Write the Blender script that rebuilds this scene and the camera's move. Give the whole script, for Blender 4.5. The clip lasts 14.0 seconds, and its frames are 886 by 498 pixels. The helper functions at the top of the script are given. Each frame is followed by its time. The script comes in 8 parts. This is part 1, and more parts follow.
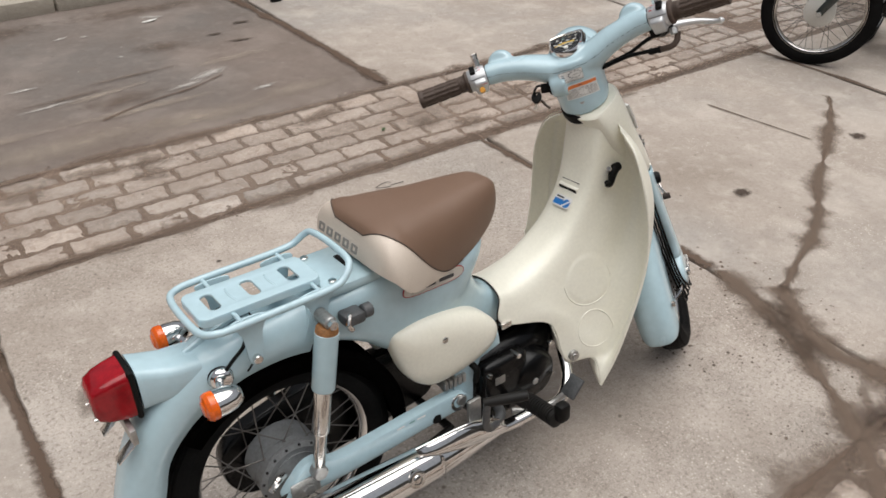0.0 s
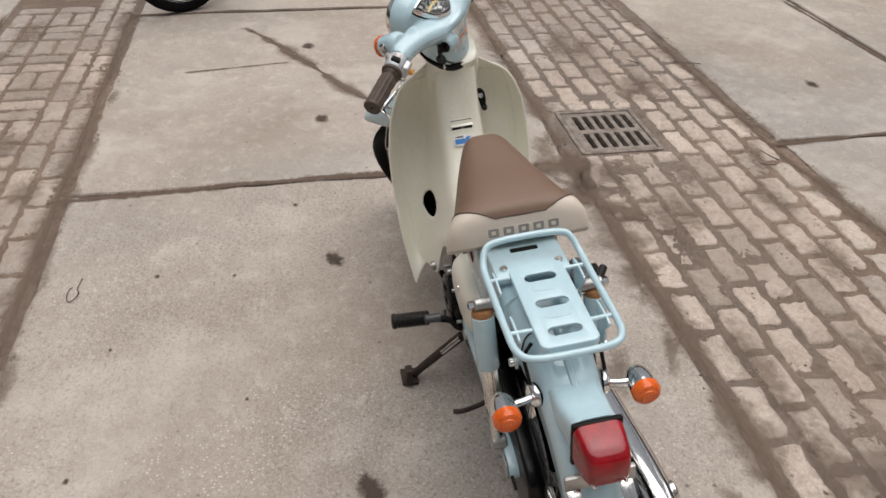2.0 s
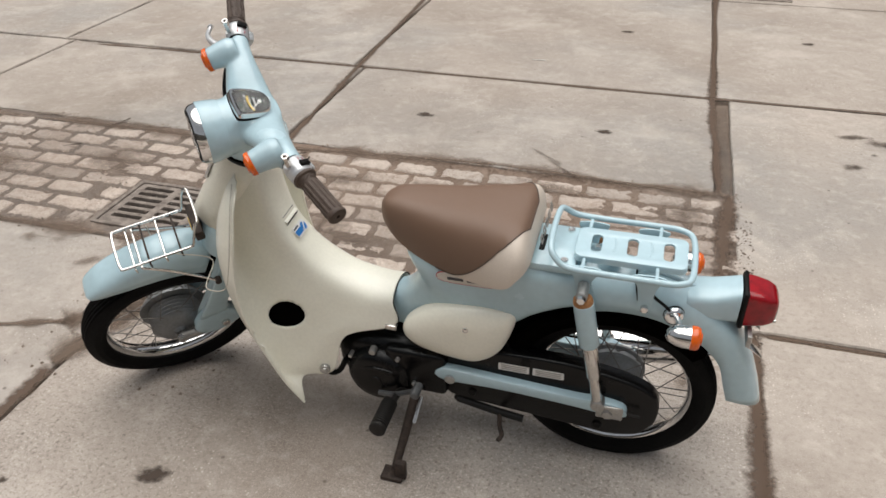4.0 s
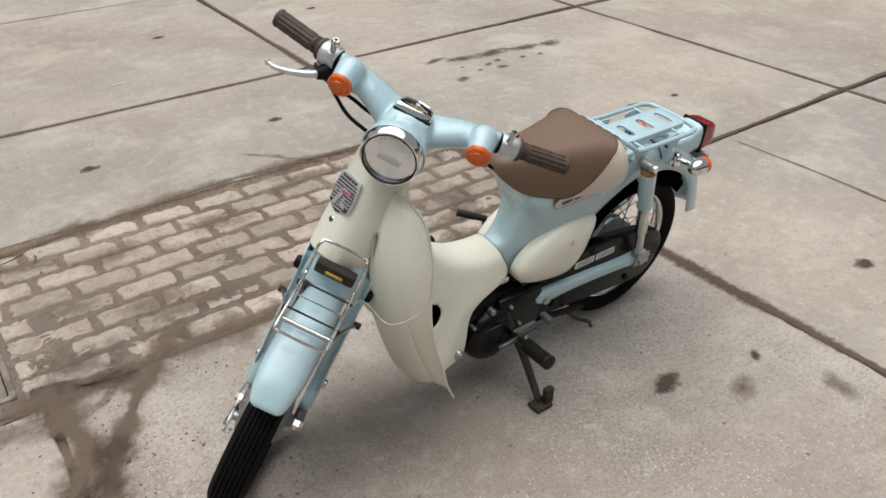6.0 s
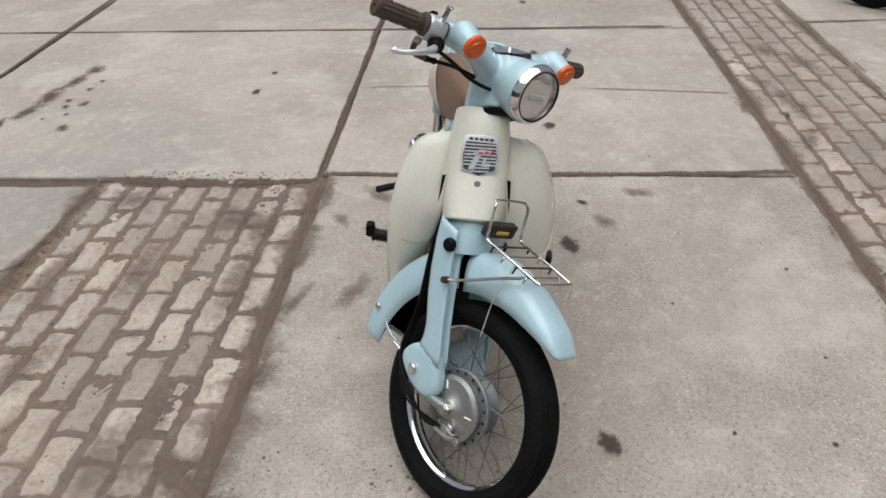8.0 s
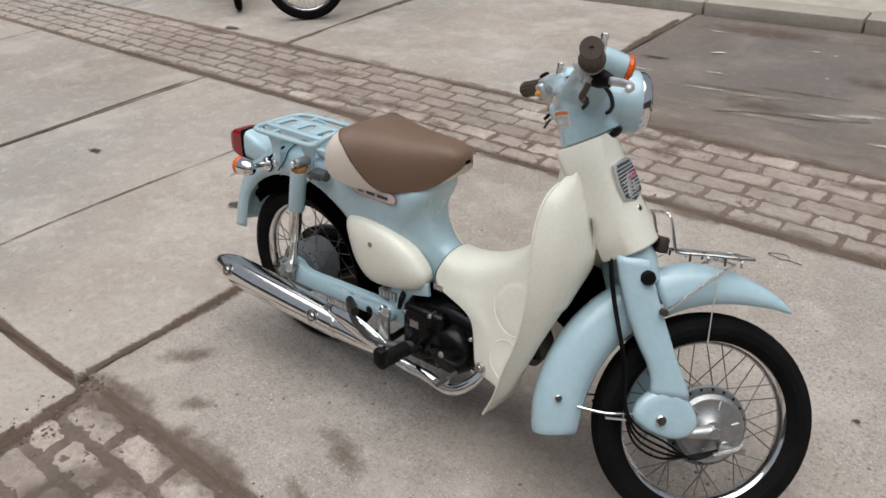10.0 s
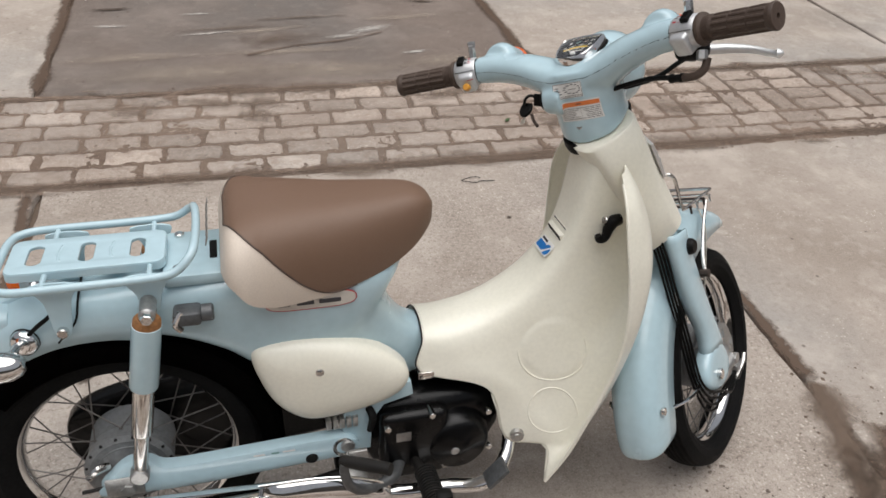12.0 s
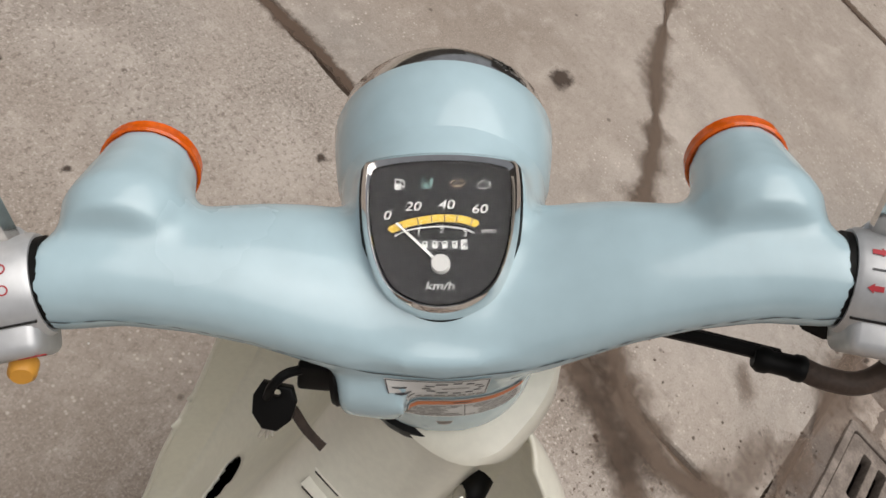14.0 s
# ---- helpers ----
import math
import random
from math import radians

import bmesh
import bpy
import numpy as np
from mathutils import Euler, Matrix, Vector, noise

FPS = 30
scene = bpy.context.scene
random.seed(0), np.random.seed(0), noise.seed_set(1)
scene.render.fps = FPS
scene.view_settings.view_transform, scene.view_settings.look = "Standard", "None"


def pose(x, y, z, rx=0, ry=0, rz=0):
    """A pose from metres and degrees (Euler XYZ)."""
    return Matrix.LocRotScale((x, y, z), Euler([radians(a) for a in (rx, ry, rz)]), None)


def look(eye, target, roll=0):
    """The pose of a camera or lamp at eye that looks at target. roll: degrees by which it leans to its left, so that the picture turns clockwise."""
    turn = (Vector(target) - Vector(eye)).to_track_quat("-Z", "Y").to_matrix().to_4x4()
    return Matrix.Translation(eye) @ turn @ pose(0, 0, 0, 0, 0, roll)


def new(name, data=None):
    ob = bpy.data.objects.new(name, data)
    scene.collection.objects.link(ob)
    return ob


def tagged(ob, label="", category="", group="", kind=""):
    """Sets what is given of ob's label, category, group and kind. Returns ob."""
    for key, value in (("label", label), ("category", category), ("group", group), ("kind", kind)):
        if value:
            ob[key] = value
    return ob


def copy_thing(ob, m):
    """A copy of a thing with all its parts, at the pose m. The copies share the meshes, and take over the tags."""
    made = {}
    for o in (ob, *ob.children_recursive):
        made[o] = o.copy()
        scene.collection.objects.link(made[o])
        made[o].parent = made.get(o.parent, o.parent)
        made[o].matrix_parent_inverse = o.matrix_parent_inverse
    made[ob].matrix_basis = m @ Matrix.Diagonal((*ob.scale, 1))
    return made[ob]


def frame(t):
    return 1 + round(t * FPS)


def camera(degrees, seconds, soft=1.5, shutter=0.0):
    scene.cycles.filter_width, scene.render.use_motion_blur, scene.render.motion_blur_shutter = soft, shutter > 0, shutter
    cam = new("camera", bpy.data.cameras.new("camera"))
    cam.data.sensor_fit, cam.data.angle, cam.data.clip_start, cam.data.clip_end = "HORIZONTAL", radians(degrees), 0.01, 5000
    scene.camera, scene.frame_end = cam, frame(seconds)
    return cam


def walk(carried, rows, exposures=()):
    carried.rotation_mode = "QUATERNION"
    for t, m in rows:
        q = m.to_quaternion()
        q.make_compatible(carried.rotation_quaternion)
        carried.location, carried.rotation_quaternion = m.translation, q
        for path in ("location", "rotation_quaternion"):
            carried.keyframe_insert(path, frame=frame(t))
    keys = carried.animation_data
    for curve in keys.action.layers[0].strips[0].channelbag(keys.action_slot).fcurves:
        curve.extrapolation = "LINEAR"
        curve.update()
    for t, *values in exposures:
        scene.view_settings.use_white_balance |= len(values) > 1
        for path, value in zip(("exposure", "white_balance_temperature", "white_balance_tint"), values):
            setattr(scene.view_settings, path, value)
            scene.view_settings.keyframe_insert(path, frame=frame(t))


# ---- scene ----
cam = camera(58.9, 14.0, soft=1.6)
PATH = [
    (0, (0.062, -0.094, 1.496), (1.065, 1.228, 0.378), 1.7),
    (0.5, (-0.303, 0.192, 1.515), (0.982, 1.203, 0.363), 1.6),
    (1, (-0.475, 0.556, 1.518), (1.057, 1.112, 0.359), 3.3),
    (1.5, (-0.603, 0.982, 1.543), (1.026, 1.112, 0.391), 2.3),
    (2, (-0.566, 1.412, 1.525), (1.036, 1.091, 0.372), 1.8),
    (2.5, (-0.443, 1.82, 1.553), (1.002, 1.016, 0.428), 2.3),
    (2.7, (-0.389, 1.975, 1.557), (0.953, 0.998, 0.442), 1.9),
    (4.8, (1.199, 2.58, 1.513), (1.072, 0.884, 0.461), -0.9),
    (5, (1.381, 2.607, 1.515), (1.101, 0.933, 0.456), -0.9),
    (5.5, (1.762, 2.538, 1.529), (1.128, 0.974, 0.456), -1.2),
    (6, (2.097, 2.339, 1.528), (1.124, 0.958, 0.457), -0.5),
    (6.5, (2.46, 2.134, 1.541), (1.23, 0.977, 0.47), -2.5),
    (7, (2.7, 1.812, 1.515), (1.235, 0.955, 0.457), -2.6),
    (7.5, (2.905, 1.443, 1.511), (1.276, 0.965, 0.453), -2.3),
    (8, (2.963, 1.043, 1.483), (1.28, 0.927, 0.408), -1.6),
    (8.2, (2.923, 0.881, 1.5), (1.249, 0.895, 0.405), -1.3),
    (10.3, (1.834, -0.383, 1.457), (0.954, 1.082, 0.418), -2.4),
    (10.5, (1.671, -0.399, 1.462), (0.963, 1.148, 0.411), -1.6),
    (11, (1.275, -0.465, 1.469), (0.995, 1.207, 0.408), 0.1),
    (11.5, (0.969, -0.343, 1.443), (1.033, 1.33, 0.348), 1.2),
    (11.8, (0.820, -0.169, 1.450), (1.105, 1.425, 0.279), 2.8),
    (12, (0.721, -0.08, 1.408), (1.184, 1.47, 0.232), 4.5),
    (12.5, (0.683, 0.275, 1.374), (1.49, 1.588, 0.1), 8.3),
    (13, (0.768, 0.634, 1.35), (1.787, 1.665, -0.028), 15.4),
    (13.3, (0.848, 0.823, 1.303), (2.004, 1.556, -0.153), 24.6),
    (13.5, (0.904, 0.92, 1.268), (2.122, 1.445, -0.23), 30.8),
    (14, (1.041, 1.041, 1.214), (2.255, 1.226, -0.365), 41.4),
]
walk(cam, [(t, look(eye, target, roll)) for t, eye, target, roll in PATH],
     exposures=[(0, 0.11, 6390, 10), (1.5, 0.03, 6430, 11), (2.5, 0.08, 6420, 10), (5, 0.16, 6410, 8), (6.5, 0.08, 6170, 6), (7.5, 0.03, 6110, 7), (8.2, 0.03, 6090, 6),
                (10.5, 0.00, 6090, 9), (11.5, 0.05, 6260, 10), (12.5, 0.03, 6410, 11), (13.2, -0.11, 6270, 10), (14, -0.21, 6560, 11)])

# ---- light: a bright overcast sky, a very soft sun behind the cloud ----
world = bpy.data.worlds.new("overcast")
scene.world = world
world.use_nodes = True
wn, wl = world.node_tree.nodes, world.node_tree.links
sky = wn.new("ShaderNodeTexSky")
sky.sky_type, sky.sun_disc = "NISHITA", False
sky.sun_elevation, sky.sun_rotation = radians(84), radians(150)
sky.dust_density = 4.0
wash = wn.new("ShaderNodeHueSaturation")
wash.inputs["Saturation"].default_value = 0.22
wash.inputs["Value"].default_value = 1.0
wl.new(sky.outputs[0], wash.inputs["Color"])
wl.new(wash.outputs[0], wn["Background"].inputs["Color"])
wn["Background"].inputs["Strength"].default_value = 0.075
sun_data = bpy.data.lights.new("sun", "SUN")
sun_data.energy, sun_data.angle, sun_data.color = 2.75, radians(76), (1.0, 0.965, 0.92)
sun = new("sun", sun_data)
sun.rotation_euler = (radians(3.5), radians(2), 0)

# ---- materials ----
def mat(name, col, rough=0.5, metal=0.0, col2=None, var=0.35, scale=6.0, fine=0.12, fscale=90.0, bump=0.0, bscale=300.0, rvar=0.12, coat=0.0, rand=0.0, spec=0.5):
    """Principled with two scales of colour variation, uneven gloss and fine relief."""
    m = bpy.data.materials.new(name)
    m.use_nodes = True
    n, l = m.node_tree.nodes, m.node_tree.links
    p = n["Principled BSDF"]
    tc = n.new("ShaderNodeTexCoord")
    big, small = n.new("ShaderNodeTexNoise"), n.new("ShaderNodeTexNoise")
    big.inputs["Scale"].default_value, big.inputs["Detail"].default_value = scale, 5
    small.inputs["Scale"].default_value, small.inputs["Detail"].default_value = fscale, 3
    for t in (big, small):
        l.new(tc.outputs["Object"], t.inputs["Vector"])
    ramp = n.new("ShaderNodeMapRange")
    ramp.inputs["From Min"].default_value, ramp.inputs["From Max"].default_value = 0.35, 0.72
    ramp.inputs["To Max"].default_value = var
    l.new(big.outputs["Fac"], ramp.inputs["Value"])
    mix = n.new("ShaderNodeMix")
    mix.data_type = "RGBA"
    c2 = col2 or tuple(c * 0.72 for c in col)
    mix.inputs["A"].default_value, mix.inputs["B"].default_value = (*col, 1), (*c2, 1)
    l.new(ramp.outputs[0], mix.inputs["Factor"])
    hs = n.new("ShaderNodeHueSaturation")
    l.new(mix.outputs["Result"], hs.inputs["Color"])
    v = n.new("ShaderNodeMapRange")
    v.inputs["From Min"].default_value, v.inputs["From Max"].default_value = 0.3, 0.7
    v.inputs["To Min"].default_value, v.inputs["To Max"].default_value = 1 - fine, 1 + fine
    l.new(small.outputs["Fac"], v.inputs["Value"])
    if rand:
        info = n.new("ShaderNodeObjectInfo")
        r = n.new("ShaderNodeMapRange")
        r.inputs["To Min"].default_value, r.inputs["To Max"].default_value = 1 - rand, 1 + rand
        l.new(info.outputs["Random"], r.inputs["Value"])
        mul = n.new("ShaderNodeMath")
        mul.operation = "MULTIPLY"
        l.new(v.outputs[0], mul.inputs[0])
        l.new(r.outputs[0], mul.inputs[1])
        l.new(mul.outputs[0], hs.inputs["Value"])
    else:
        l.new(v.outputs[0], hs.inputs["Value"])
    l.new(hs.outputs[0], p.inputs["Base Color"])
    rr = n.new("ShaderNodeMapRange")
    rr.inputs["To Min"].default_value, rr.inputs["To Max"].default_value = max(0.02, rough - rvar), min(1, rough + rvar)
    l.new(big.outputs["Fac"], rr.inputs["Value"])
    l.new(rr.outputs[0], p.inputs["Roughness"])
    p.inputs["Metallic"].default_value = metal
    p.inputs["Coat Weight"].default_value = coat
    p.inputs["Specular IOR Level"].default_value = spec
    if bump:
        bt, b = n.new("ShaderNodeTexNoise"), n.new("ShaderNodeBump")
        bt.inputs["Scale"].default_value, bt.inputs["Detail"].default_value = bscale, 4
        b.inputs["Strength"].default_value, b.inputs["Distance"].default_value = bump, 0.002
        l.new(tc.outputs["Object"], bt.inputs["Vector"])
        l.new(bt.outputs["Fac"], b.inputs["Height"])
        l.new(b.outputs[0], p.inputs["Normal"])
    return m


def stone(name, col, dark, light, rand=0.0, speck=0.5, shift=(0, 0, 0), dirt=0.55, grit=1.0, crust=None, coarse=0.0):
    """Weathered concrete or stone: blotches, streaks, sand grains, pits and pale chips."""
    m = bpy.data.materials.new(name)
    m.use_nodes = True
    n, l = m.node_tree.nodes, m.node_tree.links
    p = n["Principled BSDF"]
    geo = n.new("ShaderNodeNewGeometry")
    mp = n.new("ShaderNodeMapping")
    mp.inputs["Location"].default_value = shift
    l.new(geo.outputs["Position"], mp.inputs["Vector"])

    def noi(scale, detail=5, rough=0.55):
        t = n.new("ShaderNodeTexNoise")
        t.inputs["Scale"].default_value, t.inputs["Detail"].default_value, t.inputs["Roughness"].default_value = scale, detail, rough
        l.new(mp.outputs[0], t.inputs["Vector"])
        return t.outputs["Fac"]

    def span(fac, lo, hi, a=0.0, b=1.0):
        r = n.new("ShaderNodeMapRange")
        for k, x in zip(("From Min", "From Max", "To Min", "To Max"), (lo, hi, a, b)):
            r.inputs[k].default_value = x
        l.new(fac, r.inputs["Value"])
        return r.outputs[0]

    def blend(fac, a, b, mode="MIX"):
        x = n.new("ShaderNodeMix")
        x.data_type, x.blend_type = "RGBA", mode
        l.new(fac, x.inputs["Factor"])
        for k, c in (("A", a), ("B", b)):
            if isinstance(c, tuple):
                x.inputs[k].default_value = (*c, 1)
            else:
                l.new(c, x.inputs[k])
        return x.outputs["Result"]

    c = blend(span(noi(0.9, 6, 0.6), 0.42, 0.68, 0, dirt), col, dark)
    c = blend(span(noi(0.55, 4, 0.55), 0.46, 0.62, 0, 0.55), c, tuple(0.8 * sum(col) / 3 * k for k in (1.03, 1.0, 0.95)))
    c = blend(span(noi(4.5, 6, 0.65), 0.45, 0.75, 0, 0.45), c, dark)
    c = blend(span(noi(17, 5, 0.6), 0.52, 0.72, 0, 0.35), c, light)
    c = blend(span(noi(55, 4, 0.6), 0.50, 0.66, 0, 0.30 * speck), c, tuple(x * 0.8 for x in dark))
    worn = span(noi(1.4, 4, 0.6), 0.38, 0.62, 0.25, 1.0)
    grain = noi(230, 3, 0.7)
    def times(a, b):
        x = n.new("ShaderNodeMath")
        x.operation = "MULTIPLY"
        l.new(a, x.inputs[0])
        l.new(b, x.inputs[1])
        return x.outputs[0]

    c = blend(times(worn, span(grain, 0.55, 0.63, 0, 0.82 * speck * grit)), c, light)
    c = blend(times(worn, span(grain, 0.45, 0.36, 0, 0.9 * speck * grit)), c, tuple(x * 0.5 for x in dark))
    chips = n.new("ShaderNodeTexVoronoi")
    chips.inputs["Scale"].default_value = 105
    l.new(mp.outputs[0], chips.inputs["Vector"])
    pick = n.new("ShaderNodeSeparateColor")
    l.new(chips.outputs["Color"], pick.inputs[0])
    few = times(times(span(pick.outputs[0], 0.66, 0.70), span(noi(2.6, 3, 0.6), 0.46, 0.62)), span(chips.outputs["Distance"], 0.34, 0.16, 0, 0.7 * speck))
    c = blend(few, c, tuple(min(1, x * 1.3) for x in light))
    # hand-wide patches, thin scuffs and a few dark specks
    c = blend(span(noi(2.3, 7, 0.62), 0.50, 0.64, 0, 0.38), c, light)
    c = blend(span(noi(7.5, 6, 0.68), 0.56, 0.66, 0, 0.32), c, tuple(0.5 * (a + b) for a, b in zip(col, dark)))
    spots = n.new("ShaderNodeTexVoronoi")
    spots.inputs["Scale"].default_value = 15
    l.new(mp.outputs[0], spots.inputs["Vector"])
    rare = n.new("ShaderNodeSeparateColor")
    l.new(spots.outputs["Color"], rare.inputs[0])
    c = blend(times(span(rare.outputs[1], 0.70, 0.74), span(spots.outputs["Distance"], 0.11, 0.05, 0, 0.75)), c, tuple(x * 0.45 for x in dark))
    if coarse:
        bare = span(noi(1.1, 5, 0.6), 0.36, 0.56, 0.2, 1.0)
        c = blend(times(bare, span(noi(88, 4, 0.72), 0.53, 0.62, 0, 0.75 * coarse)), c, tuple(x * 0.62 for x in dark))
        c = blend(times(bare, span(noi(120, 3, 0.7), 0.57, 0.64, 0, 0.8 * coarse)), c, light)
    if crust:
        c = blend(span(noi(24, 8, 0.74), 0.52, 0.60, 0, 0.62), c, crust)
        c = blend(span(noi(70, 5, 0.7), 0.56, 0.64, 0, 0.5), c, tuple(x * 0.7 for x in crust))
    hs = n.new("ShaderNodeHueSaturation")
    l.new(c, hs.inputs["Color"])
    if rand:
        info = n.new("ShaderNodeObjectInfo")
        l.new(span(info.outputs["Random"], 0, 1, 1 - rand, 1 + rand), hs.inputs["Value"])
    l.new(hs.outputs[0], p.inputs["Base Color"])
    p.inputs["Roughness"].default_value = 0.88
    p.inputs["Specular IOR Level"].default_value = 0.25
    b = n.new("ShaderNodeBump")
    b.inputs["Strength"].default_value, b.inputs["Distance"].default_value = 0.55, 0.003
    b2 = n.new("ShaderNodeBump")
    b2.inputs["Strength"].default_value, b2.inputs["Distance"].default_value = 0.5, 0.012
    l.new(noi(22, 5), b2.inputs["Height"])
    l.new(grain, b.inputs["Height"])
    l.new(b2.outputs[0], b.inputs["Normal"])
    l.new(b.outputs[0], p.inputs["Normal"])
    return m


def stain(name, col, strength=0.9, scale=30.0, edge=0.45):
    """Dirt that thins out to a ragged edge; the mesh's UV runs from 0 in the middle to 1 at the rim."""
    m = bpy.data.materials.new(name)
    m.use_nodes = True
    n, l = m.node_tree.nodes, m.node_tree.links
    p = n["Principled BSDF"]
    p.inputs["Base Color"].default_value, p.inputs["Roughness"].default_value = (*col, 1), 0.95
    p.inputs["Specular IOR Level"].default_value = 0.1
    uv = n.new("ShaderNodeUVMap")
    sep = n.new("ShaderNodeSeparateXYZ")
    l.new(uv.outputs[0], sep.inputs[0])
    geo = n.new("ShaderNodeNewGeometry")
    t = n.new("ShaderNodeTexNoise")
    t.inputs["Scale"].default_value, t.inputs["Detail"].default_value, t.inputs["Roughness"].default_value = scale, 6, 0.65
    l.new(geo.outputs["Position"], t.inputs["Vector"])
    a = n.new("ShaderNodeMath")
    a.operation = "SUBTRACT"
    l.new(t.outputs["Fac"], a.inputs[0])
    k = n.new("ShaderNodeMath")
    k.operation = "MULTIPLY"
    k.inputs[1].default_value = 0.75
    l.new(sep.outputs[0], k.inputs[0])
    l.new(k.outputs[0], a.inputs[1])
    r = n.new("ShaderNodeMapRange")
    for key, x in zip(("From Min", "From Max", "To Min", "To Max"), (-0.12, edge, 0.0, strength)):
        r.inputs[key].default_value = x
    l.new(a.outputs[0], r.inputs["Value"])
    l.new(r.outputs[0], p.inputs["Alpha"])
    return m


BLUE = mat("pale_blue_paint", (0.455, 0.610, 0.668), 0.25, col2=(0.405, 0.54, 0.585), var=0.5, scale=5, fine=0.03, fscale=60, coat=0.5, rvar=0.08)
CREAM = mat("cream_plastic", (0.85, 0.825, 0.715), 0.32, col2=(0.77, 0.735, 0.605), var=0.45, scale=5, fine=0.03, fscale=140, coat=0.32, rvar=0.1)
VINYL = mat("brown_vinyl", (0.165, 0.097, 0.062), 0.48, col2=(0.19, 0.12, 0.085), var=0.6, scale=5, fine=0.07, fscale=700, bump=0.35, bscale=900, rvar=0.06)
SEAM = mat("shadow_gap", (0.10, 0.13, 0.145), 0.7, var=0.4, scale=30, fine=0.05)
BAND = mat("cream_vinyl", (0.66, 0.575, 0.49), 0.5, col2=(0.55, 0.46, 0.38), var=0.6, scale=7, fine=0.05, fscale=500, bump=0.3, bscale=900)
GRIP = mat("brown_rubber", (0.062, 0.040, 0.029), 0.62, col2=(0.095, 0.066, 0.050), var=0.6, scale=30, fine=0.15, fscale=300, bump=0.3)
# black of the inner flap, and shade inside the wheel arches put into colour
ARCH = mat("arch_black_and_shade", (0.0022, 0.002, 0.0019), 0.95, var=0.4, scale=20, fine=0.2, spec=0.0)
SPOKE = mat("dull_spoke_steel", (0.20, 0.19, 0.18), 0.45, 0.6, col2=(0.10, 0.08, 0.07), var=0.7, scale=30, fine=0.15)
TYRE = mat("black_tyre_rubber", (0.006, 0.006, 0.0062), 0.68, col2=(0.016, 0.015, 0.0142), var=0.5, scale=12, fine=0.2, fscale=200, bump=0.3, spec=0.06)
BLACK = mat("black_engine_paint", (0.002, 0.002, 0.0023), 0.24, col2=(0.006, 0.0056, 0.0053), var=0.45, scale=16, fine=0.2, fscale=150, bump=0.2, spec=0.25)
PLASTIC = mat("black_plastic", (0.0035, 0.0034, 0.0033), 0.5, var=0.4, scale=20, fine=0.1, col2=(0.009, 0.0085, 0.008), spec=0.15)
CASE = mat("dark_grey_steel", (0.009, 0.0087, 0.0084), 0.5, col2=(0.024, 0.021, 0.019), var=0.6, scale=10, fine=0.1, fscale=120, spec=0.22)
CHROME = mat("chrome", (0.80, 0.80, 0.80), 0.09, 1.0, col2=(0.66, 0.63, 0.59), var=0.5, scale=14, fine=0.05, fscale=200, rvar=0.06)
OLDCHROME = mat("worn_chrome", (0.74, 0.73, 0.71), 0.18, 1.0, col2=(0.42, 0.35, 0.29), var=0.5, scale=22, fine=0.12, fscale=160, rvar=0.12)
DRUM = mat("grey_drum_paint", (0.225, 0.235, 0.24), 0.5, 0.2, col2=(0.12, 0.115, 0.11), var=0.7, scale=14, fine=0.12, fscale=160, bump=0.15)
ALLOY = mat("dull_aluminium", (0.50, 0.50, 0.49), 0.42, 0.9, col2=(0.27, 0.25, 0.23), var=0.7, scale=16, fine=0.12, fscale=180, bump=0.15)
SILVER = mat("silver_paint", (0.60, 0.61, 0.62), 0.36, 0.45, col2=(0.52, 0.52, 0.52), var=0.5, scale=20, fine=0.05, fscale=200)
LOCKGREY = mat("worn_grey_metal", (0.11, 0.115, 0.12), 0.45, 0.4, col2=(0.05, 0.05, 0.05), var=0.7, scale=40, fine=0.15, fscale=200)
LEVER = mat("pale_alloy_lever", (0.72, 0.72, 0.72), 0.35, 0.6, var=0.3, scale=20, fine=0.05)
COPPER = mat("orange_rust", (0.36, 0.17, 0.06), 0.7, 0.2, col2=(0.20, 0.09, 0.04), var=0.8, scale=50, fine=0.25, fscale=260, bump=0.3)
RUST = mat("rusty_steel", (0.055, 0.038, 0.029), 0.75, 0.25, col2=(0.022, 0.017, 0.015), var=0.8, scale=45, fine=0.25, fscale=260, bump=0.4)
REDLENS = mat("red_lens", (0.20, 0.002, 0.006), 0.10, col2=(0.42, 0.005, 0.013), var=0.6, scale=40, fine=0.08, fscale=260)
AMBER = mat("amber_lens", (0.76, 0.125, 0.003), 0.12, col2=(0.58, 0.075, 0.002), var=0.7, scale=60, fine=0.15, fscale=300, coat=0.3)
WHITE = mat("white_label", (0.78, 0.77, 0.74), 0.45, var=0.25, scale=40, fine=0.04)
ORANGE = mat("orange_label", (0.72, 0.20, 0.05), 0.45, var=0.2, scale=40, fine=0.04)
INK = mat("dark_ink", (0.05, 0.05, 0.055), 0.5, var=0.3, scale=60, fine=0.1)
HORN = mat("horn_yellow", (0.72, 0.34, 0.05), 0.45, var=0.3, scale=60, fine=0.08)
GREYINK = mat("grey_print", (0.24, 0.22, 0.20), 0.55, var=0.4, scale=60, fine=0.1)
PINK = mat("pink_ink", (0.62, 0.07, 0.17), 0.4, var=0.2, scale=60, fine=0.05)
REDINK = mat("red_ink", (0.45, 0.02, 0.03), 0.45, var=0.2, scale=60, fine=0.05)
BLUEINK = mat("blue_ink", (0.015, 0.17, 0.50), 0.4, var=0.2, scale=60, fine=0.05)
DIALINK = mat("dim_dial_print", (0.64, 0.64, 0.62), 0.5, var=0.25, scale=60, fine=0.05)
TEAL = mat("teal_print", (0.16, 0.30, 0.28), 0.5, var=0.2, scale=60, fine=0.05)
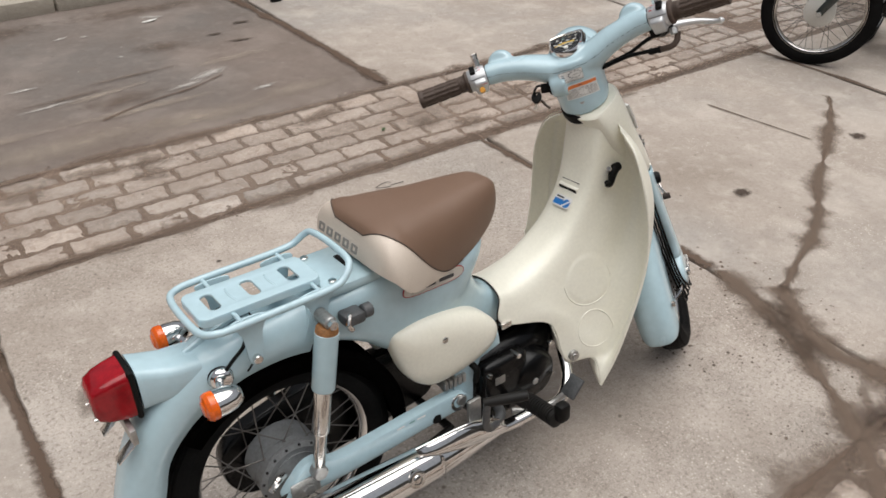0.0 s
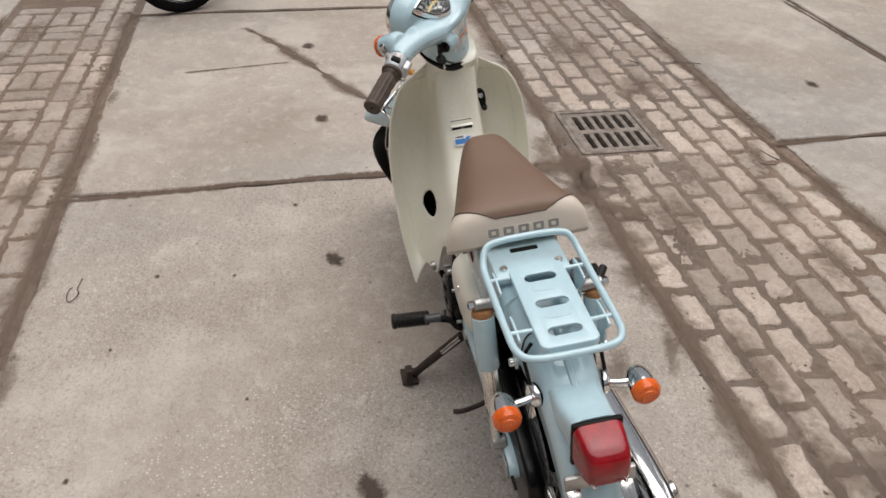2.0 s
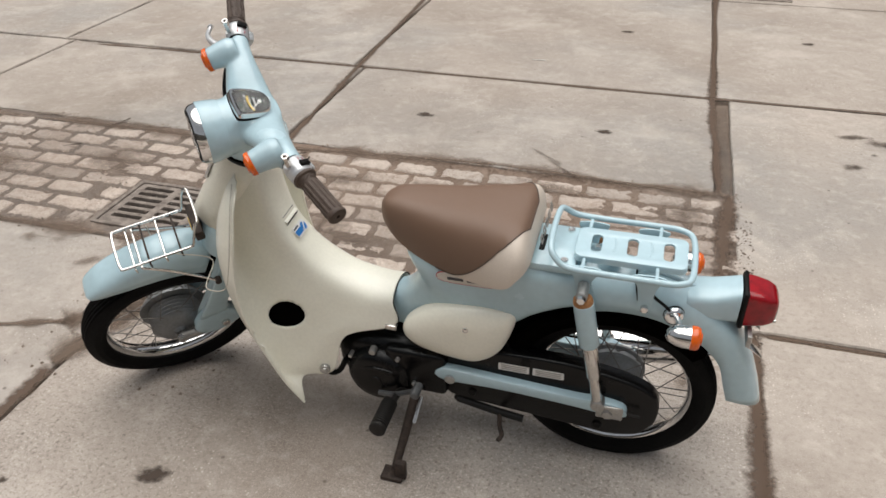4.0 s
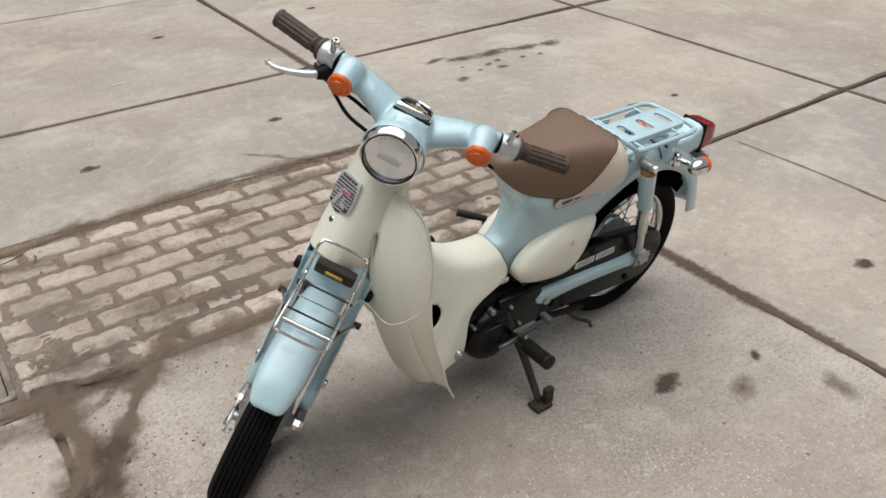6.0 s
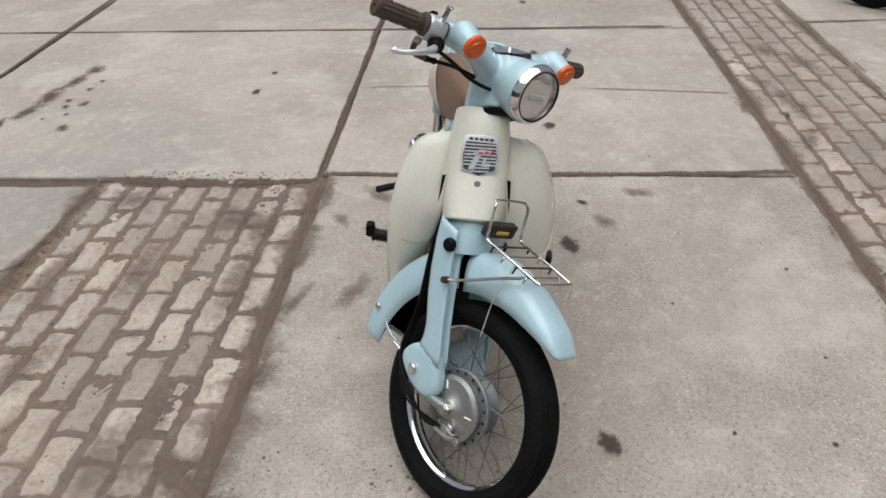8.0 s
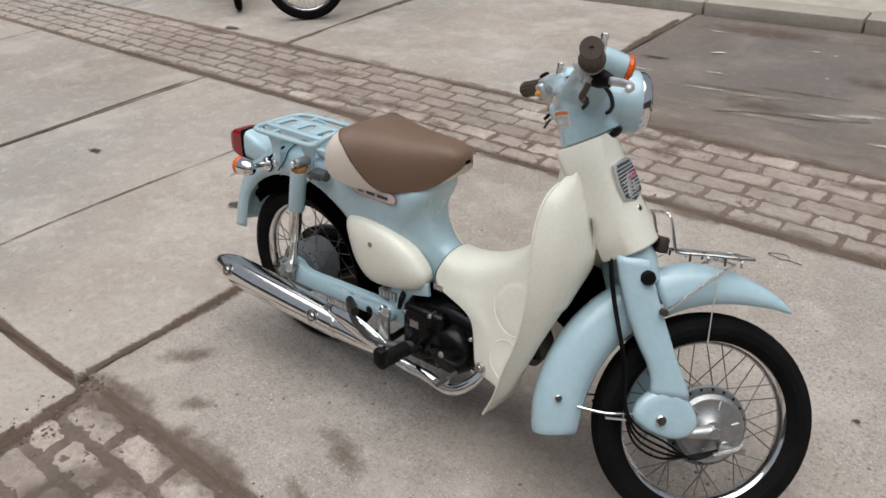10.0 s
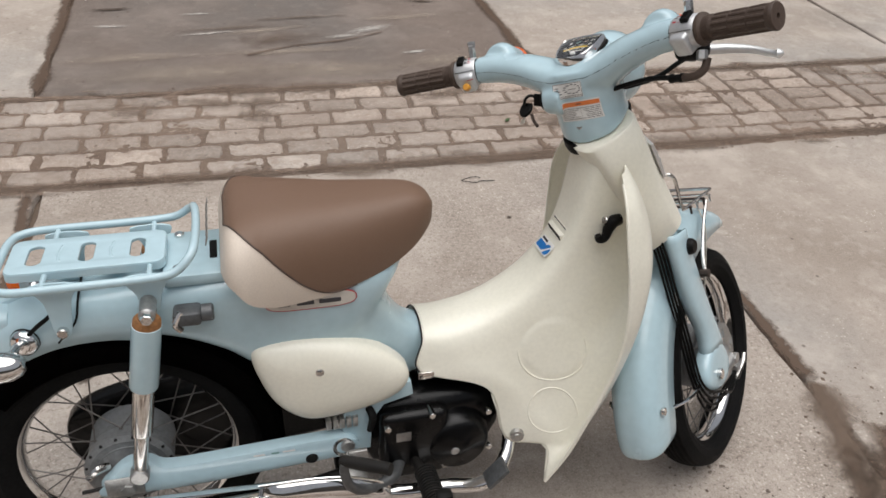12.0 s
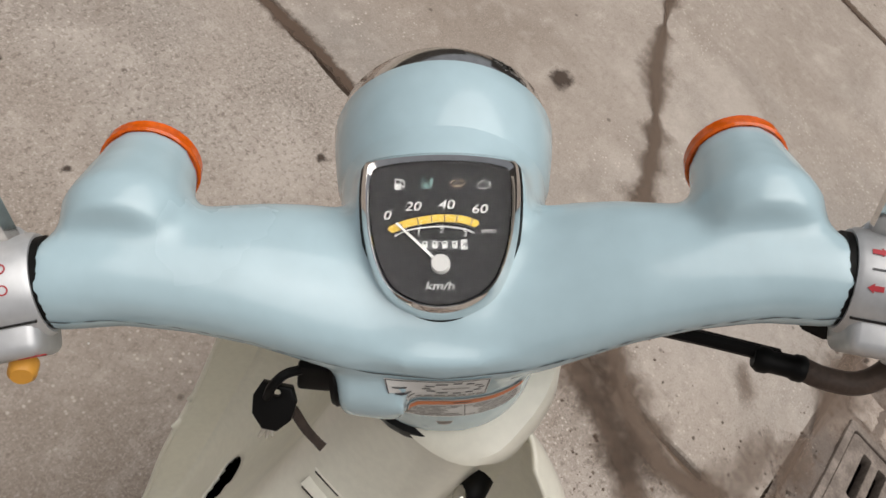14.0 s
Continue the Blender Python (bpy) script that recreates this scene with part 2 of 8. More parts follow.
SANDINK = mat("sand_print", (0.36, 0.27, 0.18), 0.5, var=0.2, scale=60, fine=0.05)
YELLOW = mat("yellow_print", (0.72, 0.47, 0.04), 0.45, var=0.2, scale=60, fine=0.05)
FACE = mat("gauge_face", (0.02, 0.0195, 0.021), 0.7, var=0.3, scale=60, fine=0.05, spec=0.0)
PLATEFIELD = mat("pale_plate", (0.62, 0.58, 0.52), 0.5, var=0.3, scale=40, fine=0.05)
REFLECT = mat("lamp_reflector", (0.93, 0.93, 0.94), 0.11, 1.0, col2=(0.8, 0.8, 0.8), var=0.5, scale=30, fine=0.05)
STRING = mat("pale_string", (0.60, 0.56, 0.48), 0.85, var=0.3, scale=80, fine=0.1)
IRON = mat("cast_iron", (0.29, 0.245, 0.21), 0.72, 0.35, col2=(0.11, 0.085, 0.07), var=0.8, scale=25, fine=0.2, fscale=180, bump=0.5)
PIT = mat("pit_mud", (0.012, 0.01, 0.009), 0.9, fine=0.3)
SLAB = stone("concrete", (0.420, 0.364, 0.315), (0.270, 0.221, 0.181), (0.60, 0.535, 0.475), rand=0.05, speck=0.95, grit=0.42, dirt=0.72)
# coarse worn slab; its darker base also carries shade around the moped
WORNSHADESLAB = stone("worn_shaded_concrete", (0.395, 0.342, 0.296), (0.245, 0.199, 0.163), (0.57, 0.508, 0.452), speck=0.95, grit=0.62, dirt=0.7, coarse=0.8, shift=(1.3, 0.4, 0))
OLDSLAB = stone("dark_concrete", (0.200, 0.160, 0.136), (0.125, 0.098, 0.081), (0.29, 0.245, 0.215), shift=(4, 9, 0))
BRICK = stone("paving_brick", (0.488, 0.408, 0.348), (0.265, 0.208, 0.168), (0.62, 0.545, 0.48), rand=0.2, speck=1.0, shift=(11, 3, 0), dirt=0.6, grit=0.6, crust=(0.315, 0.247, 0.20))
SAND = stone("joint_sand", (0.232, 0.168, 0.128), (0.105, 0.072, 0.053), (0.34, 0.265, 0.21), speck=1.0, shift=(3, 8, 0), dirt=0.9, grit=0.8, crust=(0.12, 0.082, 0.060))
SOIL = stone("joint_soil", (0.165, 0.118, 0.086), (0.10, 0.069, 0.050), (0.26, 0.20, 0.155), speck=0.9)
KERB = stone("kerb_stone", (0.42, 0.375, 0.315), (0.26, 0.23, 0.18), (0.54, 0.49, 0.42), rand=0.1, shift=(2, 5, 1))
WALL = stone("grey_render", (0.105, 0.098, 0.09), (0.065, 0.06, 0.055), (0.16, 0.15, 0.14))
GRIME = stain("grime", (0.125, 0.087, 0.065), 0.80, 44, 0.28)
OIL = stain("oil_stain", (0.082, 0.062, 0.05), 0.88, 40, 0.25)
DUST = stain("crack_dust", (0.20, 0.150, 0.116), 0.55, 34, 0.34)
EDGE = stain("edge_dirt", (0.19, 0.140, 0.108), 0.52, 27, 0.34)
VEIL = stain("brick_dust", (0.30, 0.232, 0.188), 0.30, 14, 0.7)
SCRAP = mat("pale_paper", (0.70, 0.68, 0.64), 0.7, var=0.3, scale=40, fine=0.05)
LEAF = mat("green_leaf", (0.05, 0.09, 0.025), 0.5, var=0.5, scale=40, fine=0.1)
TWIG = mat("dry_twig", (0.07, 0.048, 0.034), 0.8, var=0.5, scale=60, fine=0.2)
SPLASH = stain("oil_splash", (0.105, 0.080, 0.064), 0.72, 26, 0.35)
TRODDEN = stain("trodden_dust", (0.36, 0.300, 0.245), 0.62, 11, 0.55)
DAMP = stain("damp_mark", (0.15, 0.112, 0.088), 0.62, 14, 0.5)


def glass(name, tint=(1, 1, 1), rough=0.0):
    m = bpy.data.materials.new(name)
    m.use_nodes = True
    p = m.node_tree.nodes["Principled BSDF"]
    p.inputs["Base Color"].default_value = (*tint, 1)
    p.inputs["Roughness"].default_value, p.inputs["Transmission Weight"].default_value, p.inputs["IOR"].default_value = rough, 1.0, 1.45
    return m


GLASS = glass("clear_glass", (0.97, 0.98, 0.98), 0.02)
GLASS.node_tree.nodes["Principled BSDF"].inputs["IOR"].default_value = 1.22      # thin coated dial cover


def fluted(name):
    """Lamp glass with moulded upright flutes."""
    m = glass(name, (0.93, 0.95, 0.96), 0.03)
    n, l = m.node_tree.nodes, m.node_tree.links
    tc, w, b = n.new("ShaderNodeTexCoord"), n.new("ShaderNodeTexWave"), n.new("ShaderNodeBump")
    w.bands_direction = "Y"
    w.inputs["Scale"].default_value = 40
    b.inputs["Strength"].default_value, b.inputs["Distance"].default_value = 0.05, 0.002
    l.new(tc.outputs["Object"], w.inputs["Vector"])
    l.new(w.outputs["Fac"], b.inputs["Height"])
    l.new(b.outputs[0], m.node_tree.nodes["Principled BSDF"].inputs["Normal"])
    return m


FLUTED = fluted("fluted_lamp_glass")
# the reflector is pressed into upright facets
_n, _l = REFLECT.node_tree.nodes, REFLECT.node_tree.links
_tc, _w, _b = _n.new("ShaderNodeTexCoord"), _n.new("ShaderNodeTexWave"), _n.new("ShaderNodeBump")
_w.bands_direction = "Y"
_w.inputs["Scale"].default_value, _w.inputs["Distortion"].default_value = 26, 1.5
_b.inputs["Strength"].default_value, _b.inputs["Distance"].default_value = 0.10, 0.003
_l.new(_tc.outputs["Object"], _w.inputs["Vector"])
_l.new(_w.outputs["Fac"], _b.inputs["Height"])
_l.new(_b.outputs[0], _n["Principled BSDF"].inputs["Normal"])


# ---- mesh helpers ----
def obj(name, bm, material, parent=None, label="", smooth=40.0):
    me = bpy.data.meshes.new(name)
    bmesh.ops.recalc_face_normals(bm, faces=bm.faces)
    for f in bm.faces:
        f.smooth = smooth > 0
    for e in bm.edges:
        if len(e.link_faces) == 2 and e.calc_face_angle(0) > radians(smooth):
            e.smooth = False
    bm.to_mesh(me)
    bm.free()
    for m in material if isinstance(material, (list, tuple)) else (material,):
        me.materials.append(m)
    ob = new(name, me)
    ob.parent = parent
    return tagged(ob, label)


def part(name, bm, material, parent, label="", smooth=40.0):
    return obj(name, bm, material, parent, label, smooth)


def catmull(pts, n):
    """A smooth curve through pts, n steps to a span."""
    p = [Vector(q) for q in pts]
    p = [2 * p[0] - p[1], *p, 2 * p[-1] - p[-2]]
    out = []
    for i in range(1, len(p) - 2):
        a, b, c, d = p[i - 1:i + 3]
        for k in range(n):
            t = k / n
            out.append(0.5 * (2 * b + (c - a) * t + (2 * a - 5 * b + 4 * c - d) * t * t + (3 * b - a - 3 * c + d) * t ** 3))
    return [*out, p[-2]]


def closed_curve(pts, n):
    """The same round a closed outline."""
    m = len(pts)
    p = [Vector(pts[i % m]) for i in range(-1, m + 2)]
    out = []
    for i in range(1, m + 1):
        a, b, c, d = p[i - 1:i + 3]
        for k in range(n):
            t = k / n
            out.append(0.5 * (2 * b + (c - a) * t + (2 * a - 5 * b + 4 * c - d) * t * t + (3 * b - a - 3 * c + d) * t ** 3))
    return out


def loft(loops, cap=True, bm=None):
    """Skins closed loops that all have the same number of points."""
    bm = bm or bmesh.new()
    rows = [[bm.verts.new(p) for p in loop] for loop in loops]
    n = len(rows[0])
    for a, b in zip(rows, rows[1:]):
        for i in range(n):
            bm.faces.new((a[i], a[(i + 1) % n], b[(i + 1) % n], b[i]))
    if cap:
        bm.faces.new(rows[0])
        bm.faces.new(rows[-1])
    return bm


def sheet(rows, bm=None):
    bm = bm or bmesh.new()
    vs = [[bm.verts.new(p) for p in r] for r in rows]
    for a, b in zip(vs, vs[1:]):
        for i in range(len(a) - 1):
            bm.faces.new((a[i], a[i + 1], b[i + 1], b[i]))
    return bm


def tube(pts, r, seg=10, n=6, bm=None, straight=False):
    """A round bar along pts; r is one radius or a radius at each of pts."""
    path = [Vector(p) for p in pts] if straight else catmull(pts, n)
    radii = [r] * len(path) if not isinstance(r, (list, tuple)) else [float(np.interp(i, np.linspace(0, len(path) - 1, len(r)), r)) for i in range(len(path))]
    loops, side = [], None
    for i, p in enumerate(path):
        d = (path[min(i + 1, len(path) - 1)] - path[max(i - 1, 0)]).normalized()
        if side is None:
            side = d.orthogonal().normalized()
        side = (side - d * side.dot(d)).normalized()
        up = d.cross(side)
        loops.append([p + radii[i] * (math.cos(a) * side + math.sin(a) * up) for a in np.linspace(0, 2 * math.pi, seg, endpoint=False)])
    return loft(loops, True, bm)


def ring(pts, r, seg=8, n=6):
    """A bar bent round a closed outline."""
    path = closed_curve(pts, n)
    m, bm = len(path), bmesh.new()
    c = sum(path, Vector()) / m
    rows = []
    for i, p in enumerate(path):
        d = (path[(i + 1) % m] - path[i - 1]).normalized()
        up = d.cross(p - c).normalized()
        side = up.cross(d)
        rows.append([bm.verts.new(p + r * (math.cos(a) * side + math.sin(a) * up)) for a in np.linspace(0, 2 * math.pi, seg, endpoint=False)])
    for i in range(m):
        a, b = rows[i], rows[(i + 1) % m]
        for k in range(seg):
            bm.faces.new((a[k], a[(k + 1) % seg], b[(k + 1) % seg], b[k]))
    return bm


def lathe(profile, centre, axis, seg=48, closed=False, bm=None):
    """Turns a profile of (radius, way along the axis) about an axis through centre."""
    bm = bm or bmesh.new()
    ax = Vector(axis).normalized()
    s = ax.orthogonal().normalized()
    u = ax.cross(s)
    c = Vector(centre)
    profile = [(float(r), float(h)) for r, h in profile]
    rows = [[bm.verts.new(c + ax * h + r * (math.cos(a) * s + math.sin(a) * u)) for a in np.linspace(0, 2 * math.pi, seg, endpoint=False)] if r > 1e-6 else [bm.verts.new(c + ax * h)] for r, h in profile]
    pairs = list(zip(rows, rows[1:])) + ([(rows[-1], rows[0])] if closed else [])
    for a, b in pairs:
        if len(a) == 1 and len(b) == 1:
            continue
        for i in range(seg):
            j = (i + 1) % seg
            if len(a) == 1:
                bm.faces.new((a[0], b[j], b[i]))
            elif len(b) == 1:
                bm.faces.new((a[i], a[j], b[0]))
            else:
                bm.faces.new((a[i], a[j], b[j], b[i]))
    if not closed:
        for r in (rows[0], rows[-1]):
            if len(r) > 1:
                bm.faces.new(r)
    return bm


def rod(a, b, r, seg=12, edge=0.0, bm=None):
    """A round pin from a to b with eased ends."""
    a, b = Vector(a), Vector(b)
    h, e = (b - a).length, edge or min(r, (b - a).length) * 0.18
    return lathe([(0, 0), (r - e, 0), (r, e), (r, h - e), (r - e, h), (0, h)], a, b - a, seg, bm=bm)


def box(x0, x1, y0, y1, z0, z1, edge=0.003, bm=None, seg=2):
    bm2 = bmesh.new()
    bmesh.ops.create_cube(bm2, size=1)
    for v in bm2.verts:
        v.co = Vector(((x0 + x1) / 2 + v.co.x * (x1 - x0), (y0 + y1) / 2 + v.co.y * (y1 - y0), (z0 + z1) / 2 + v.co.z * (z1 - z0)))
    if edge:
        bmesh.ops.bevel(bm2, geom=bm2.edges[:], offset=edge, segments=seg, affect="EDGES", profile=0.5)
    return merge(bm, bm2)


def merge(bm, other):
    """Adds the second bmesh to the first."""
    if bm is None:
        return other
    me = bpy.data.meshes.new("tmp")
    other.to_mesh(me)
    other.free()
    bm.from_mesh(me)
    bpy.data.meshes.remove(me)
    return bm


def moved(bm, m):
    bmesh.ops.transform(bm, matrix=m, verts=bm.verts)
    return bm


def plate(outline, holes, thick, m, edge=0.0):
    """A flat plate cut to an outline with holes, laid by the pose m (its own plane is x, y)."""
    cu = bpy.data.curves.new("tmp", "CURVE")
    cu.dimensions, cu.fill_mode = "2D", "BOTH"
    cu.extrude, cu.bevel_depth, cu.bevel_resolution, cu.offset = max(thick / 2 - edge, 0), edge, 2, -edge
    for pts in (outline, *holes):
        s = cu.splines.new("POLY")
        s.points.add(len(pts) - 1)
        for q, p in zip(s.points, pts):
            q.co = (p[0], p[1], 0, 1)
        s.use_cyclic_u = True
    ob = bpy.data.objects.new("tmp", cu)
    me = ob.to_mesh()
    bm = bmesh.new()
    bm.from_mesh(me)
    ob.to_mesh_clear()
    bpy.data.objects.remove(ob)
    bpy.data.curves.remove(cu)
    bmesh.ops.remove_doubles(bm, verts=bm.verts, dist=1e-5)
    return moved(bm, m)


def rounded(x0, x1, y0, y1, r, n=6):
    """The outline of a rectangle with round corners."""
    out = []
    for cx, cy, a0 in ((x1 - r, y1 - r, 0), (x0 + r, y1 - r, 90), (x0 + r, y0 + r, 180), (x1 - r, y0 + r, 270)):
        out += [(cx + r * math.cos(radians(a0 + 90 * k / n)), cy + r * math.sin(radians(a0 + 90 * k / n))) for k in range(n + 1)]
    return out


def circle(cx, cy, r, n=24):
    return [(cx + r * math.cos(2 * math.pi * k / n), cy + r * math.sin(2 * math.pi * k / n)) for k in range(n)]


def words(text, size, m, thick=0.0002):
    """Lettering as a thin mesh, centred, by the pose m."""
    cu = bpy.data.curves.new("tmp", "FONT")
    cu.body, cu.size, cu.extrude, cu.align_x, cu.align_y = text, size, thick, "CENTER", "CENTER"
    ob = bpy.data.objects.new("tmp", cu)
    me = ob.to_mesh()
    bm = bmesh.new()
    bm.from_mesh(me)
    ob.to_mesh_clear()
    bpy.data.objects.remove(ob)
    bpy.data.curves.remove(cu)
    return moved(bm, m)


XZ = Matrix(((1, 0, 0, 0), (0, 0, -1, 0), (0, 1, 0, 0), (0, 0, 0, 1)))


def side_plate(outline, holes, y, thick, edge=0.0):
    """A plate that stands upright along the length, its middle at y; outline in (x, z)."""
    return plate(outline, holes, thick, Matrix.Translation((0, y, 0)) @ XZ, edge)


# ---- the yard: soil sheet, concrete slabs, two strips of paving brick, drain ----
rng = random.Random(7)
GX0, GX1, GY0, GY1 = 2.13, 2.53, -0.06, 0.30      # drain opening
bm = bmesh.new()
xs, ys = (-60, GX0 + 0.02, GX1 - 0.02, 60), (-60, GY0 + 0.02, GY1 - 0.02, 60)
vs = [[bm.verts.new((x, y, -0.022)) for y in ys] for x in xs]
for i in range(3):
    for j in range(3):
        if (i, j) != (1, 1):
            bm.faces.new((vs[i][j], vs[i + 1][j], vs[i + 1][j + 1], vs[i][j + 1]))
low = [bm.verts.new((v.co.x, v.co.y, -0.5)) for v in (vs[1][1], vs[2][1], vs[2][2], vs[1][2])]
top = [vs[1][1], vs[2][1], vs[2][2], vs[1][2]]
for k in range(4):
    f = bm.faces.new((top[k], top[(k + 1) % 4], low[(k + 1) % 4], low[k]))
    f.material_index = 1
bm.faces.new(low).material_index = 1
ground = tagged(obj("ground", bm, (SOIL, PIT), smooth=0), "brown soil under a yard of concrete slabs and paving bricks", "ground", kind="structure")


def slab(x0, x1, y0, y1, material=SLAB, z=0.0, gap=0.011, rag=1.0):
    """One cast slab with ragged arrises and a little chamfer."""
    def edge(a, b):
        n = max(2, int((Vector(b) - Vector(a)).length / 0.05))
        out = []
        for k in range(n):
            p = Vector(a).lerp(Vector(b), k / n)
            w = noise.noise((p.x * 3.1, p.y * 3.1, 1.7)) * 0.006 * rag + noise.noise((p.x * 17, p.y * 17, 5.1)) * 0.005 * rag
            q = Vector((b[1] - a[1], a[0] - b[0])).normalized()
            out.append(p - q * max(0, gap + w))
        return out
    c = ((x0, y0), (x1, y0), (x1, y1), (x0, y1))
    line = [p for k in range(4) for p in edge(c[k], c[(k + 1) % 4])]
    mid = Vector(((x0 + x1) / 2, (y0 + y1) / 2))
    def at(f, h):
        return [(p.x + (mid.x - p.x) * f, p.y + (mid.y - p.y) * f, h) for p in line]
    bm = loft([at(0, z - 0.06), at(0, z - 0.007), at(0.004, z - 0.001), at(0.009, z)], cap=False)
    bm.verts.ensure_lookup_table()
    bm.faces.new(bm.verts[-len(line):])
    return part("slab", bm, material, ground, smooth=30)


XM = (-5.92, -3.92, -1.92, 0.07, 2.07, 4.06, 6.06)
for a, b in zip(XM, XM[1:]):
    slab(a, b, 0.345 if a < 0 else 0.37, 2.285, WORNSHADESLAB if a == 0.07 else SLAB, rag=1.0 if a < 0 else 1.9)
for a, b in ((-5.9, -3.9), (-3.9, -1.92), (-1.92, 0.12)):
    slab(a, b, -1.675, 0.335)
for a, b in ((0.175, 2.135), (2.135, 4.12), (4.12, 6.1)):
    slab(a, b, -1.675, -0.575, rag=1.9)
for y0, y1 in ((-3.7, -1.685), (-5.7, -3.7)):
    for a, b in ((-5.9, -3.92), (-3.92, -1.9), (-1.9, 0.18), (0.18, 2.2), (2.2, 4.2), (4.2, 6.2)):
        slab(a, b, y0, y1)
for a, b in ((-6, -4.05), (-4.05, -2.05), (-2.05, -0.05), (2.04, 4.04), (4.04, 6.04)):
    slab(a, b, 2.985, 5.30 if a > 0 else 5.05)
slab(-0.05, 2.04, 2.985, 5.10, OLDSLAB, -0.004)
# the yard goes on all round in the same two-metre bays
for y0, y1 in ((-5.7, -3.7), (-3.7, -1.685), (-1.685, 0.33), (0.34, 2.285), (2.985, 4.86)):
    for a in (6.215, 8.215, 10.215, -7.95, -9.95, -11.95):
        slab(a, a + 2.0, y0, y1)
for y0 in (-7.7, -9.7, -11.7):
    for k in range(12):
        slab(-11.9 + 2 * k, -9.9 + 2 * k, y0, y0 + 2.0)

# paving bricks: a few worn shapes, shared by all
def brick_mesh(k, length, width):
    """A worn block: rounded corners, chipped arrises, a slightly domed top."""
    r = random.Random(k)
    bm = bmesh.new()
    j = lambda s: r.uniform(-s, s)
    hx, hy = length / 2, width / 2
    outline = [(-1, -0.84), (-0.94, -1), (-0.68, -1), (-0.4, -1), (-0.15, -1), (0.1, -1), (0.33, -1), (0.6, -1), (0.94, -1), (1, -0.84), (1, -0.3), (1, 0.3), (1, 0.84), (0.94, 1), (0.6, 1), (0.35, 1), (0.1, 1), (-0.2, 1), (-0.45, 1), (-0.7, 1), (-0.94, 1), (-1, 0.84), (-1, 0.35), (-1, -0.3)]
    n = len(outline)
    base = []
    for sx, sy in outline:
        bite = r.uniform(0.002, 0.010) if r.random() < 0.22 else 0.0
        base.append((sx * (hx - bite) + j(0.0034), sy * (hy - bite) + j(0.0034)))
    rows = []
    for f, h in ((1.0, -0.05), (1.0, -0.013), (0.955, -0.004), (0.84, 0.0)):
        rows.append([bm.verts.new((x * (1 - (1 - f) * 0.55), y * f, h + (j(0.0030) if h > -0.02 else 0))) for x, y in base])
    for a, b in zip(rows, rows[1:]):
        for i in range(n):
            bm.faces.new((a[i], a[(i + 1) % n], b[(i + 1) % n], b[i]))
    c = bm.verts.new((j(0.01), j(0.01), 0.0012))
    for i in range(n):
        bm.faces.new((rows[-1][i], rows[-1][(i + 1) % n], c))
    me = bpy.data.meshes.new("brick")
    bmesh.ops.recalc_face_normals(bm, faces=bm.faces)
    for f in bm.faces:
        f.smooth = True
    bm.to_mesh(me)
    bm.free()
    me.materials.append(BRICK)
    return me


LONG = [brick_mesh(k, 0.193, 0.092) for k in range(12)]
WIDE = [brick_mesh(k + 20, 0.190, 0.088) for k in range(12)]
HALF = [brick_mesh(k + 40, 0.090, 0.088) for k in range(5)]


def brick(x, y, turn, kinds):
    ob = new("brick", rng.choice(kinds))
    ob.matrix_basis = pose(x + rng.uniform(-0.003, 0.003), y + rng.uniform(-0.003, 0.003), rng.uniform(-0.0028, 0.002), rng.uniform(-0.7, 0.7), rng.uniform(-0.7, 0.7), turn + rng.uniform(-1.6, 1.6))
    ob.parent = ground


# sand swept into the brick joints; at the edges and in some hollows it lies over the bricks
HEAPS = ((0.14, -0.45, 0.10, 0.16), (0.15, 0.05, 0.05, 0.14), (0.20, 0.30, 0.22, 0.09), (0.95, 0.35, 0.12, 0.03), (1.45, 0.35, 0.10, 0.03), (1.78, 0.28, 0.20, 0.09), (2.02, 0.12, 0.07, 0.20), (2.06, 0.36, 0.16, 0.04),
         (2.66, -0.14, 0.09, 0.14), (2.80, -0.34, 0.18, 0.07), (2.35, -0.10, 0.24, 0.035), (0.42, -0.55, 0.15, 0.03), (1.6, -0.55, 0.2, 0.03), (2.08, 2.33, 0.13, 0.05), (0.0, 2.30, 0.2, 0.03), (-0.6, 2.33, 0.5, 0.03),
         (2.55, 2.70, 0.16, 0.10), (3.15, 2.36, 0.4, 0.04), (1.1, 2.95, 0.6, 0.025), (0.62, 0.02, 0.10, 0.07), (1.22, -0.28, 0.13, 0.08), (1.45, 0.12, 0.12, 0.06))


def sand(x0, x1, y0, y1, step=0.019):
    nx, ny = int((x1 - x0) / step), max(2, int((y1 - y0) / step))
    rows = []
    for i in range(nx + 1):
        row = []
        for k in range(ny + 1):
            x, y = x0 + (x1 - x0) * i / nx, y0 + (y1 - y0) * k / ny
            h = -0.0056 + 0.0026 * noise.noise((x * 2.3, y * 2.3, 4.4)) + 0.0034 * noise.noise((x * 9, y * 9, 7.7)) + 0.0034 * noise.noise((x * 31, y * 31, 2.2)) + 0.0030 * noise.noise((x * 77, y * 77, 8.8))
            for hx, hy, rx, ry in HEAPS:
                d = ((x - hx) / rx) ** 2 + ((y - hy) / ry) ** 2
                if d < 4:
                    h += 0.0052 * math.exp(-d) * (0.75 + 1.1 * noise.noise((x * 14, y * 14, 6.1)))
            row.append(Vector((x, y, max(-0.013, min(0.0032, h)))))
        rows.append(row)
    part("joint_sand", sheet(rows), SAND, ground)


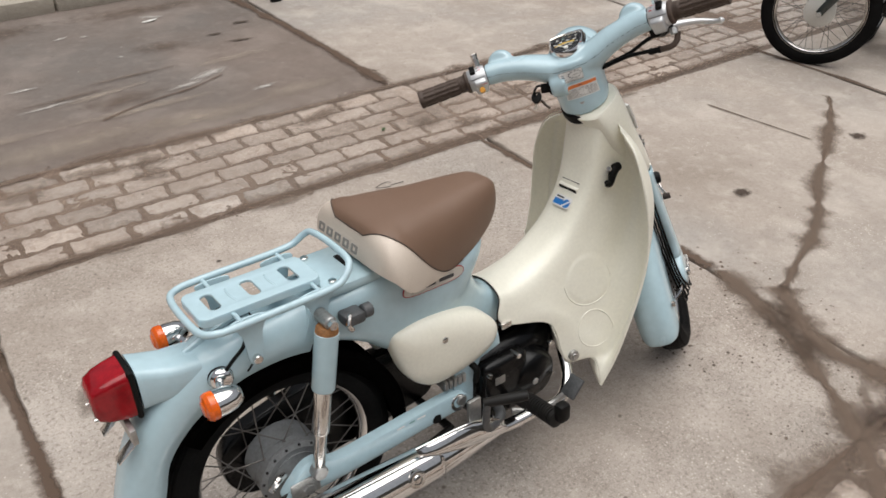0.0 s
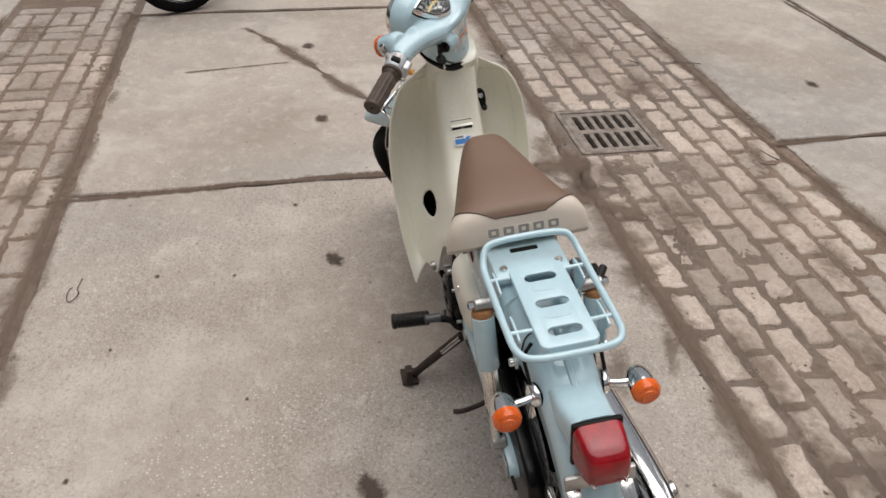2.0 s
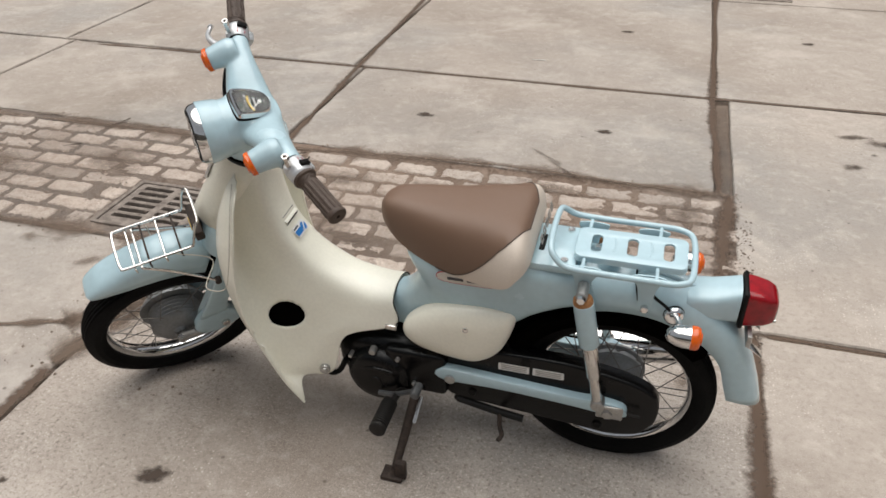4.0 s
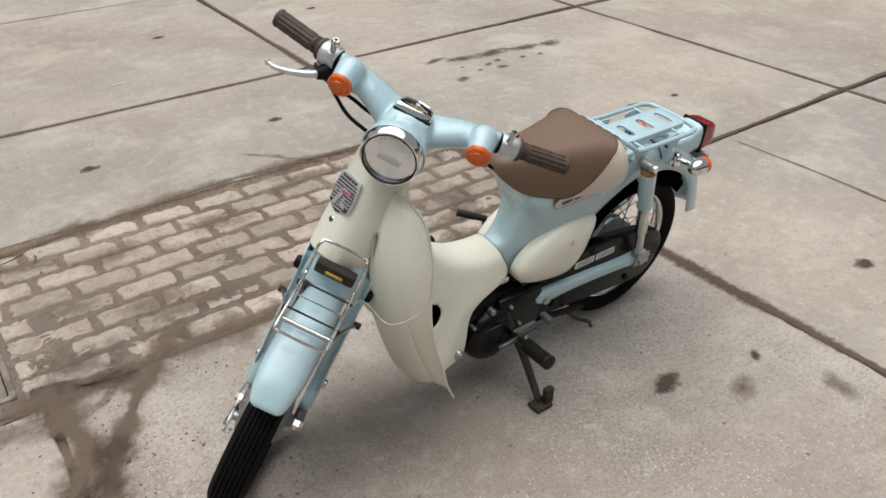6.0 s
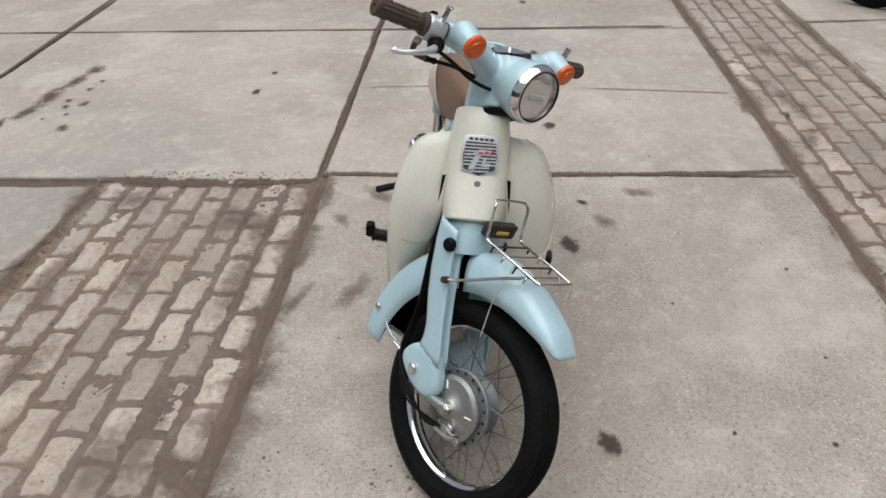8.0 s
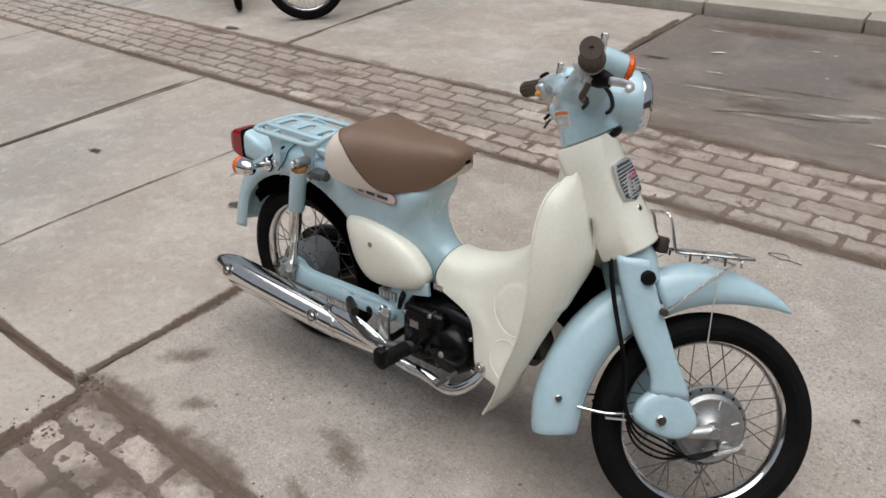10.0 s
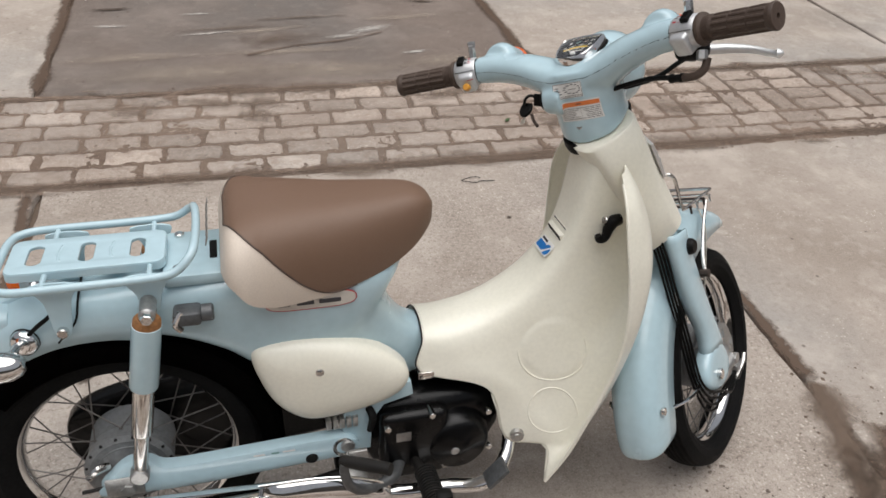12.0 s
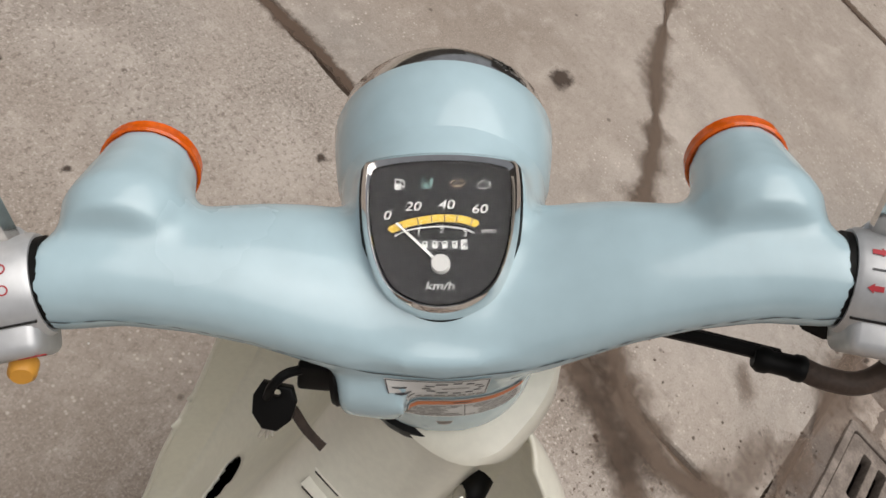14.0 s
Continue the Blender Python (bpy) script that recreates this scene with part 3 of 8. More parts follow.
for q in ((-1.3, 4.0, 2.27, 3.0, 0.011), (-3.4, -1.3, 2.27, 3.0), (4.0, 4.9, 2.27, 3.0), (-8.0, -3.4, 2.27, 3.0, 0.03), (4.9, 8.4, 2.27, 3.0, 0.03), (0.10, 3.4, -0.59, GY0, 0.009), (3.4, 8.4, -0.59, GY0), (0.10, 3.4, GY1, 0.385, 0.009), (3.4, 8.4, GY1, 0.385), (0.10, GX0, GY0, GY1, 0.009), (GX1, 3.4, GY0, GY1, 0.009), (3.4, 8.4, GY0, GY1)):
    sand(*q)


# crumbs of stone and clods of dry soil, scattered over the joints and the slab edges
def crumbs(material, label, count, seed, places, small, large):
    r = random.Random(seed)
    verts, faces = [], []
    shape = ((1, 0, 0), (0, 1, 0), (-1, 0, 0), (0, -1, 0), (0, 0, 1))
    for _ in range(count):
        x0, x1, y0, y1, z = places[min(len(places) - 1, int(r.random() ** 1.0 * len(places)))]
        x, y = r.uniform(x0, x1), r.uniform(y0, y1)
        if noise.noise((x * 5, y * 5, seed)) + r.uniform(-0.35, 0.35) < 0:
            continue
        q = small + (large - small) * r.random() ** 3
        a, k, n = r.uniform(0, 6.28), r.uniform(0.6, 1.3), len(verts)
        for ux, uy, uz in shape:
            ux, uy = ux * q * k * r.uniform(0.7, 1.2), uy * q * r.uniform(0.7, 1.2)
            verts.append((x + ux * math.cos(a) - uy * math.sin(a), y + ux * math.sin(a) + uy * math.cos(a), z - 0.001 + uz * q * 0.8))
        faces += [(n, n + 1, n + 4), (n + 1, n + 2, n + 4), (n + 2, n + 3, n + 4), (n + 3, n, n + 4)]
    me = bpy.data.meshes.new("crumbs")
    me.from_pydata(verts, [], faces)
    me.materials.append(material)
    tagged(new("crumbs", me), label, "grit", kind="stuff")


STRIP = ((0.12, 3.4, -0.58, 0.38, -0.001), (0.12, 2.9, -0.58, 0.38, -0.001), (0.10, 3.4, 0.33, 0.41, 0.001), (0.10, 3.4, -0.62, -0.54, 0.001), (0.05, 0.24, -0.6, 0.4, 0.001), (-1.2, 3.6, 2.27, 3.0, -0.001), (-1.2, 3.4, 2.25, 2.34, 0.001), (-1.2, 3.4, 2.94, 3.02, 0.001), (1.55, 2.25, 0.2, 1.1, 0.001))
crumbs(SAND, "small brown clods of dry soil on the bricks", 9000, 3, STRIP, 0.0016, 0.0070)
crumbs(SLAB, "pale crumbs of broken concrete and brick", 5000, 4, STRIP, 0.0014, 0.0050)
YARD = ((-1.5, 3.4, 0.4, 2.26, 0.0005), (-1.6, 0.1, -1.6, 0.3, 0.0005), (0.2, 2.6, -1.6, -0.6, 0.0005), (0.0, 2.0, 3.0, 4.6, -0.003))
crumbs(SAND, "specks of dirt lying on the concrete", 800, 5, YARD, 0.0008, 0.0028)
crumbs(SCRAP, "tiny pale flakes lying on the concrete", 500, 6, YARD, 0.0009, 0.0030)

# ---- stains and dirt that lie on the slabs ----
def band(name, pts, width, material=GRIME, z=0.0022, wild=0.4):
    """A ragged ribbon of dirt along a line."""
    path = catmull([(x, y, 0) for x, y in pts], 10)
    bm = bmesh.new()
    uv = bm.loops.layers.uv.new("UVMap")
    rows = []
    for i, p in enumerate(path):
        d = (path[min(i + 1, len(path) - 1)] - path[max(i - 1, 0)]).normalized()
        n = Vector((-d.y, d.x, 0))
        w = width / 2 * (1 + wild * noise.noise((p.x * 4, p.y * 4, len(pts))) + wild * noise.noise((p.x * 13, p.y * 13, 3)))
        off = n * noise.noise((p.x * 6, p.y * 6, 9.3)) * width * 0.15
        rows.append([bm.verts.new(p + off + n * w * k + Vector((0, 0, z))) for k in (-1, -0.5, 0, 0.5, 1)])
    last = len(rows) - 1
    for i in range(last):
        for k in range(4):
            f = bm.faces.new((rows[i][k], rows[i][k + 1], rows[i + 1][k + 1], rows[i + 1][k]))
            for lp, (ii, kk) in zip(f.loops, ((i, k), (i, k + 1), (i + 1, k + 1), (i + 1, k))):
                end = 1.0 if ii in (0, last) else 0.0
                lp[uv].uv = (max(abs(kk - 2) / 2, end), 0)
    return tagged(obj(name, bm, material), "brown dirt lying along a joint of the concrete", "dirt", kind="stuff")


def blot(x, y, rx, ry, turn=0.0, material=OIL, z=0.003, name="oil_spot", seed=0):
    bm = bmesh.new()
    uv = bm.loops.layers.uv.new("UVMap")
    n = 28
    c, s = math.cos(radians(turn)), math.sin(radians(turn))
    rows = []
    for f in (0.5, 1.0):
        row = []
        for k in range(n):
            a = 2 * math.pi * k / n
            w = 1 + 0.28 * noise.noise((math.cos(a) * 1.3 + seed, math.sin(a) * 1.3, x)) + 0.12 * noise.noise((math.cos(a) * 4, math.sin(a) * 4 + seed, y))
            px, py = rx * f * w * math.cos(a), ry * f * w * math.sin(a)
            row.append(bm.verts.new((x + px * c - py * s, y + px * s + py * c, z)))
        rows.append(row)
    mid = bm.verts.new((x, y, z))
    for k in range(n):
        j = (k + 1) % n
        for vsf, u in (((mid, rows[0][k], rows[0][j]), (0, 0.5, 0.5)), ((rows[0][k], rows[1][k], rows[1][j], rows[0][j]), (0.5, 1, 1, 0.5))):
            f = bm.faces.new(vsf)
            for lp, q in zip(f.loops, u):
                lp[uv].uv = (q, 0)
    return tagged(obj(name, bm, material), "dark stain soaked into the grey concrete", "stain", kind="stuff")


for pts, w in (
    (((0.07, 0.33), (0.08, 0.95), (0.06, 1.6), (0.04, 2.3)), 0.06),
    (((2.03, 2.36), (2.05, 1.96), (2.08, 1.5), (2.08, 1.05)), 0.048),
    (((4.04, 2.4), (4.07, 1.5), (4.04, 0.4)), 0.045),
    (((-1.9, -3.3), (-1.9, -1.7), (-1.92, 0.3), (-1.95, 2.25)), 0.04),
    (((-4, 0.34), (-1.92, 0.33), (-0.9, 0.34), (0.1, 0.35)), 0.034),
    (((-4, -1.72), (-1.8, -1.7), (0.2, -1.67), (2.1, -1.66), (4, -1.63)), 0.04),
    (((0.17, -0.55), (0.18, -1.1), (0.19, -1.67), (0.16, -4.2)), 0.05),
    (((2.1, -0.5), (2.14, -1.1), (2.17, -1.7), (2.27, -3.7)), 0.05),
    (((-0.05, 2.98), (-0.06, 3.9), (-0.09, 4.8)), 0.075),
    (((2.04, 2.98), (2.02, 4.0), (1.96, 4.9)), 0.085),
    (((-2.0, 2.95), (-2.05, 3.6), (-2.1, 4.7)), 0.05),
    (((0.12, -0.6), (0.16, -0.1), (0.13, 0.36)), 0.07),
):
    band("joint_dirt", pts, w * 1.15, z=rng.uniform(0.0022, 0.0028), wild=0.8)
for pts, w in (
    (((-3, 2.3), (-0.5, 2.31), (1.0, 2.30), (2.1, 2.31), (4.2, 2.33)), 0.07),
    (((-3, 2.93), (-0.5, 2.96), (1.0, 2.96), (2.1, 2.97), (4.2, 3.0)), 0.05),
    (((0.15, 0.36), (1.0, 0.36), (1.5, 0.37), (2.2, 0.37), (3.2, 0.37), (4.4, 0.39)), 0.09),
    (((0.15, -0.57), (1.2, -0.60), (2.1, -0.53), (3.2, -0.53), (4.5, -0.45)), 0.07),
):
    band("joint_dirt", pts, w * 0.30, z=rng.uniform(0.0022, 0.0028), wild=1.6)
    band("swept_dust", pts, w * 1.7, EDGE, 0.0042, 1.6)
# cracks
for pts, w in (
    (((3.80, 1.69), (3.4, 1.46), (2.99, 1.25), (2.7, 1.08), (2.49, 0.98), (2.15, 0.86)), 0.062),
    (((2.19, 0.89), (2.03, 0.66), (2.05, 0.46), (2.02, 0.30)), 0.10),
    (((2.08, 1.07), (2.03, 0.82), (1.90, 0.57), (1.76, 0.37), (1.62, 0.22)), 0.075),
    (((3.18, 1.97), (3.22, 1.7), (3.26, 1.44)), 0.018),
    (((-0.82, 2.26), (-0.88, 1.7), (-0.93, 0.9), (-0.92, 0.4)), 0.016),
):
    band("crack", pts, w, z=rng.uniform(0.0030, 0.0036), wild=0.9)
    if w > 0.05:
        band("crack_dust", pts, w * 1.9, DUST, 0.0040, 1.2)
for i, (x, y, rx, ry, turn) in enumerate((
    (1.54, 1.35, 0.055, 0.035, 20), (0.605, 1.325, 0.065, 0.038, 15), (0.30, 1.40, 0.03, 0.018, 60), (-0.43, 1.32, 0.05, 0.035, 0), (-1.45, 1.29, 0.05, 0.03, 0), (-2.52, 1.26, 0.05, 0.03, 0),
    (2.60, 1.34, 0.045, 0.035, 0), (3.47, 1.36, 0.05, 0.04, 0), (1.58, -1.07, 0.055, 0.03, 0), (0.69, -1.09, 0.05, 0.03, 0), (2.68, -1.07, 0.05, 0.03, 0), (-0.86, -0.17, 0.05, 0.025, 0),
    (-1.14, -0.14, 0.03, 0.02, 0), (0.72, -2.75, 0.05, 0.03, 0), (-0.38, -2.77, 0.05, 0.03, 0), (-2.65, 3.04, 0.09, 0.05, 10), (0.75, 2.03, 0.012, 0.009, 0), (1.53, 1.91, 0.012, 0.01, 0),
    (1.90, 1.47, 0.014, 0.01, 40), (-0.54, 2.42, 0.05, 0.03, 0), (1.50, 1.67, 0.01, 0.008, 0), (0.95, 1.62, 0.008, 0.006, 0), (1.2, 2.0, 0.007, 0.006, 0), (-0.1, 1.72, 0.009, 0.006, 0))):
    blot(x, y, rx * 1.15, ry * 1.15, turn, seed=i)
for i, (x, y, rx, ry, turn) in enumerate(((0.22, 1.62, 0.10, 0.05, 80), (0.45, 1.47, 0.09, 0.05, 30), (0.84, -0.66, 0.22, 0.022, -48), (0.90, -0.74, 0.16, 0.016, -40),
                                          (0.9, 3.5, 0.25, 0.12, 10), (1.3, 4.1, 0.2, 0.1, 0), (1.95, 0.25, 0.2, 0.16, 0), (1.7, -0.3, 0.16, 0.10, 0), (2.75, -0.2, 0.2, 0.16, 0),
                                          (0.45, 0.1, 0.16, 0.2, 0), (0.3, -0.35, 0.12, 0.2, 0), (1.95, 2.55, 0.12, 0.1, 0), (-0.7, 2.5, 0.35, 0.09, 5))):
    blot(x, y, rx, ry, turn, DAMP, 0.0042, "damp_patch", 40 + i)
for i in range(26):
    north = i % 2
    x = rng.uniform(-1.5, 4.4) if north else rng.uniform(0.3, 4.6)
    y = rng.uniform(2.35, 2.93) if north else rng.uniform(-0.5, 0.33)
    blot(x, y, rng.uniform(0.10, 0.30), rng.uniform(0.05, 0.12), rng.uniform(-20, 20), DUST, 0.0046 + i * 0.00002, "swept_dust", 120 + i)
# trodden earth on the slabs beside the strips
trod = random.Random(15)
for i in range(14):
    blot(trod.uniform(0.2, 3.3), 0.40 + 0.28 * trod.random() ** 2, trod.uniform(0.04, 0.16), trod.uniform(0.02, 0.06), trod.uniform(-40, 40), EDGE, 0.0047 + i * 0.00002, "trodden_earth", 300 + i)
# a thin veil of dust over both brick strips
for pts in (((-3.3, 2.63), (-1, 2.63), (1, 2.64), (3, 2.65), (4.8, 2.66)), ((0.15, -0.1), (0.8, -0.1), (1.5, -0.1), (2.10, -0.1)), ((2.56, -0.1), (3, -0.1), (4, -0.1), (5, -0.08))):
    band("brick_dust", pts, 1.0, VEIL, 0.0056, 0.1)
band("crack", ((0.75, 3.32), (0.98, 3.42), (1.22, 3.47), (1.42, 3.56)), 0.02, z=0.0012, wild=0.8)

# an old splash of oil: a ragged pool with drops round it
for i, (x, y, rx, ry, turn) in enumerate(((-1.20, -1.18, 0.10, 0.055, 10), (-1.02, -1.21, 0.13, 0.05, -8), (-0.80, -1.25, 0.15, 0.06, 4), (-0.60, -1.27, 0.14, 0.045, -6), (-0.44, -1.33, 0.10, 0.03, 20), (-0.66, -1.10, 0.035, 0.022, 0),
                                          (-0.74, -1.12, 0.03, 0.02, 0), (-0.70, -1.02, 0.045, 0.028, 0), (-0.40, -0.99, 0.06, 0.03, 15), (-0.56, -1.05, 0.02, 0.015, 0), (-0.90, -1.08, 0.035, 0.02, 0), (-1.02, -1.06, 0.028, 0.02, 0), (-0.50, -1.14, 0.02, 0.014, 0))):
    blot(x, y, rx * 1.2, ry * 1.3, turn, SPLASH, 0.0032 + 0.00005 * i, "oil_splash", 200 + i)
# the dark slab: pale dust trodden along the bricks, darker damp towards the kerb
for i, (x, y, rx, ry, turn) in enumerate(((0.55, 3.16, 0.60, 0.13, 3), (1.15, 3.14, 0.45, 0.12, -3), (0.25, 3.34, 0.40, 0.07, 4), (0.95, 3.36, 0.50, 0.05, 2), (1.65, 3.20, 0.30, 0.10, 0), (0.85, 3.62, 0.30, 0.04, 12), (1.55, 3.75, 0.30, 0.05, 5))):
    blot(x, y, rx, ry, turn, TRODDEN, 0.0006 + 0.00008 * i, "trodden_dust", 230 + i)
for i, (x, y, rx, ry, turn) in enumerate(((0.5, 4.75, 0.5, 0.16, 2), (1.4, 4.78, 0.55, 0.15, 2), (0.15, 3.95, 0.12, 0.025, 5), (1.70, 3.98, 0.10, 0.02, -8), (1.62, 4.14, 0.07, 0.02, 0), (1.82, 4.26, 0.08, 0.025, 0), (0.70, 3.66, 0.30, 0.03, 6), (1.05, 3.78, 0.35, 0.025, 4))):
    blot(x, y, rx, ry, turn, OIL if rx < 0.2 else DAMP, 0.0013 + 0.00006 * i, "damp_patch", 260 + i)

# pale paint smears on the dark slab
SMEAR = stain("lime_smear", (0.52, 0.49, 0.45), 0.75, 34, 0.5)
for i, (x, y, rx, ry, turn) in enumerate(((0.25, 4.62, 0.09, 0.02, 0), (0.88, 4.50, 0.07, 0.02, 20), (1.00, 4.47, 0.03, 0.02, 0), (1.43, 4.62, 0.09, 0.03, -20), (1.07, 4.06, 0.03, 0.02, 0), (1.36, 3.60, 0.17, 0.045, 18), (1.22, 3.52, 0.14, 0.025, 10), (0.55, 3.86, 0.10, 0.02, 4), (0.16, 3.72, 0.10, 0.025, 0), (0.60, 3.60, 0.16, 0.02, 8), (1.52, 3.30, 0.10, 0.025, 10))):
    blot(x, y, rx, ry, turn, SMEAR, 0.0015, "lime_smear", 80 + i)

# drain grate in its frame
drain = tagged(new("drain_grate"), "rusty cast-iron drain grate with two rows of slots", "drain")
cx, cy = (GX0 + GX1) / 2, (GY0 + GY1) / 2
slots = [rounded(cx + sx - 0.066, cx + sx + 0.066, GY0 + 0.045 + k * 0.0455, GY0 + 0.07 + k * 0.0455, 0.006, 3) for sx in (-0.083, 0.083) for k in range(6)]
part("grating", plate(rounded(GX0 + 0.022, GX1 - 0.022, GY0 + 0.022, GY1 - 0.022, 0.01, 3), slots, 0.03, Matrix.Translation((0, 0, -0.016)), 0.002), IRON, drain)
part("frame", plate(rounded(GX0, GX1, GY0, GY1, 0.012, 3), [rounded(GX0 + 0.019, GX1 - 0.019, GY0 + 0.019, GY1 - 0.019, 0.009, 3)], 0.04, Matrix.Translation((0, 0, -0.017)), 0.003), IRON, drain)
copy_thing(drain, pose(2.85, -0.34, 0.004))
copy_thing(drain, pose(-2.5, -4.08, 0.004))

# kerb and plain wall that close the yard to the north
kerb_line = new("kerb")
kerb_line.matrix_basis = pose(0, 4.93, 0, 0, 0, 3.0)
tagged(kerb_line, "low weathered stone kerb along the foot of a wall", "kerb", kind="structure")
for k in range(14):
    part("kerb_stone", box(-7 + k + 0.006, -6 + k - 0.006, 0.03, 0.26, -0.05, 0.085 + rng.uniform(-0.004, 0.004), 0.012), KERB, kerb_line)
tagged(obj("wall_north", moved(box(-12, 12, 2.6, 2.85, -0.05, 2.4, 0), pose(0, 4.93, 0, 0, 0, 3.0)), WALL, smooth=0), "plain grey rendered wall behind the kerb", "wall", kind="structure")
tagged(obj("pavement", moved(box(-12, 12, 0.262, 2.598, -0.05, 0.07, 0.004), pose(0, 4.93, 0, 0, 0, 3.0)), KERB, smooth=30), "raised stone pavement between kerb and wall", "pavement", kind="structure")
# added walls, never in view: dark bands for the chrome to reflect
for name, x0, x1, y0, y1 in (("wall_south", -14, 16, -12.3, -12.0), ("wall_east", 13.5, 13.8, -12, 6), ("wall_west", -13.8, -13.5, -12, 6)):
    tagged(obj(name, box(x0, x1, y0, y1, -0.05, 4.2, 0), WALL, smooth=0), "unseen plain grey wall added for dark reflections in the chrome", "wall", kind="structure")


# ---- litter on the yard ----
def scrap(x, y, w, h, turn, material, label, kind, z=0.0035):
    rg = random.Random(int(x * 1000 + y * 77))
    n = 12
    pts = [(w * math.cos(2 * math.pi * i / n) * rg.uniform(0.6, 1.1), h * math.sin(2 * math.pi * i / n) * rg.uniform(0.6, 1.1)) for i in range(n)]
    m = pose(x, y, z, rg.uniform(-4, 4), rg.uniform(-4, 4), turn)
    return tagged(obj(kind, plate(pts, [], 0.0012, m), material, smooth=0), label, kind.replace("_", " "))


scrap(1.39, 4.555, 0.055, 0.018, 12, SCRAP, "torn scrap of white paper on the dark concrete", "paper_scrap", 0.002)
scrap(0.42, 4.21, 0.045, 0.016, 30, SCRAP, "small dirty white paper scrap on the concrete", "paper_scrap", 0.002)
scrap(1.738, 2.571, 0.022, 0.008, 40, LEAF, "small green leaf lying on the bricks", "leaf", 0.0075)
scrap(1.173, -2.044, 0.05, 0.006, 5, SCRAP, "thin white straw lying on the concrete", "straw")
loop = [(1.47 + 0.035 * math.cos(a), 2.15 + 0.016 * math.sin(a), 0.005 + 0.003 * math.sin(2 * a)) for a in [0.3 + k * 0.55 for k in range(11)]]
tagged(obj("wire", tube(loop + [(1.55, 2.135, 0.005)], 0.0013, 6, 4), CASE), "thin bent loop of wire on the concrete", "wire")
for x, y, a, ln in ((1.964, -0.483, 20, 0.10), (1.93, -0.45, 75, 0.06), (3.02, -0.30, 35, 0.08), (2.98, -0.62, 70, 0.14)):
    c, s = math.cos(radians(a)), math.sin(radians(a))
    tagged(obj("twig", tube([(x, y, 0.009), (x + ln * 0.4 * c - 0.008 * s, y + ln * 0.4 * s + 0.008 * c, 0.011), (x + ln * c, y + ln * s, 0.009)], [0.003, 0.0025, 0.0012], 6, 4), TWIG), "short dry brown twig lying on the bricks", "twig", "twigs")
# dirt washed out of the brick strips over the slab edges
spill = random.Random(77)
for x0, x1, y in ((-1.4, 3.4, 2.268), (-1.2, 3.4, 3.00), (0.2, 3.4, 0.388), (0.2, 3.4, -0.58)):
    x = x0
    while x < x1:
        blot(x, y + spill.uniform(-0.012, 0.012), spill.uniform(0.06, 0.20), spill.uniform(0.012, 0.042), spill.uniform(-8, 8), EDGE if spill.random() < 0.6 else DUST, 0.0046 + 0.0001 * spill.randint(0, 8), "washed_dirt", spill.randint(0, 90))
        x += spill.uniform(0.25, 0.75)


# ---- the moped: x runs forward from the rear axle, y to its left, z up ----
moped = tagged(new("moped"), "pale blue and cream moped with brown saddle on its side stand", "moped")
moped.matrix_basis = pose(0.471, 0.934, 0, -6.2, 0, 0.5)
CASTER, LOCK = radians(29.5), 45.0
HEAD = Vector((0.80, 0, 0.851))
AX = Vector((-math.sin(CASTER), 0, math.cos(CASTER)))
STEER = Matrix.Translation(HEAD) @ Matrix.Rotation(radians(LOCK), 4, AX) @ Matrix.Translation(-HEAD)


def steered(bm):
    return moved(bm, STEER)


def both(bm):
    """Adds the mirror image across the length."""
    other = bm.copy()
    bmesh.ops.scale(other, vec=(1, -1, 1), verts=other.verts)
    bmesh.ops.reverse_faces(other, faces=other.faces)
    return merge(bm, other)


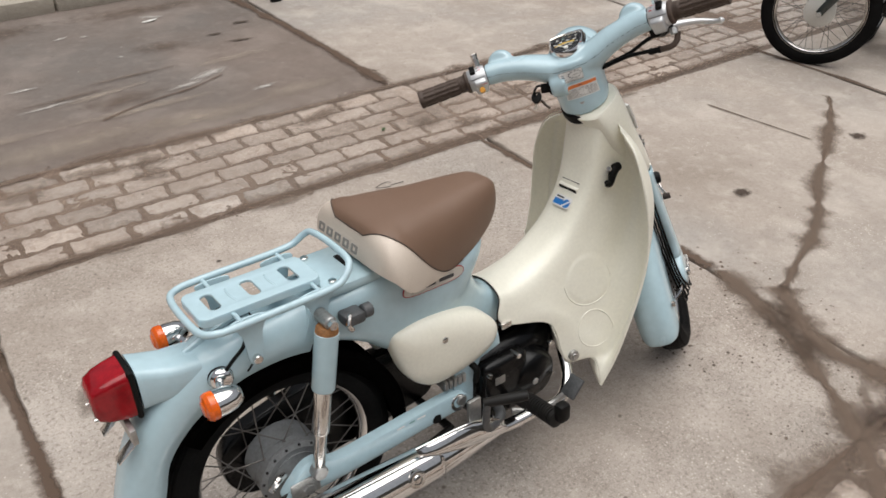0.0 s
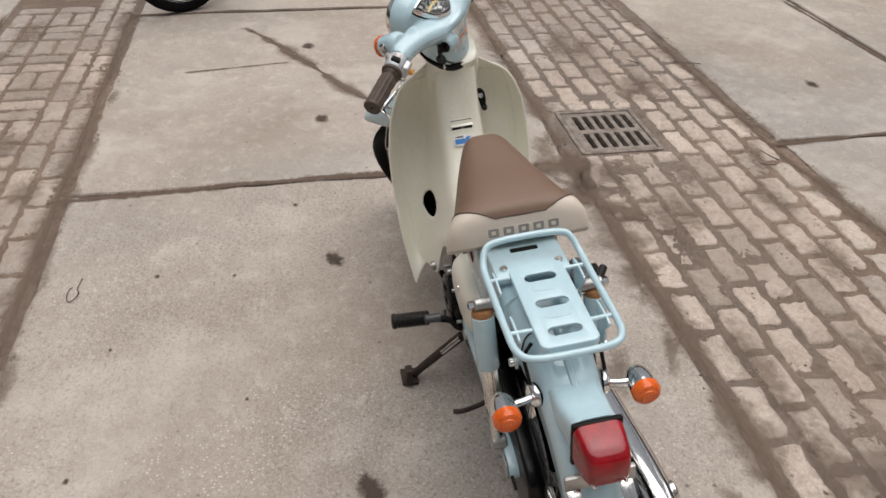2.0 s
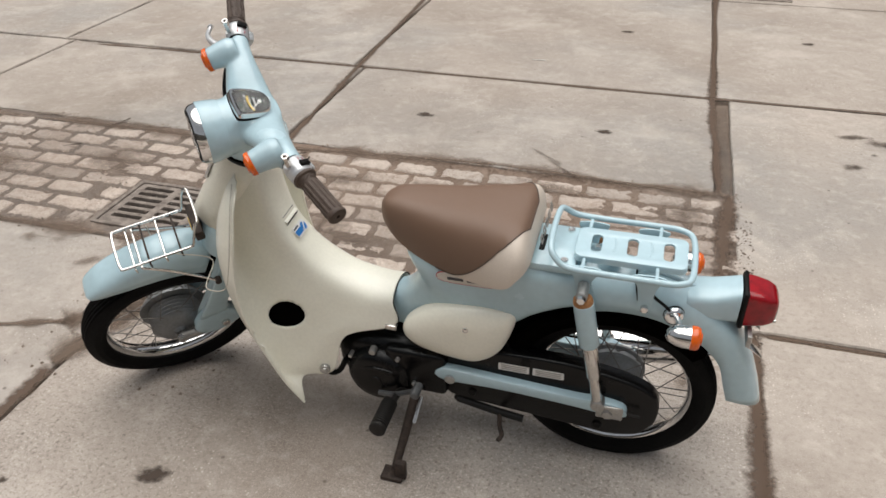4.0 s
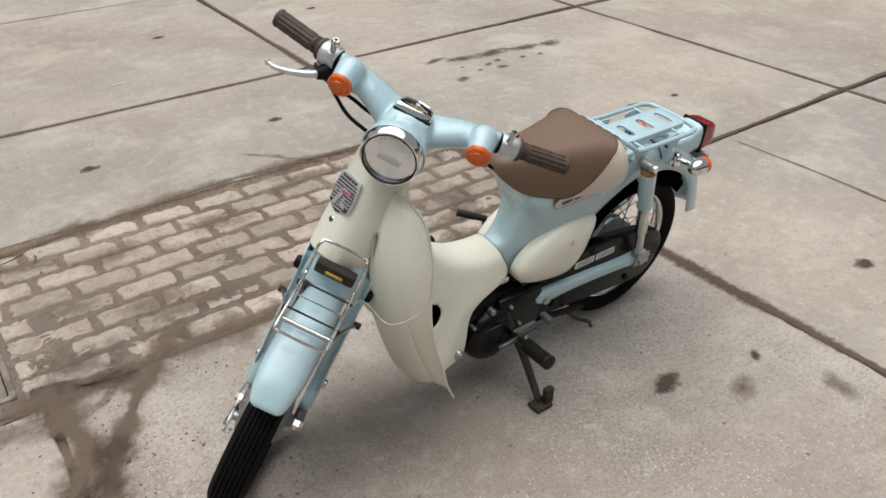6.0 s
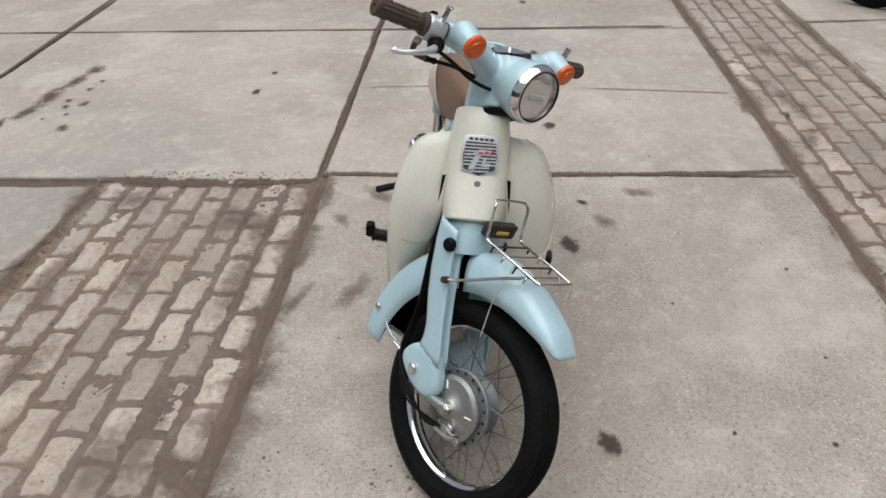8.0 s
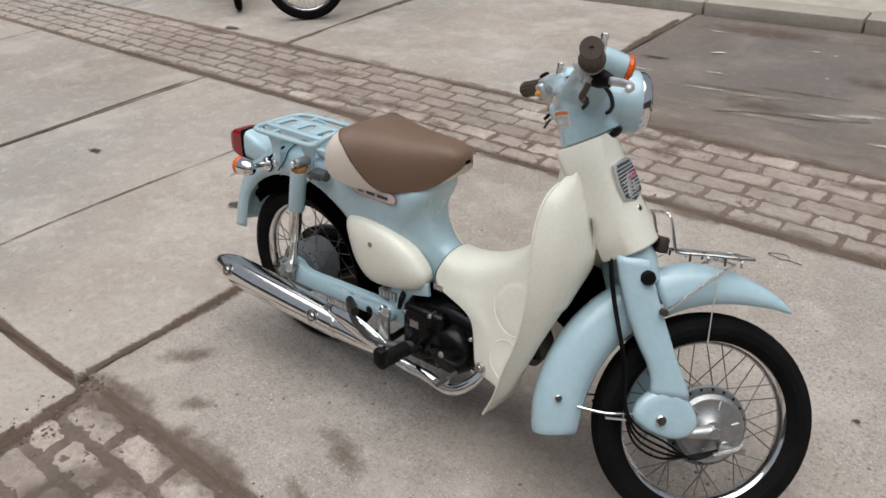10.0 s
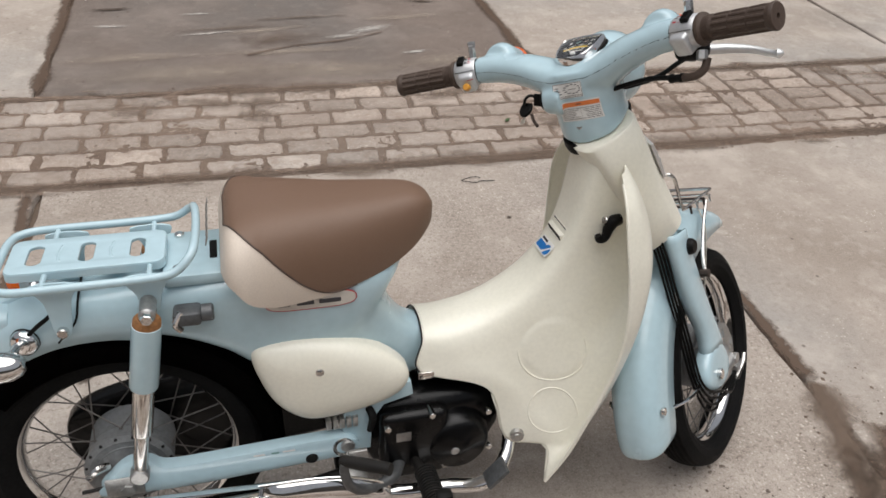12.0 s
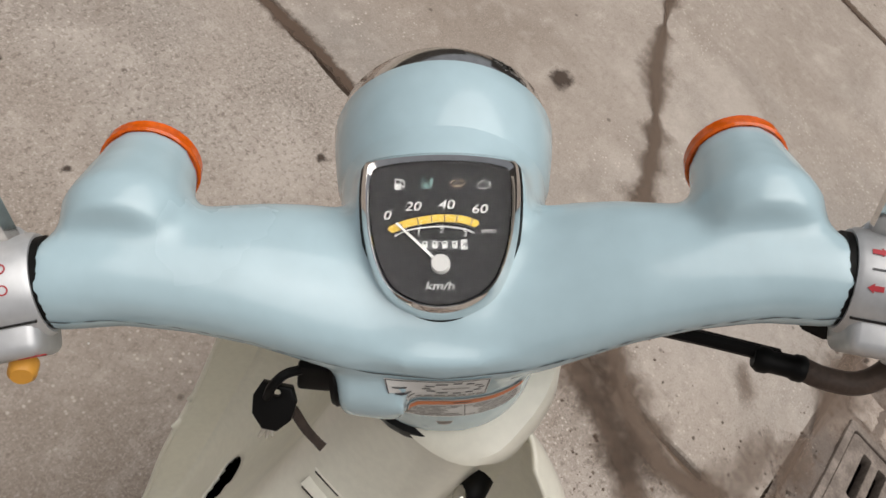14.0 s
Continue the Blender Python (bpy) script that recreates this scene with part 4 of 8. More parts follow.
# -- wheels
def wheel(name, cx, cz, tyre_r, tyre_w, turn, parent=None, rim_r=0.183, rim_mat=OLDCHROME, hub_mat=ALLOY, hub_k=1.0, axle=0.105):
    parent = parent or moped
    c, ax = Vector((cx, 0, cz)), (0, 1, 0)
    fins = [(0.064 - (0.006 if k % 2 else 0), -0.026 + 0.0055 * k) for k in range(11)]
    hub = lathe([(r * hub_k, y) for r, y in [(0, -0.062), (0.012, -0.062), (0.014, -0.052), (0.052, -0.048), (0.062, -0.04), (0.064, -0.030), *fins, (0.060, 0.034), (0.05, 0.044), (0.016, 0.05), (0.012, 0.06), (0, 0.06)]], c, ax, 40)
    for k in range(12):
        a = 2 * math.pi * k / 12
        p = c + Vector((math.cos(a) * 0.045, 0, math.sin(a) * 0.045))
        rod(p + Vector((0, -0.054, 0)), p + Vector((0, -0.045, 0)), 0.003, 6, bm=hub)
    w = part(name, turn(hub), hub_mat, parent)
    half = tyre_w / 2
    bead = rim_r - 0.004
    prof = [(bead, -half * 0.62), (bead + 0.006, -half * 0.74), (bead + 0.018, -half * 0.96), (bead + 0.032, -half), (tyre_r - 0.014, -half * 0.86)]
    edge = []
    for k, y in enumerate(np.linspace(-0.74, 0.74, 13)):
        r = tyre_r - 0.0115 * (abs(y) ** 2.2)
        edge.append((r - (0.0045 if k % 2 else 0), y * half))
        if k < 12:
            y2 = y + 0.74 * 2 / 12
            ym = (y + y2) / 2
            edge.append((tyre_r - 0.0115 * (abs(ym) ** 2.2) - (0.0045 if k % 2 else 0), ym * half - (0.001 if k % 2 else -0.001)))
    prof += edge + [(r, -h) for r, h in reversed(prof)]
    part("tyre", turn(lathe(prof, c, ax, 72, closed=True)), TYRE, w, "worn black rubber tyre", 28)
    rp = [(rim_r + 0.003, -0.024), (rim_r + 0.005, -0.021), (rim_r - 0.004, -0.0175), (rim_r - 0.010, -0.013), (rim_r - 0.015, -0.006), (rim_r - 0.016, 0)]
    rp = rp + [(r, -h) for r, h in reversed(rp[:-1])] + [(rim_r - 0.001, 0.018), (rim_r - 0.009, 0.006), (rim_r - 0.009, -0.006), (rim_r - 0.001, -0.018)]
    part("rim", turn(lathe(rp, c, ax, 72, closed=True)), rim_mat, w, "spotted chrome rim", 50)
    for k in range(36):
        a = 2 * math.pi * (k + 0.5) / 36
        lean = (0.62 if (k // 2) % 2 else -0.62)
        s = 1 if k % 2 else -1
        hubp = c + Vector((math.cos(a + lean) * 0.060 * hub_k, s * 0.034, math.sin(a + lean) * 0.060 * hub_k))
        rimp = c + Vector((math.cos(a) * (rim_r - 0.014), s * 0.004, math.sin(a) * (rim_r - 0.014)))
        part("spoke", turn(tube([hubp, rimp], 0.0014, 5, straight=True)), SPOKE, w)
    part("axle", turn(rod(c + Vector((0, -axle, 0)), c + Vector((0, axle, 0)), 0.0075, 12)), ALLOY, w)
    for s in (-1, 1):
        part("axle_nut", turn(rod(c + Vector((0, s * (axle - 0.009), 0)), c + Vector((0, s * (axle + 0.007), 0)), 0.013, 6, 0.001)), ALLOY, w, "", 20)
    return w


rear_wheel = wheel("rear_wheel", 0.0, 0.238, 0.243, 0.068, lambda b: b, hub_k=1.15, rim_r=0.191, rim_mat=CHROME, hub_mat=DRUM)
front_wheel = wheel("front_wheel", 1.195, 0.237, 0.241, 0.078, steered, hub_k=1.1, axle=0.078, rim_r=0.188, rim_mat=CHROME, hub_mat=DRUM)
FC = Vector((1.195, 0, 0.237))
# brake plates: rear right, front right
bp = lathe([(0, 0), (0.070, 0), (0.076, -0.004), (0.076, -0.010), (0.066, -0.016), (0.060, -0.0145), (0.03, -0.022), (0.02, -0.032), (0, -0.032)], (0, -0.044, 0.238), (0, 1, 0), 40)
brake_cover = part("brake_plate", bp, DRUM, rear_wheel, "dusty grey brake drum cover")
for k in range(16):
    a = 2 * math.pi * (k + 0.5) / 16
    part("rivet", rod((math.cos(a) * 0.071, -0.058, 0.238 + math.sin(a) * 0.071), (math.cos(a) * 0.071, -0.050, 0.238 + math.sin(a) * 0.071), 0.0032, 8), CASE, brake_cover)
part("drum_ring", lathe([(0.048, -0.012), (0.052, -0.0175), (0.054, -0.0175), (0.056, -0.012)], (0, -0.044, 0.238), (0, 1, 0), 40, closed=True), DRUM, brake_cover)
part("brake_arm", tube([(-0.030, -0.066, 0.262), (-0.048, -0.074, 0.262), (-0.066, -0.078, 0.248)], [0.008, 0.0075, 0.006], 8, 4), OLDCHROME, brake_cover, "bright brake arm")
bp = lathe([(0, 0), (0.070, 0), (0.075, -0.004), (0.075, -0.010), (0.066, -0.015), (0.060, -0.0135), (0.03, -0.019), (0.02, -0.028), (0, -0.028)], FC + Vector((0, -0.04, 0)), (0, 1, 0), 40)
rod(FC + Vector((0.03, -0.072, -0.03)), FC + Vector((0.03, -0.05, -0.03)), 0.012, 12, bm=bp)
box(1.21, 1.27, -0.078, -0.07, 0.196, 0.21, 0.003, bp)
front_plate = part("brake_plate", steered(bp), ALLOY, front_wheel, "cast aluminium brake plate with actuator arm")
flange = part("spoke_flange", steered(lathe([(0.060, -0.030), (0.086, -0.033), (0.089, -0.030), (0.089, -0.024), (0.060, -0.022)], FC, (0, 1, 0), 48, closed=True)), DRUM, front_wheel, "drilled hub flange")
for k in range(20):
    a = 2 * math.pi * k / 20
    p = FC + Vector((math.cos(a) * 0.081, 0, math.sin(a) * 0.081))
    part("flange_hole", steered(rod(p + Vector((0, -0.0355, 0)), p + Vector((0, -0.030, 0)), 0.0032, 8)), CASE, flange)
for k in range(6):
    a = 2 * math.pi * (k + 0.3) / 6
    p = FC + Vector((math.cos(a) * 0.044, -0.056, math.sin(a) * 0.044))
    part("plate_rib", steered(rod(p, p + Vector((math.cos(a) * 0.020, 0.004, math.sin(a) * 0.020)), 0.0036, 6)), ALLOY, front_plate)


# -- frame body: from the neck behind the leg shield to the rear mudguard
def section(outer, inner, hw, hw2, n=26, e=0.55, e2=0.75):
    """A rounded section between an outer and an inner point of the length plane."""
    o, i = Vector((outer[0], 0, outer[1])), Vector((inner[0], 0, inner[1]))
    mid, ax = (o + i) / 2, (o - i) / 2
    out = []
    for k in range(n):
        a = 2 * math.pi * k / n
        ca, sa = math.cos(a), math.sin(a)
        f = math.copysign(abs(ca) ** (e if ca > 0 else 0.3), ca)
        w = hw + (hw2 - hw) * (1 - f) / 2
        out.append(mid + ax * f + Vector((0, w * math.copysign(abs(sa) ** e2, sa), 0)))
    return out


STATIONS = [
    ((0.600, 0.426), (0.590, 0.350), 0.036, 0.038), ((0.535, 0.450), (0.525, 0.350), 0.041, 0.044), ((0.500, 0.468), (0.475, 0.345), 0.048, 0.053), ((0.474, 0.508), (0.405, 0.345), 0.058, 0.062),
    ((0.466, 0.560), (0.330, 0.352), 0.070, 0.070), ((0.490, 0.622), (0.262, 0.405), 0.088, 0.078), ((0.400, 0.632), (0.222, 0.432), 0.096, 0.082), ((0.300, 0.632), (0.180, 0.470), 0.096, 0.082),
    ((0.200, 0.626), (0.120, 0.503), 0.088, 0.078), ((0.100, 0.616), (0.060, 0.520), 0.078, 0.072), ((0.000, 0.606), (0.000, 0.524), 0.068, 0.066), ((-0.080, 0.592), (-0.070, 0.514), 0.061, 0.061),
    ((-0.150, 0.566), (-0.133, 0.486), 0.056, 0.057), ((-0.222, 0.512), (-0.184, 0.448), 0.053, 0.054), ((-0.278, 0.435), (-0.222, 0.400), 0.051, 0.051), ((-0.314, 0.345), (-0.240, 0.342), 0.049, 0.049), ((-0.334, 0.276), (-0.256, 0.290), 0.044, 0.047)]


def smooth_stations(st, n=4):
    flat = [(*a, *b, c, d) for a, b, c, d in st]
    cols = []
    for k in range(0, 6, 3):
        cols.append(catmull([f[k:k + 3] for f in flat], n))
    return [((p.x, p.y), (p.z, q.x), q.y, q.z) for p, q in zip(*cols)]


ALL = smooth_stations(STATIONS)
frame_body = part("frame_body", loft([section(*q) for q in ALL[:38]]), BLUE, moped, "pale blue pressed-steel body")


def trough(stations, depth=1.0, n=20):
    """An open shell, rounded on the outer side, whose edges hang to the inner line."""
    rows = []
    for (ox, oz), (ix, iz), hw, hw2 in stations:
        o, i = Vector((ox, 0, oz)), Vector((ix, 0, iz))
        row = []
        for a in [float(q) for q in np.linspace(-math.pi / 2, math.pi / 2, n)]:
            f = abs(math.cos(a)) ** 0.55
            w = hw2 + (hw - hw2) * f
            row.append(i.lerp(o, f) + Vector((0, w * math.copysign(abs(math.sin(a)) ** 0.75, a), 0)))
        rows.append(row)
    return sheet(rows)


def shell(ob, t=0.0025):
    m = ob.modifiers.new("thickness", "SOLIDIFY")
    m.thickness, m.offset = t, -1.0
    return ob


shell(part("rear_mudguard", trough(ALL[36:]), BLUE, moped, "pale blue rear mudguard"))
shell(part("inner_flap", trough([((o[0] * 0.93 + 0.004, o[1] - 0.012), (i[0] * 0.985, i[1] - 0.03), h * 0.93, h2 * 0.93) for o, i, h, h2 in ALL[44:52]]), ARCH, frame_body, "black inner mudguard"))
# added black sheet: the shade between rear arch and tyre, as geometry
shade_rows = [[Vector((r * math.cos(radians(a)), y, 0.238 + r * math.sin(radians(a)))) for y, r in ((-0.054, 0.232), (-0.054, 0.262), (-0.045, 0.272), (0.045, 0.272), (0.054, 0.262), (0.054, 0.232))] for a in range(-8, 140, 6)]
shell(part("inner_fender", sheet(shade_rows), ARCH, frame_body, "black sheet standing in for the shade over the rear tyre"), 0.002)
# spine ridge and cap behind the rack
part("cap_ridge", tube([(-0.02, 0, 0.607), (-0.08, 0, 0.595), (-0.14, 0, 0.572), (-0.165, 0, 0.558)], [0.004, 0.007, 0.007, 0.003], 8, 5), BLUE, frame_body)
part("strap", tube([(-0.03, 0.066, 0.565), (-0.022, 0.05, 0.598), (-0.02, 0.0, 0.610), (-0.022, -0.05, 0.598), (-0.03, -0.066, 0.565), (-0.06, -0.066, 0.53)], 0.0018, 6, 5), PLASTIC, frame_body)
for s in (-1, 1):
    part("wire", tube([(-0.045, s * 0.05, 0.60), (-0.06, s * 0.068, 0.585), (-0.085, s * 0.069, 0.565), (-0.105, s * 0.068, 0.545)], 0.0035, 8, 6), PLASTIC, frame_body, "black rubber cable sleeve")
part("seat_hinge_pad", box(0.105, 0.225, -0.075, 0.075, 0.612, 0.634, 0.008), BLUE, frame_body)
for s in (-1, 1):
    part("screw", rod((0.13, s * 0.055, 0.632), (0.13, s * 0.055, 0.640), 0.008, 12), OLDCHROME, frame_body)
part("lock_slot", box(0.178, 0.19, -0.028, 0.028, 0.630, 0.6365, 0.002), PLASTIC, frame_body)
# oval name plate under the saddle, lettering as bars
for s in (-1, 1):
    def oval(rx, ry, off):
        return moved(plate([(rx * math.copysign(abs(math.cos(a)) ** 0.5, math.cos(a)), ry * math.copysign(abs(math.sin(a)) ** 0.75, math.sin(a))) for a in np.linspace(0, 2 * math.pi, 36, endpoint=False)], [], 0.0012, Matrix.Identity(4)),
                     Matrix.Translation((0.330, s * (0.0925 + off), 0.5740)) @ Matrix.Rotation(radians(-5 * s), 4, "X") @ XZ)
    name_plate = part("name_plate", oval(0.074, 0.0175, 0.0), REDINK, frame_body, "red-rimmed pale oval plate with dark script bars")
    part("plate_field", oval(0.0722, 0.0155, 0.0006), PLATEFIELD, name_plate)
    for k, (x, w, m) in enumerate(((-0.044, 0.010, GREYINK), (-0.010, 0.014, INK), (0.030, 0.018, INK))):
        b = moved(plate(rounded(x - w, x + w, -0.0048, 0.0034, 0.002, 3), [], 0.0008, Matrix.Identity(4)), Matrix.Translation((0.330, s * 0.0938, 0.5720)) @ Matrix.Rotation(radians(-5 * s), 4, "X") @ Matrix.Rotation(radians(0), 4, "X") @ (XZ if s < 0 else XZ))
        part("bar", b, m, name_plate)


# -- side covers
def pillow(outline, y0, depth, s, n=6, rings=9):
    """A bulged shell over an outline in (x, z)."""
    o = closed_curve([(x, 0, z) for x, z in outline], n)
    c = sum(o, Vector()) / len(o)
    loops = [[Vector((p.x, s * (y0 - 0.02), p.z)) for p in o]]
    for k in range(rings):
        t = k / rings
        f = math.cos(t * math.pi / 2) ** 0.62
        h = y0 + depth * math.sin(t * math.pi / 2)
        loops.append([Vector((c.x + (p.x - c.x) * f, s * h, c.z + (p.z - c.z) * f)) for p in o])
    return loft(loops)


COVER = [(x, z - 0.008) for x, z in [(0.226, 0.474), (0.240, 0.495), (0.290, 0.503), (0.345, 0.497), (0.400, 0.482), (0.450, 0.455), (0.487, 0.420), (0.497, 0.392), (0.485, 0.366), (0.452, 0.347), (0.395, 0.333), (0.330, 0.327), (0.292, 0.340), (0.258, 0.375), (0.236, 0.428)]]
for s in (-1, 1):
    cover = part("side_cover", pillow(COVER, 0.080, 0.036, s), CREAM, moped, "cream plastic side cover")
    part("screw", lathe([(0, 0.006), (0.004, 0.006), (0.007, 0.004), (0.008, 0), (0.008, -0.006), (0, -0.006)], (0.335, s * 0.1125, 0.442), (0, s, 0), 16), OLDCHROME, cover, "steel cover screw")

# -- saddle
SX = [0.200, 0.206, 0.218, 0.240, 0.28, 0.33, 0.38, 0.43, 0.470, 0.503, 0.526, 0.542, 0.549]
SW = [0.106, 0.134, 0.150, 0.155, 0.143, 0.128, 0.112, 0.096, 0.081, 0.067, 0.054, 0.034, 0.012]
SB = [0.650, 0.646, 0.636, 0.610, 0.590, 0.585, 0.589, 0.599, 0.612, 0.630, 0.650, 0.666, 0.680]
ST = [0.682, 0.703, 0.718, 0.724, 0.726, 0.724, 0.721, 0.721, 0.721, 0.720, 0.714, 0.703, 0.690]


def saddle():
    xs = catmull([(x, w, 0) for x, w in zip(SX, SW)], 4)
    bz = catmull([(b, t, 0) for b, t in zip(SB, ST)], 4)
    # two close rows where the cream rear ends
    for cut in (0.2050, 0.2060):
        k = next(i for i, p in enumerate(xs) if p.x > cut)
        f = (cut - xs[k - 1].x) / (xs[k].x - xs[k - 1].x)
        xs.insert(k, xs[k - 1].lerp(xs[k], f))
        bz.insert(k, bz[k - 1].lerp(bz[k], f))
    band_rows, top_rows = [], []
    for p, q in zip(xs, bz):
        x, w, zb, zt = p.x, p.y, q.x, q.y

        def at(t):
            t = min(t, 1.0)
            a = t * math.pi / 2
            side = math.cos(a) ** (0.44 if x < 0.25 else 0.50) if t < 1 else 0.0
            pinch = 1 - (0.15 * min(1.0, max(0.25, (x - 0.20) / 0.10))) * (1 - t) ** 1.6
            return Vector((x - 0.005 * (1 - t) * max(0.0, 1 - (x - 0.197) / 0.06), w * side * pinch, zb + (zt - zb) * (math.sin(a) ** 1.06)))
        tc = 1.0 if x < 0.2055 else 0.93 * max(0.0, 1 - (x - 0.206) / 0.175) ** 1.7
        lo = [at(tc * k / 8) for k in range(9)]
        hi = [at(tc + (1 - tc) * k / 14) for k in range(15)]
        band_rows.append(lo)
        top_rows.append(hi)
    return band_rows, top_rows


low_rows, high_rows = saddle()


def mirrored(rows):
    return [[Vector((p.x, -p.y, p.z)) for p in r][::-1] for r in rows]


full = [h + m[1:] for h, m in zip(high_rows, mirrored(high_rows))]
bm = sheet(full)
under = [[Vector((r[0].x, y, r[0].z)) for y in np.linspace(r[0].y, -r[0].y, 7)] for r in low_rows]
seat = part("seat", bm, VINYL, moped, "brown vinyl saddle")
bm = sheet(low_rows)
sheet(mirrored(low_rows), bm)
sheet(under, bm)
rear = low_rows[0]
sheet([[p, Vector((p.x, -p.y, p.z))] for p in rear], bm)
bmesh.ops.remove_doubles(bm, verts=bm.verts, dist=1e-5)
seat_band = part("seat_band", bm, BAND, seat, "scuffed cream vinyl band with a worn grey print")
bm = sheet([[Vector((high_rows[0][k].x, y, high_rows[0][k].z)) for y in np.linspace(high_rows[0][k].y, -high_rows[0][k].y, 5)] for k in range(len(high_rows[0]))])
part("seat_back", bm, VINYL, seat)
first = next(i for i, r in enumerate(high_rows) if r[0].y > 0.001)
edge = high_rows[first][:0:-2] + [r[0] for r in high_rows[first:first + 24]]
for s in (-1, 1):
    part("piping", tube([Vector((p.x, s * p.y * 1.004, p.z + 0.0003)) for p in edge], 0.0015, 6, 2), GRIP, seat)
part("seat_base", box(0.21, 0.40, -0.055, 0.055, 0.585, 0.635, 0.012), PLASTIC, seat)
# the maker's word on the band, as five plain blocks
for k in range(5):
    y = 0.060 - k * 0.030
    b = plate(rounded(-0.0105, 0.0105, -0.0085, 0.0085, 0.002, 2), [rounded(-0.0045, 0.0045, -0.004, 0.004, 0.001, 2)], 0.0012, Matrix.Identity(4))
    moved(b, Matrix.Translation((0.1790, y, 0.6880)) @ Matrix.Rotation(radians(-90), 4, "Z") @ Matrix.Rotation(radians(74), 4, "X"))
    part("print_block", b, GREYINK, seat_band)

# -- leg shield: centre line, tunnel shoulder, valley, wing and wing edge, from the top row down
NET = [
    [(0.812, 0, 0.772), (0.824, 0.046, 0.772), (0.855, 0.054, 0.770), (0.866, 0.059, 0.764), (0.868, 0.066, 0.758), (0.864, 0.076, 0.752), (0.856, 0.084, 0.750)],
    [(0.810, 0, 0.720), (0.820, 0.047, 0.720), (0.866, 0.056, 0.718), (0.893, 0.071, 0.716), (0.888, 0.099, 0.715), (0.871, 0.124, 0.716), (0.845, 0.137, 0.718)],
    [(0.804, 0, 0.655), (0.812, 0.048, 0.652), (0.870, 0.060, 0.650), (0.917, 0.077, 0.648), (0.912, 0.112, 0.650), (0.886, 0.148, 0.656), (0.843, 0.168, 0.660)],
    [(0.787, 0, 0.600), (0.795, 0.049, 0.592), (0.857, 0.063, 0.585), (0.921, 0.081, 0.578), (0.920, 0.122, 0.575), (0.895, 0.163, 0.580), (0.849, 0.185, 0.588)],
    [(0.755, 0, 0.548), (0.757, 0.050, 0.535), (0.812, 0.070, 0.510), (0.886, 0.090, 0.485), (0.900, 0.127, 0.470), (0.890, 0.166, 0.474), (0.852, 0.194, 0.500)],
    [(0.710, 0, 0.507), (0.712, 0.052, 0.493), (0.745, 0.078, 0.450), (0.806, 0.100, 0.405), (0.846, 0.128, 0.375), (0.860, 0.164, 0.362), (0.838, 0.195, 0.405)],
    [(0.650, 0, 0.473), (0.650, 0.054, 0.457), (0.680, 0.082, 0.400), (0.730, 0.102, 0.345), (0.775, 0.122, 0.295), (0.816, 0.156, 0.258), (0.804, 0.192, 0.300)],
    [(0.580, 0, 0.457), (0.580, 0.055, 0.440), (0.600, 0.080, 0.390), (0.675, 0.100, 0.345), (0.724, 0.121, 0.268), (0.790, 0.150, 0.218), (0.780, 0.184, 0.222)],
    [(0.530, 0, 0.456), (0.527, 0.055, 0.438), (0.521, 0.072, 0.378), (0.644, 0.097, 0.336), (0.682, 0.117, 0.226), (0.757, 0.137, 0.208), (0.748, 0.174, 0.152)]]


def shield(s):
    rows = []
    for r in NET:
        mirror = [(x, -y, z) for x, y, z in r[2:0:-1]]
        c = catmull([*mirror, *r], 14)
        rows.append(c[2 * 14:])
    cols = [catmull([r[k] for r in rows], 12) for k in range(len(rows[0]))]
    grid = [[c[j] for c in cols] for j in range(len(cols[0]))]
    return [[Vector((p.x, s * p.y, p.z)) for p in r] for r in grid]


def hatch(bm, s, cx, cz, rx, rz, lift):
    """A lid pressed out of the panel, with a groove round it."""
    for v in bm.verts:
        if v.co.y * s > 0.06:
            d = math.hypot((v.co.x - cx) / rx, (v.co.z - cz) / rz)
            if d < 1.25:
                k = lift if d < 0.96 else (-lift * 0.8 if d < 1.1 else 0)
                v.co += Vector((-0.45 * k, s * 0.8 * k, 0.2 * k))


bm = bmesh.new()
for s in (-1, 1):
    g = bmesh.new()
    sheet(shield(s), g)
    if s < 0:
        hatch(g, s, 0.768, 0.406, 0.060, 0.058, 0.0013)
    else:
        gone = [f for f in g.faces if math.hypot((f.calc_center_median().x - 0.789) / 0.044, (f.calc_center_median().z - 0.384) / 0.034) < 1 and f.calc_center_median().y > 0.08]
        bmesh.ops.delete(g, geom=gone, context="FACES")
        for v in g.verts:
            if v.is_boundary and math.hypot((v.co.x - 0.789) / 0.044, (v.co.z - 0.384) / 0.034) < 1.4:
                d = math.hypot((v.co.x - 0.789) / 0.044, (v.co.z - 0.384) / 0.034)
                v.co.x, v.co.z = 0.789 + (v.co.x - 0.789) / d, 0.384 + (v.co.z - 0.384) / d
    merge(bm, g)
bmesh.ops.remove_doubles(bm, verts=bm.verts, dist=1e-5)
leg_shield = part("leg_shield", bm, CREAM, moped, "cream plastic leg shield with one hatch missing", 60)
sol = leg_shield.modifiers.new("thickness", "SOLIDIFY")
sol.thickness, sol.offset = 0.0032, 0.0
for s in (-1, 1):
    rim = [r[-1] for r in shield(s)]
    part("edge_roll", tube(rim[4::4], 0.0034, 8, 2), CREAM, leg_shield)
    part("bolt", lathe([(0, 0.007), (0.006, 0.007), (0.0075, 0.004), (0.012, 0.0035), (0.0135, 0.0), (0.0135, -0.012), (0, -0.012)], (0.700, s * 0.127, 0.236), (-0.25, s, 0.1), 20), ALLOY, leg_shield, "dull steel washer and bolt")
    part("rear_clip", box(0.515, 0.545, s * 0.074 - 0.006, s * 0.074 + 0.006, 0.365, 0.380, 0.002), OLDCHROME, leg_shield)
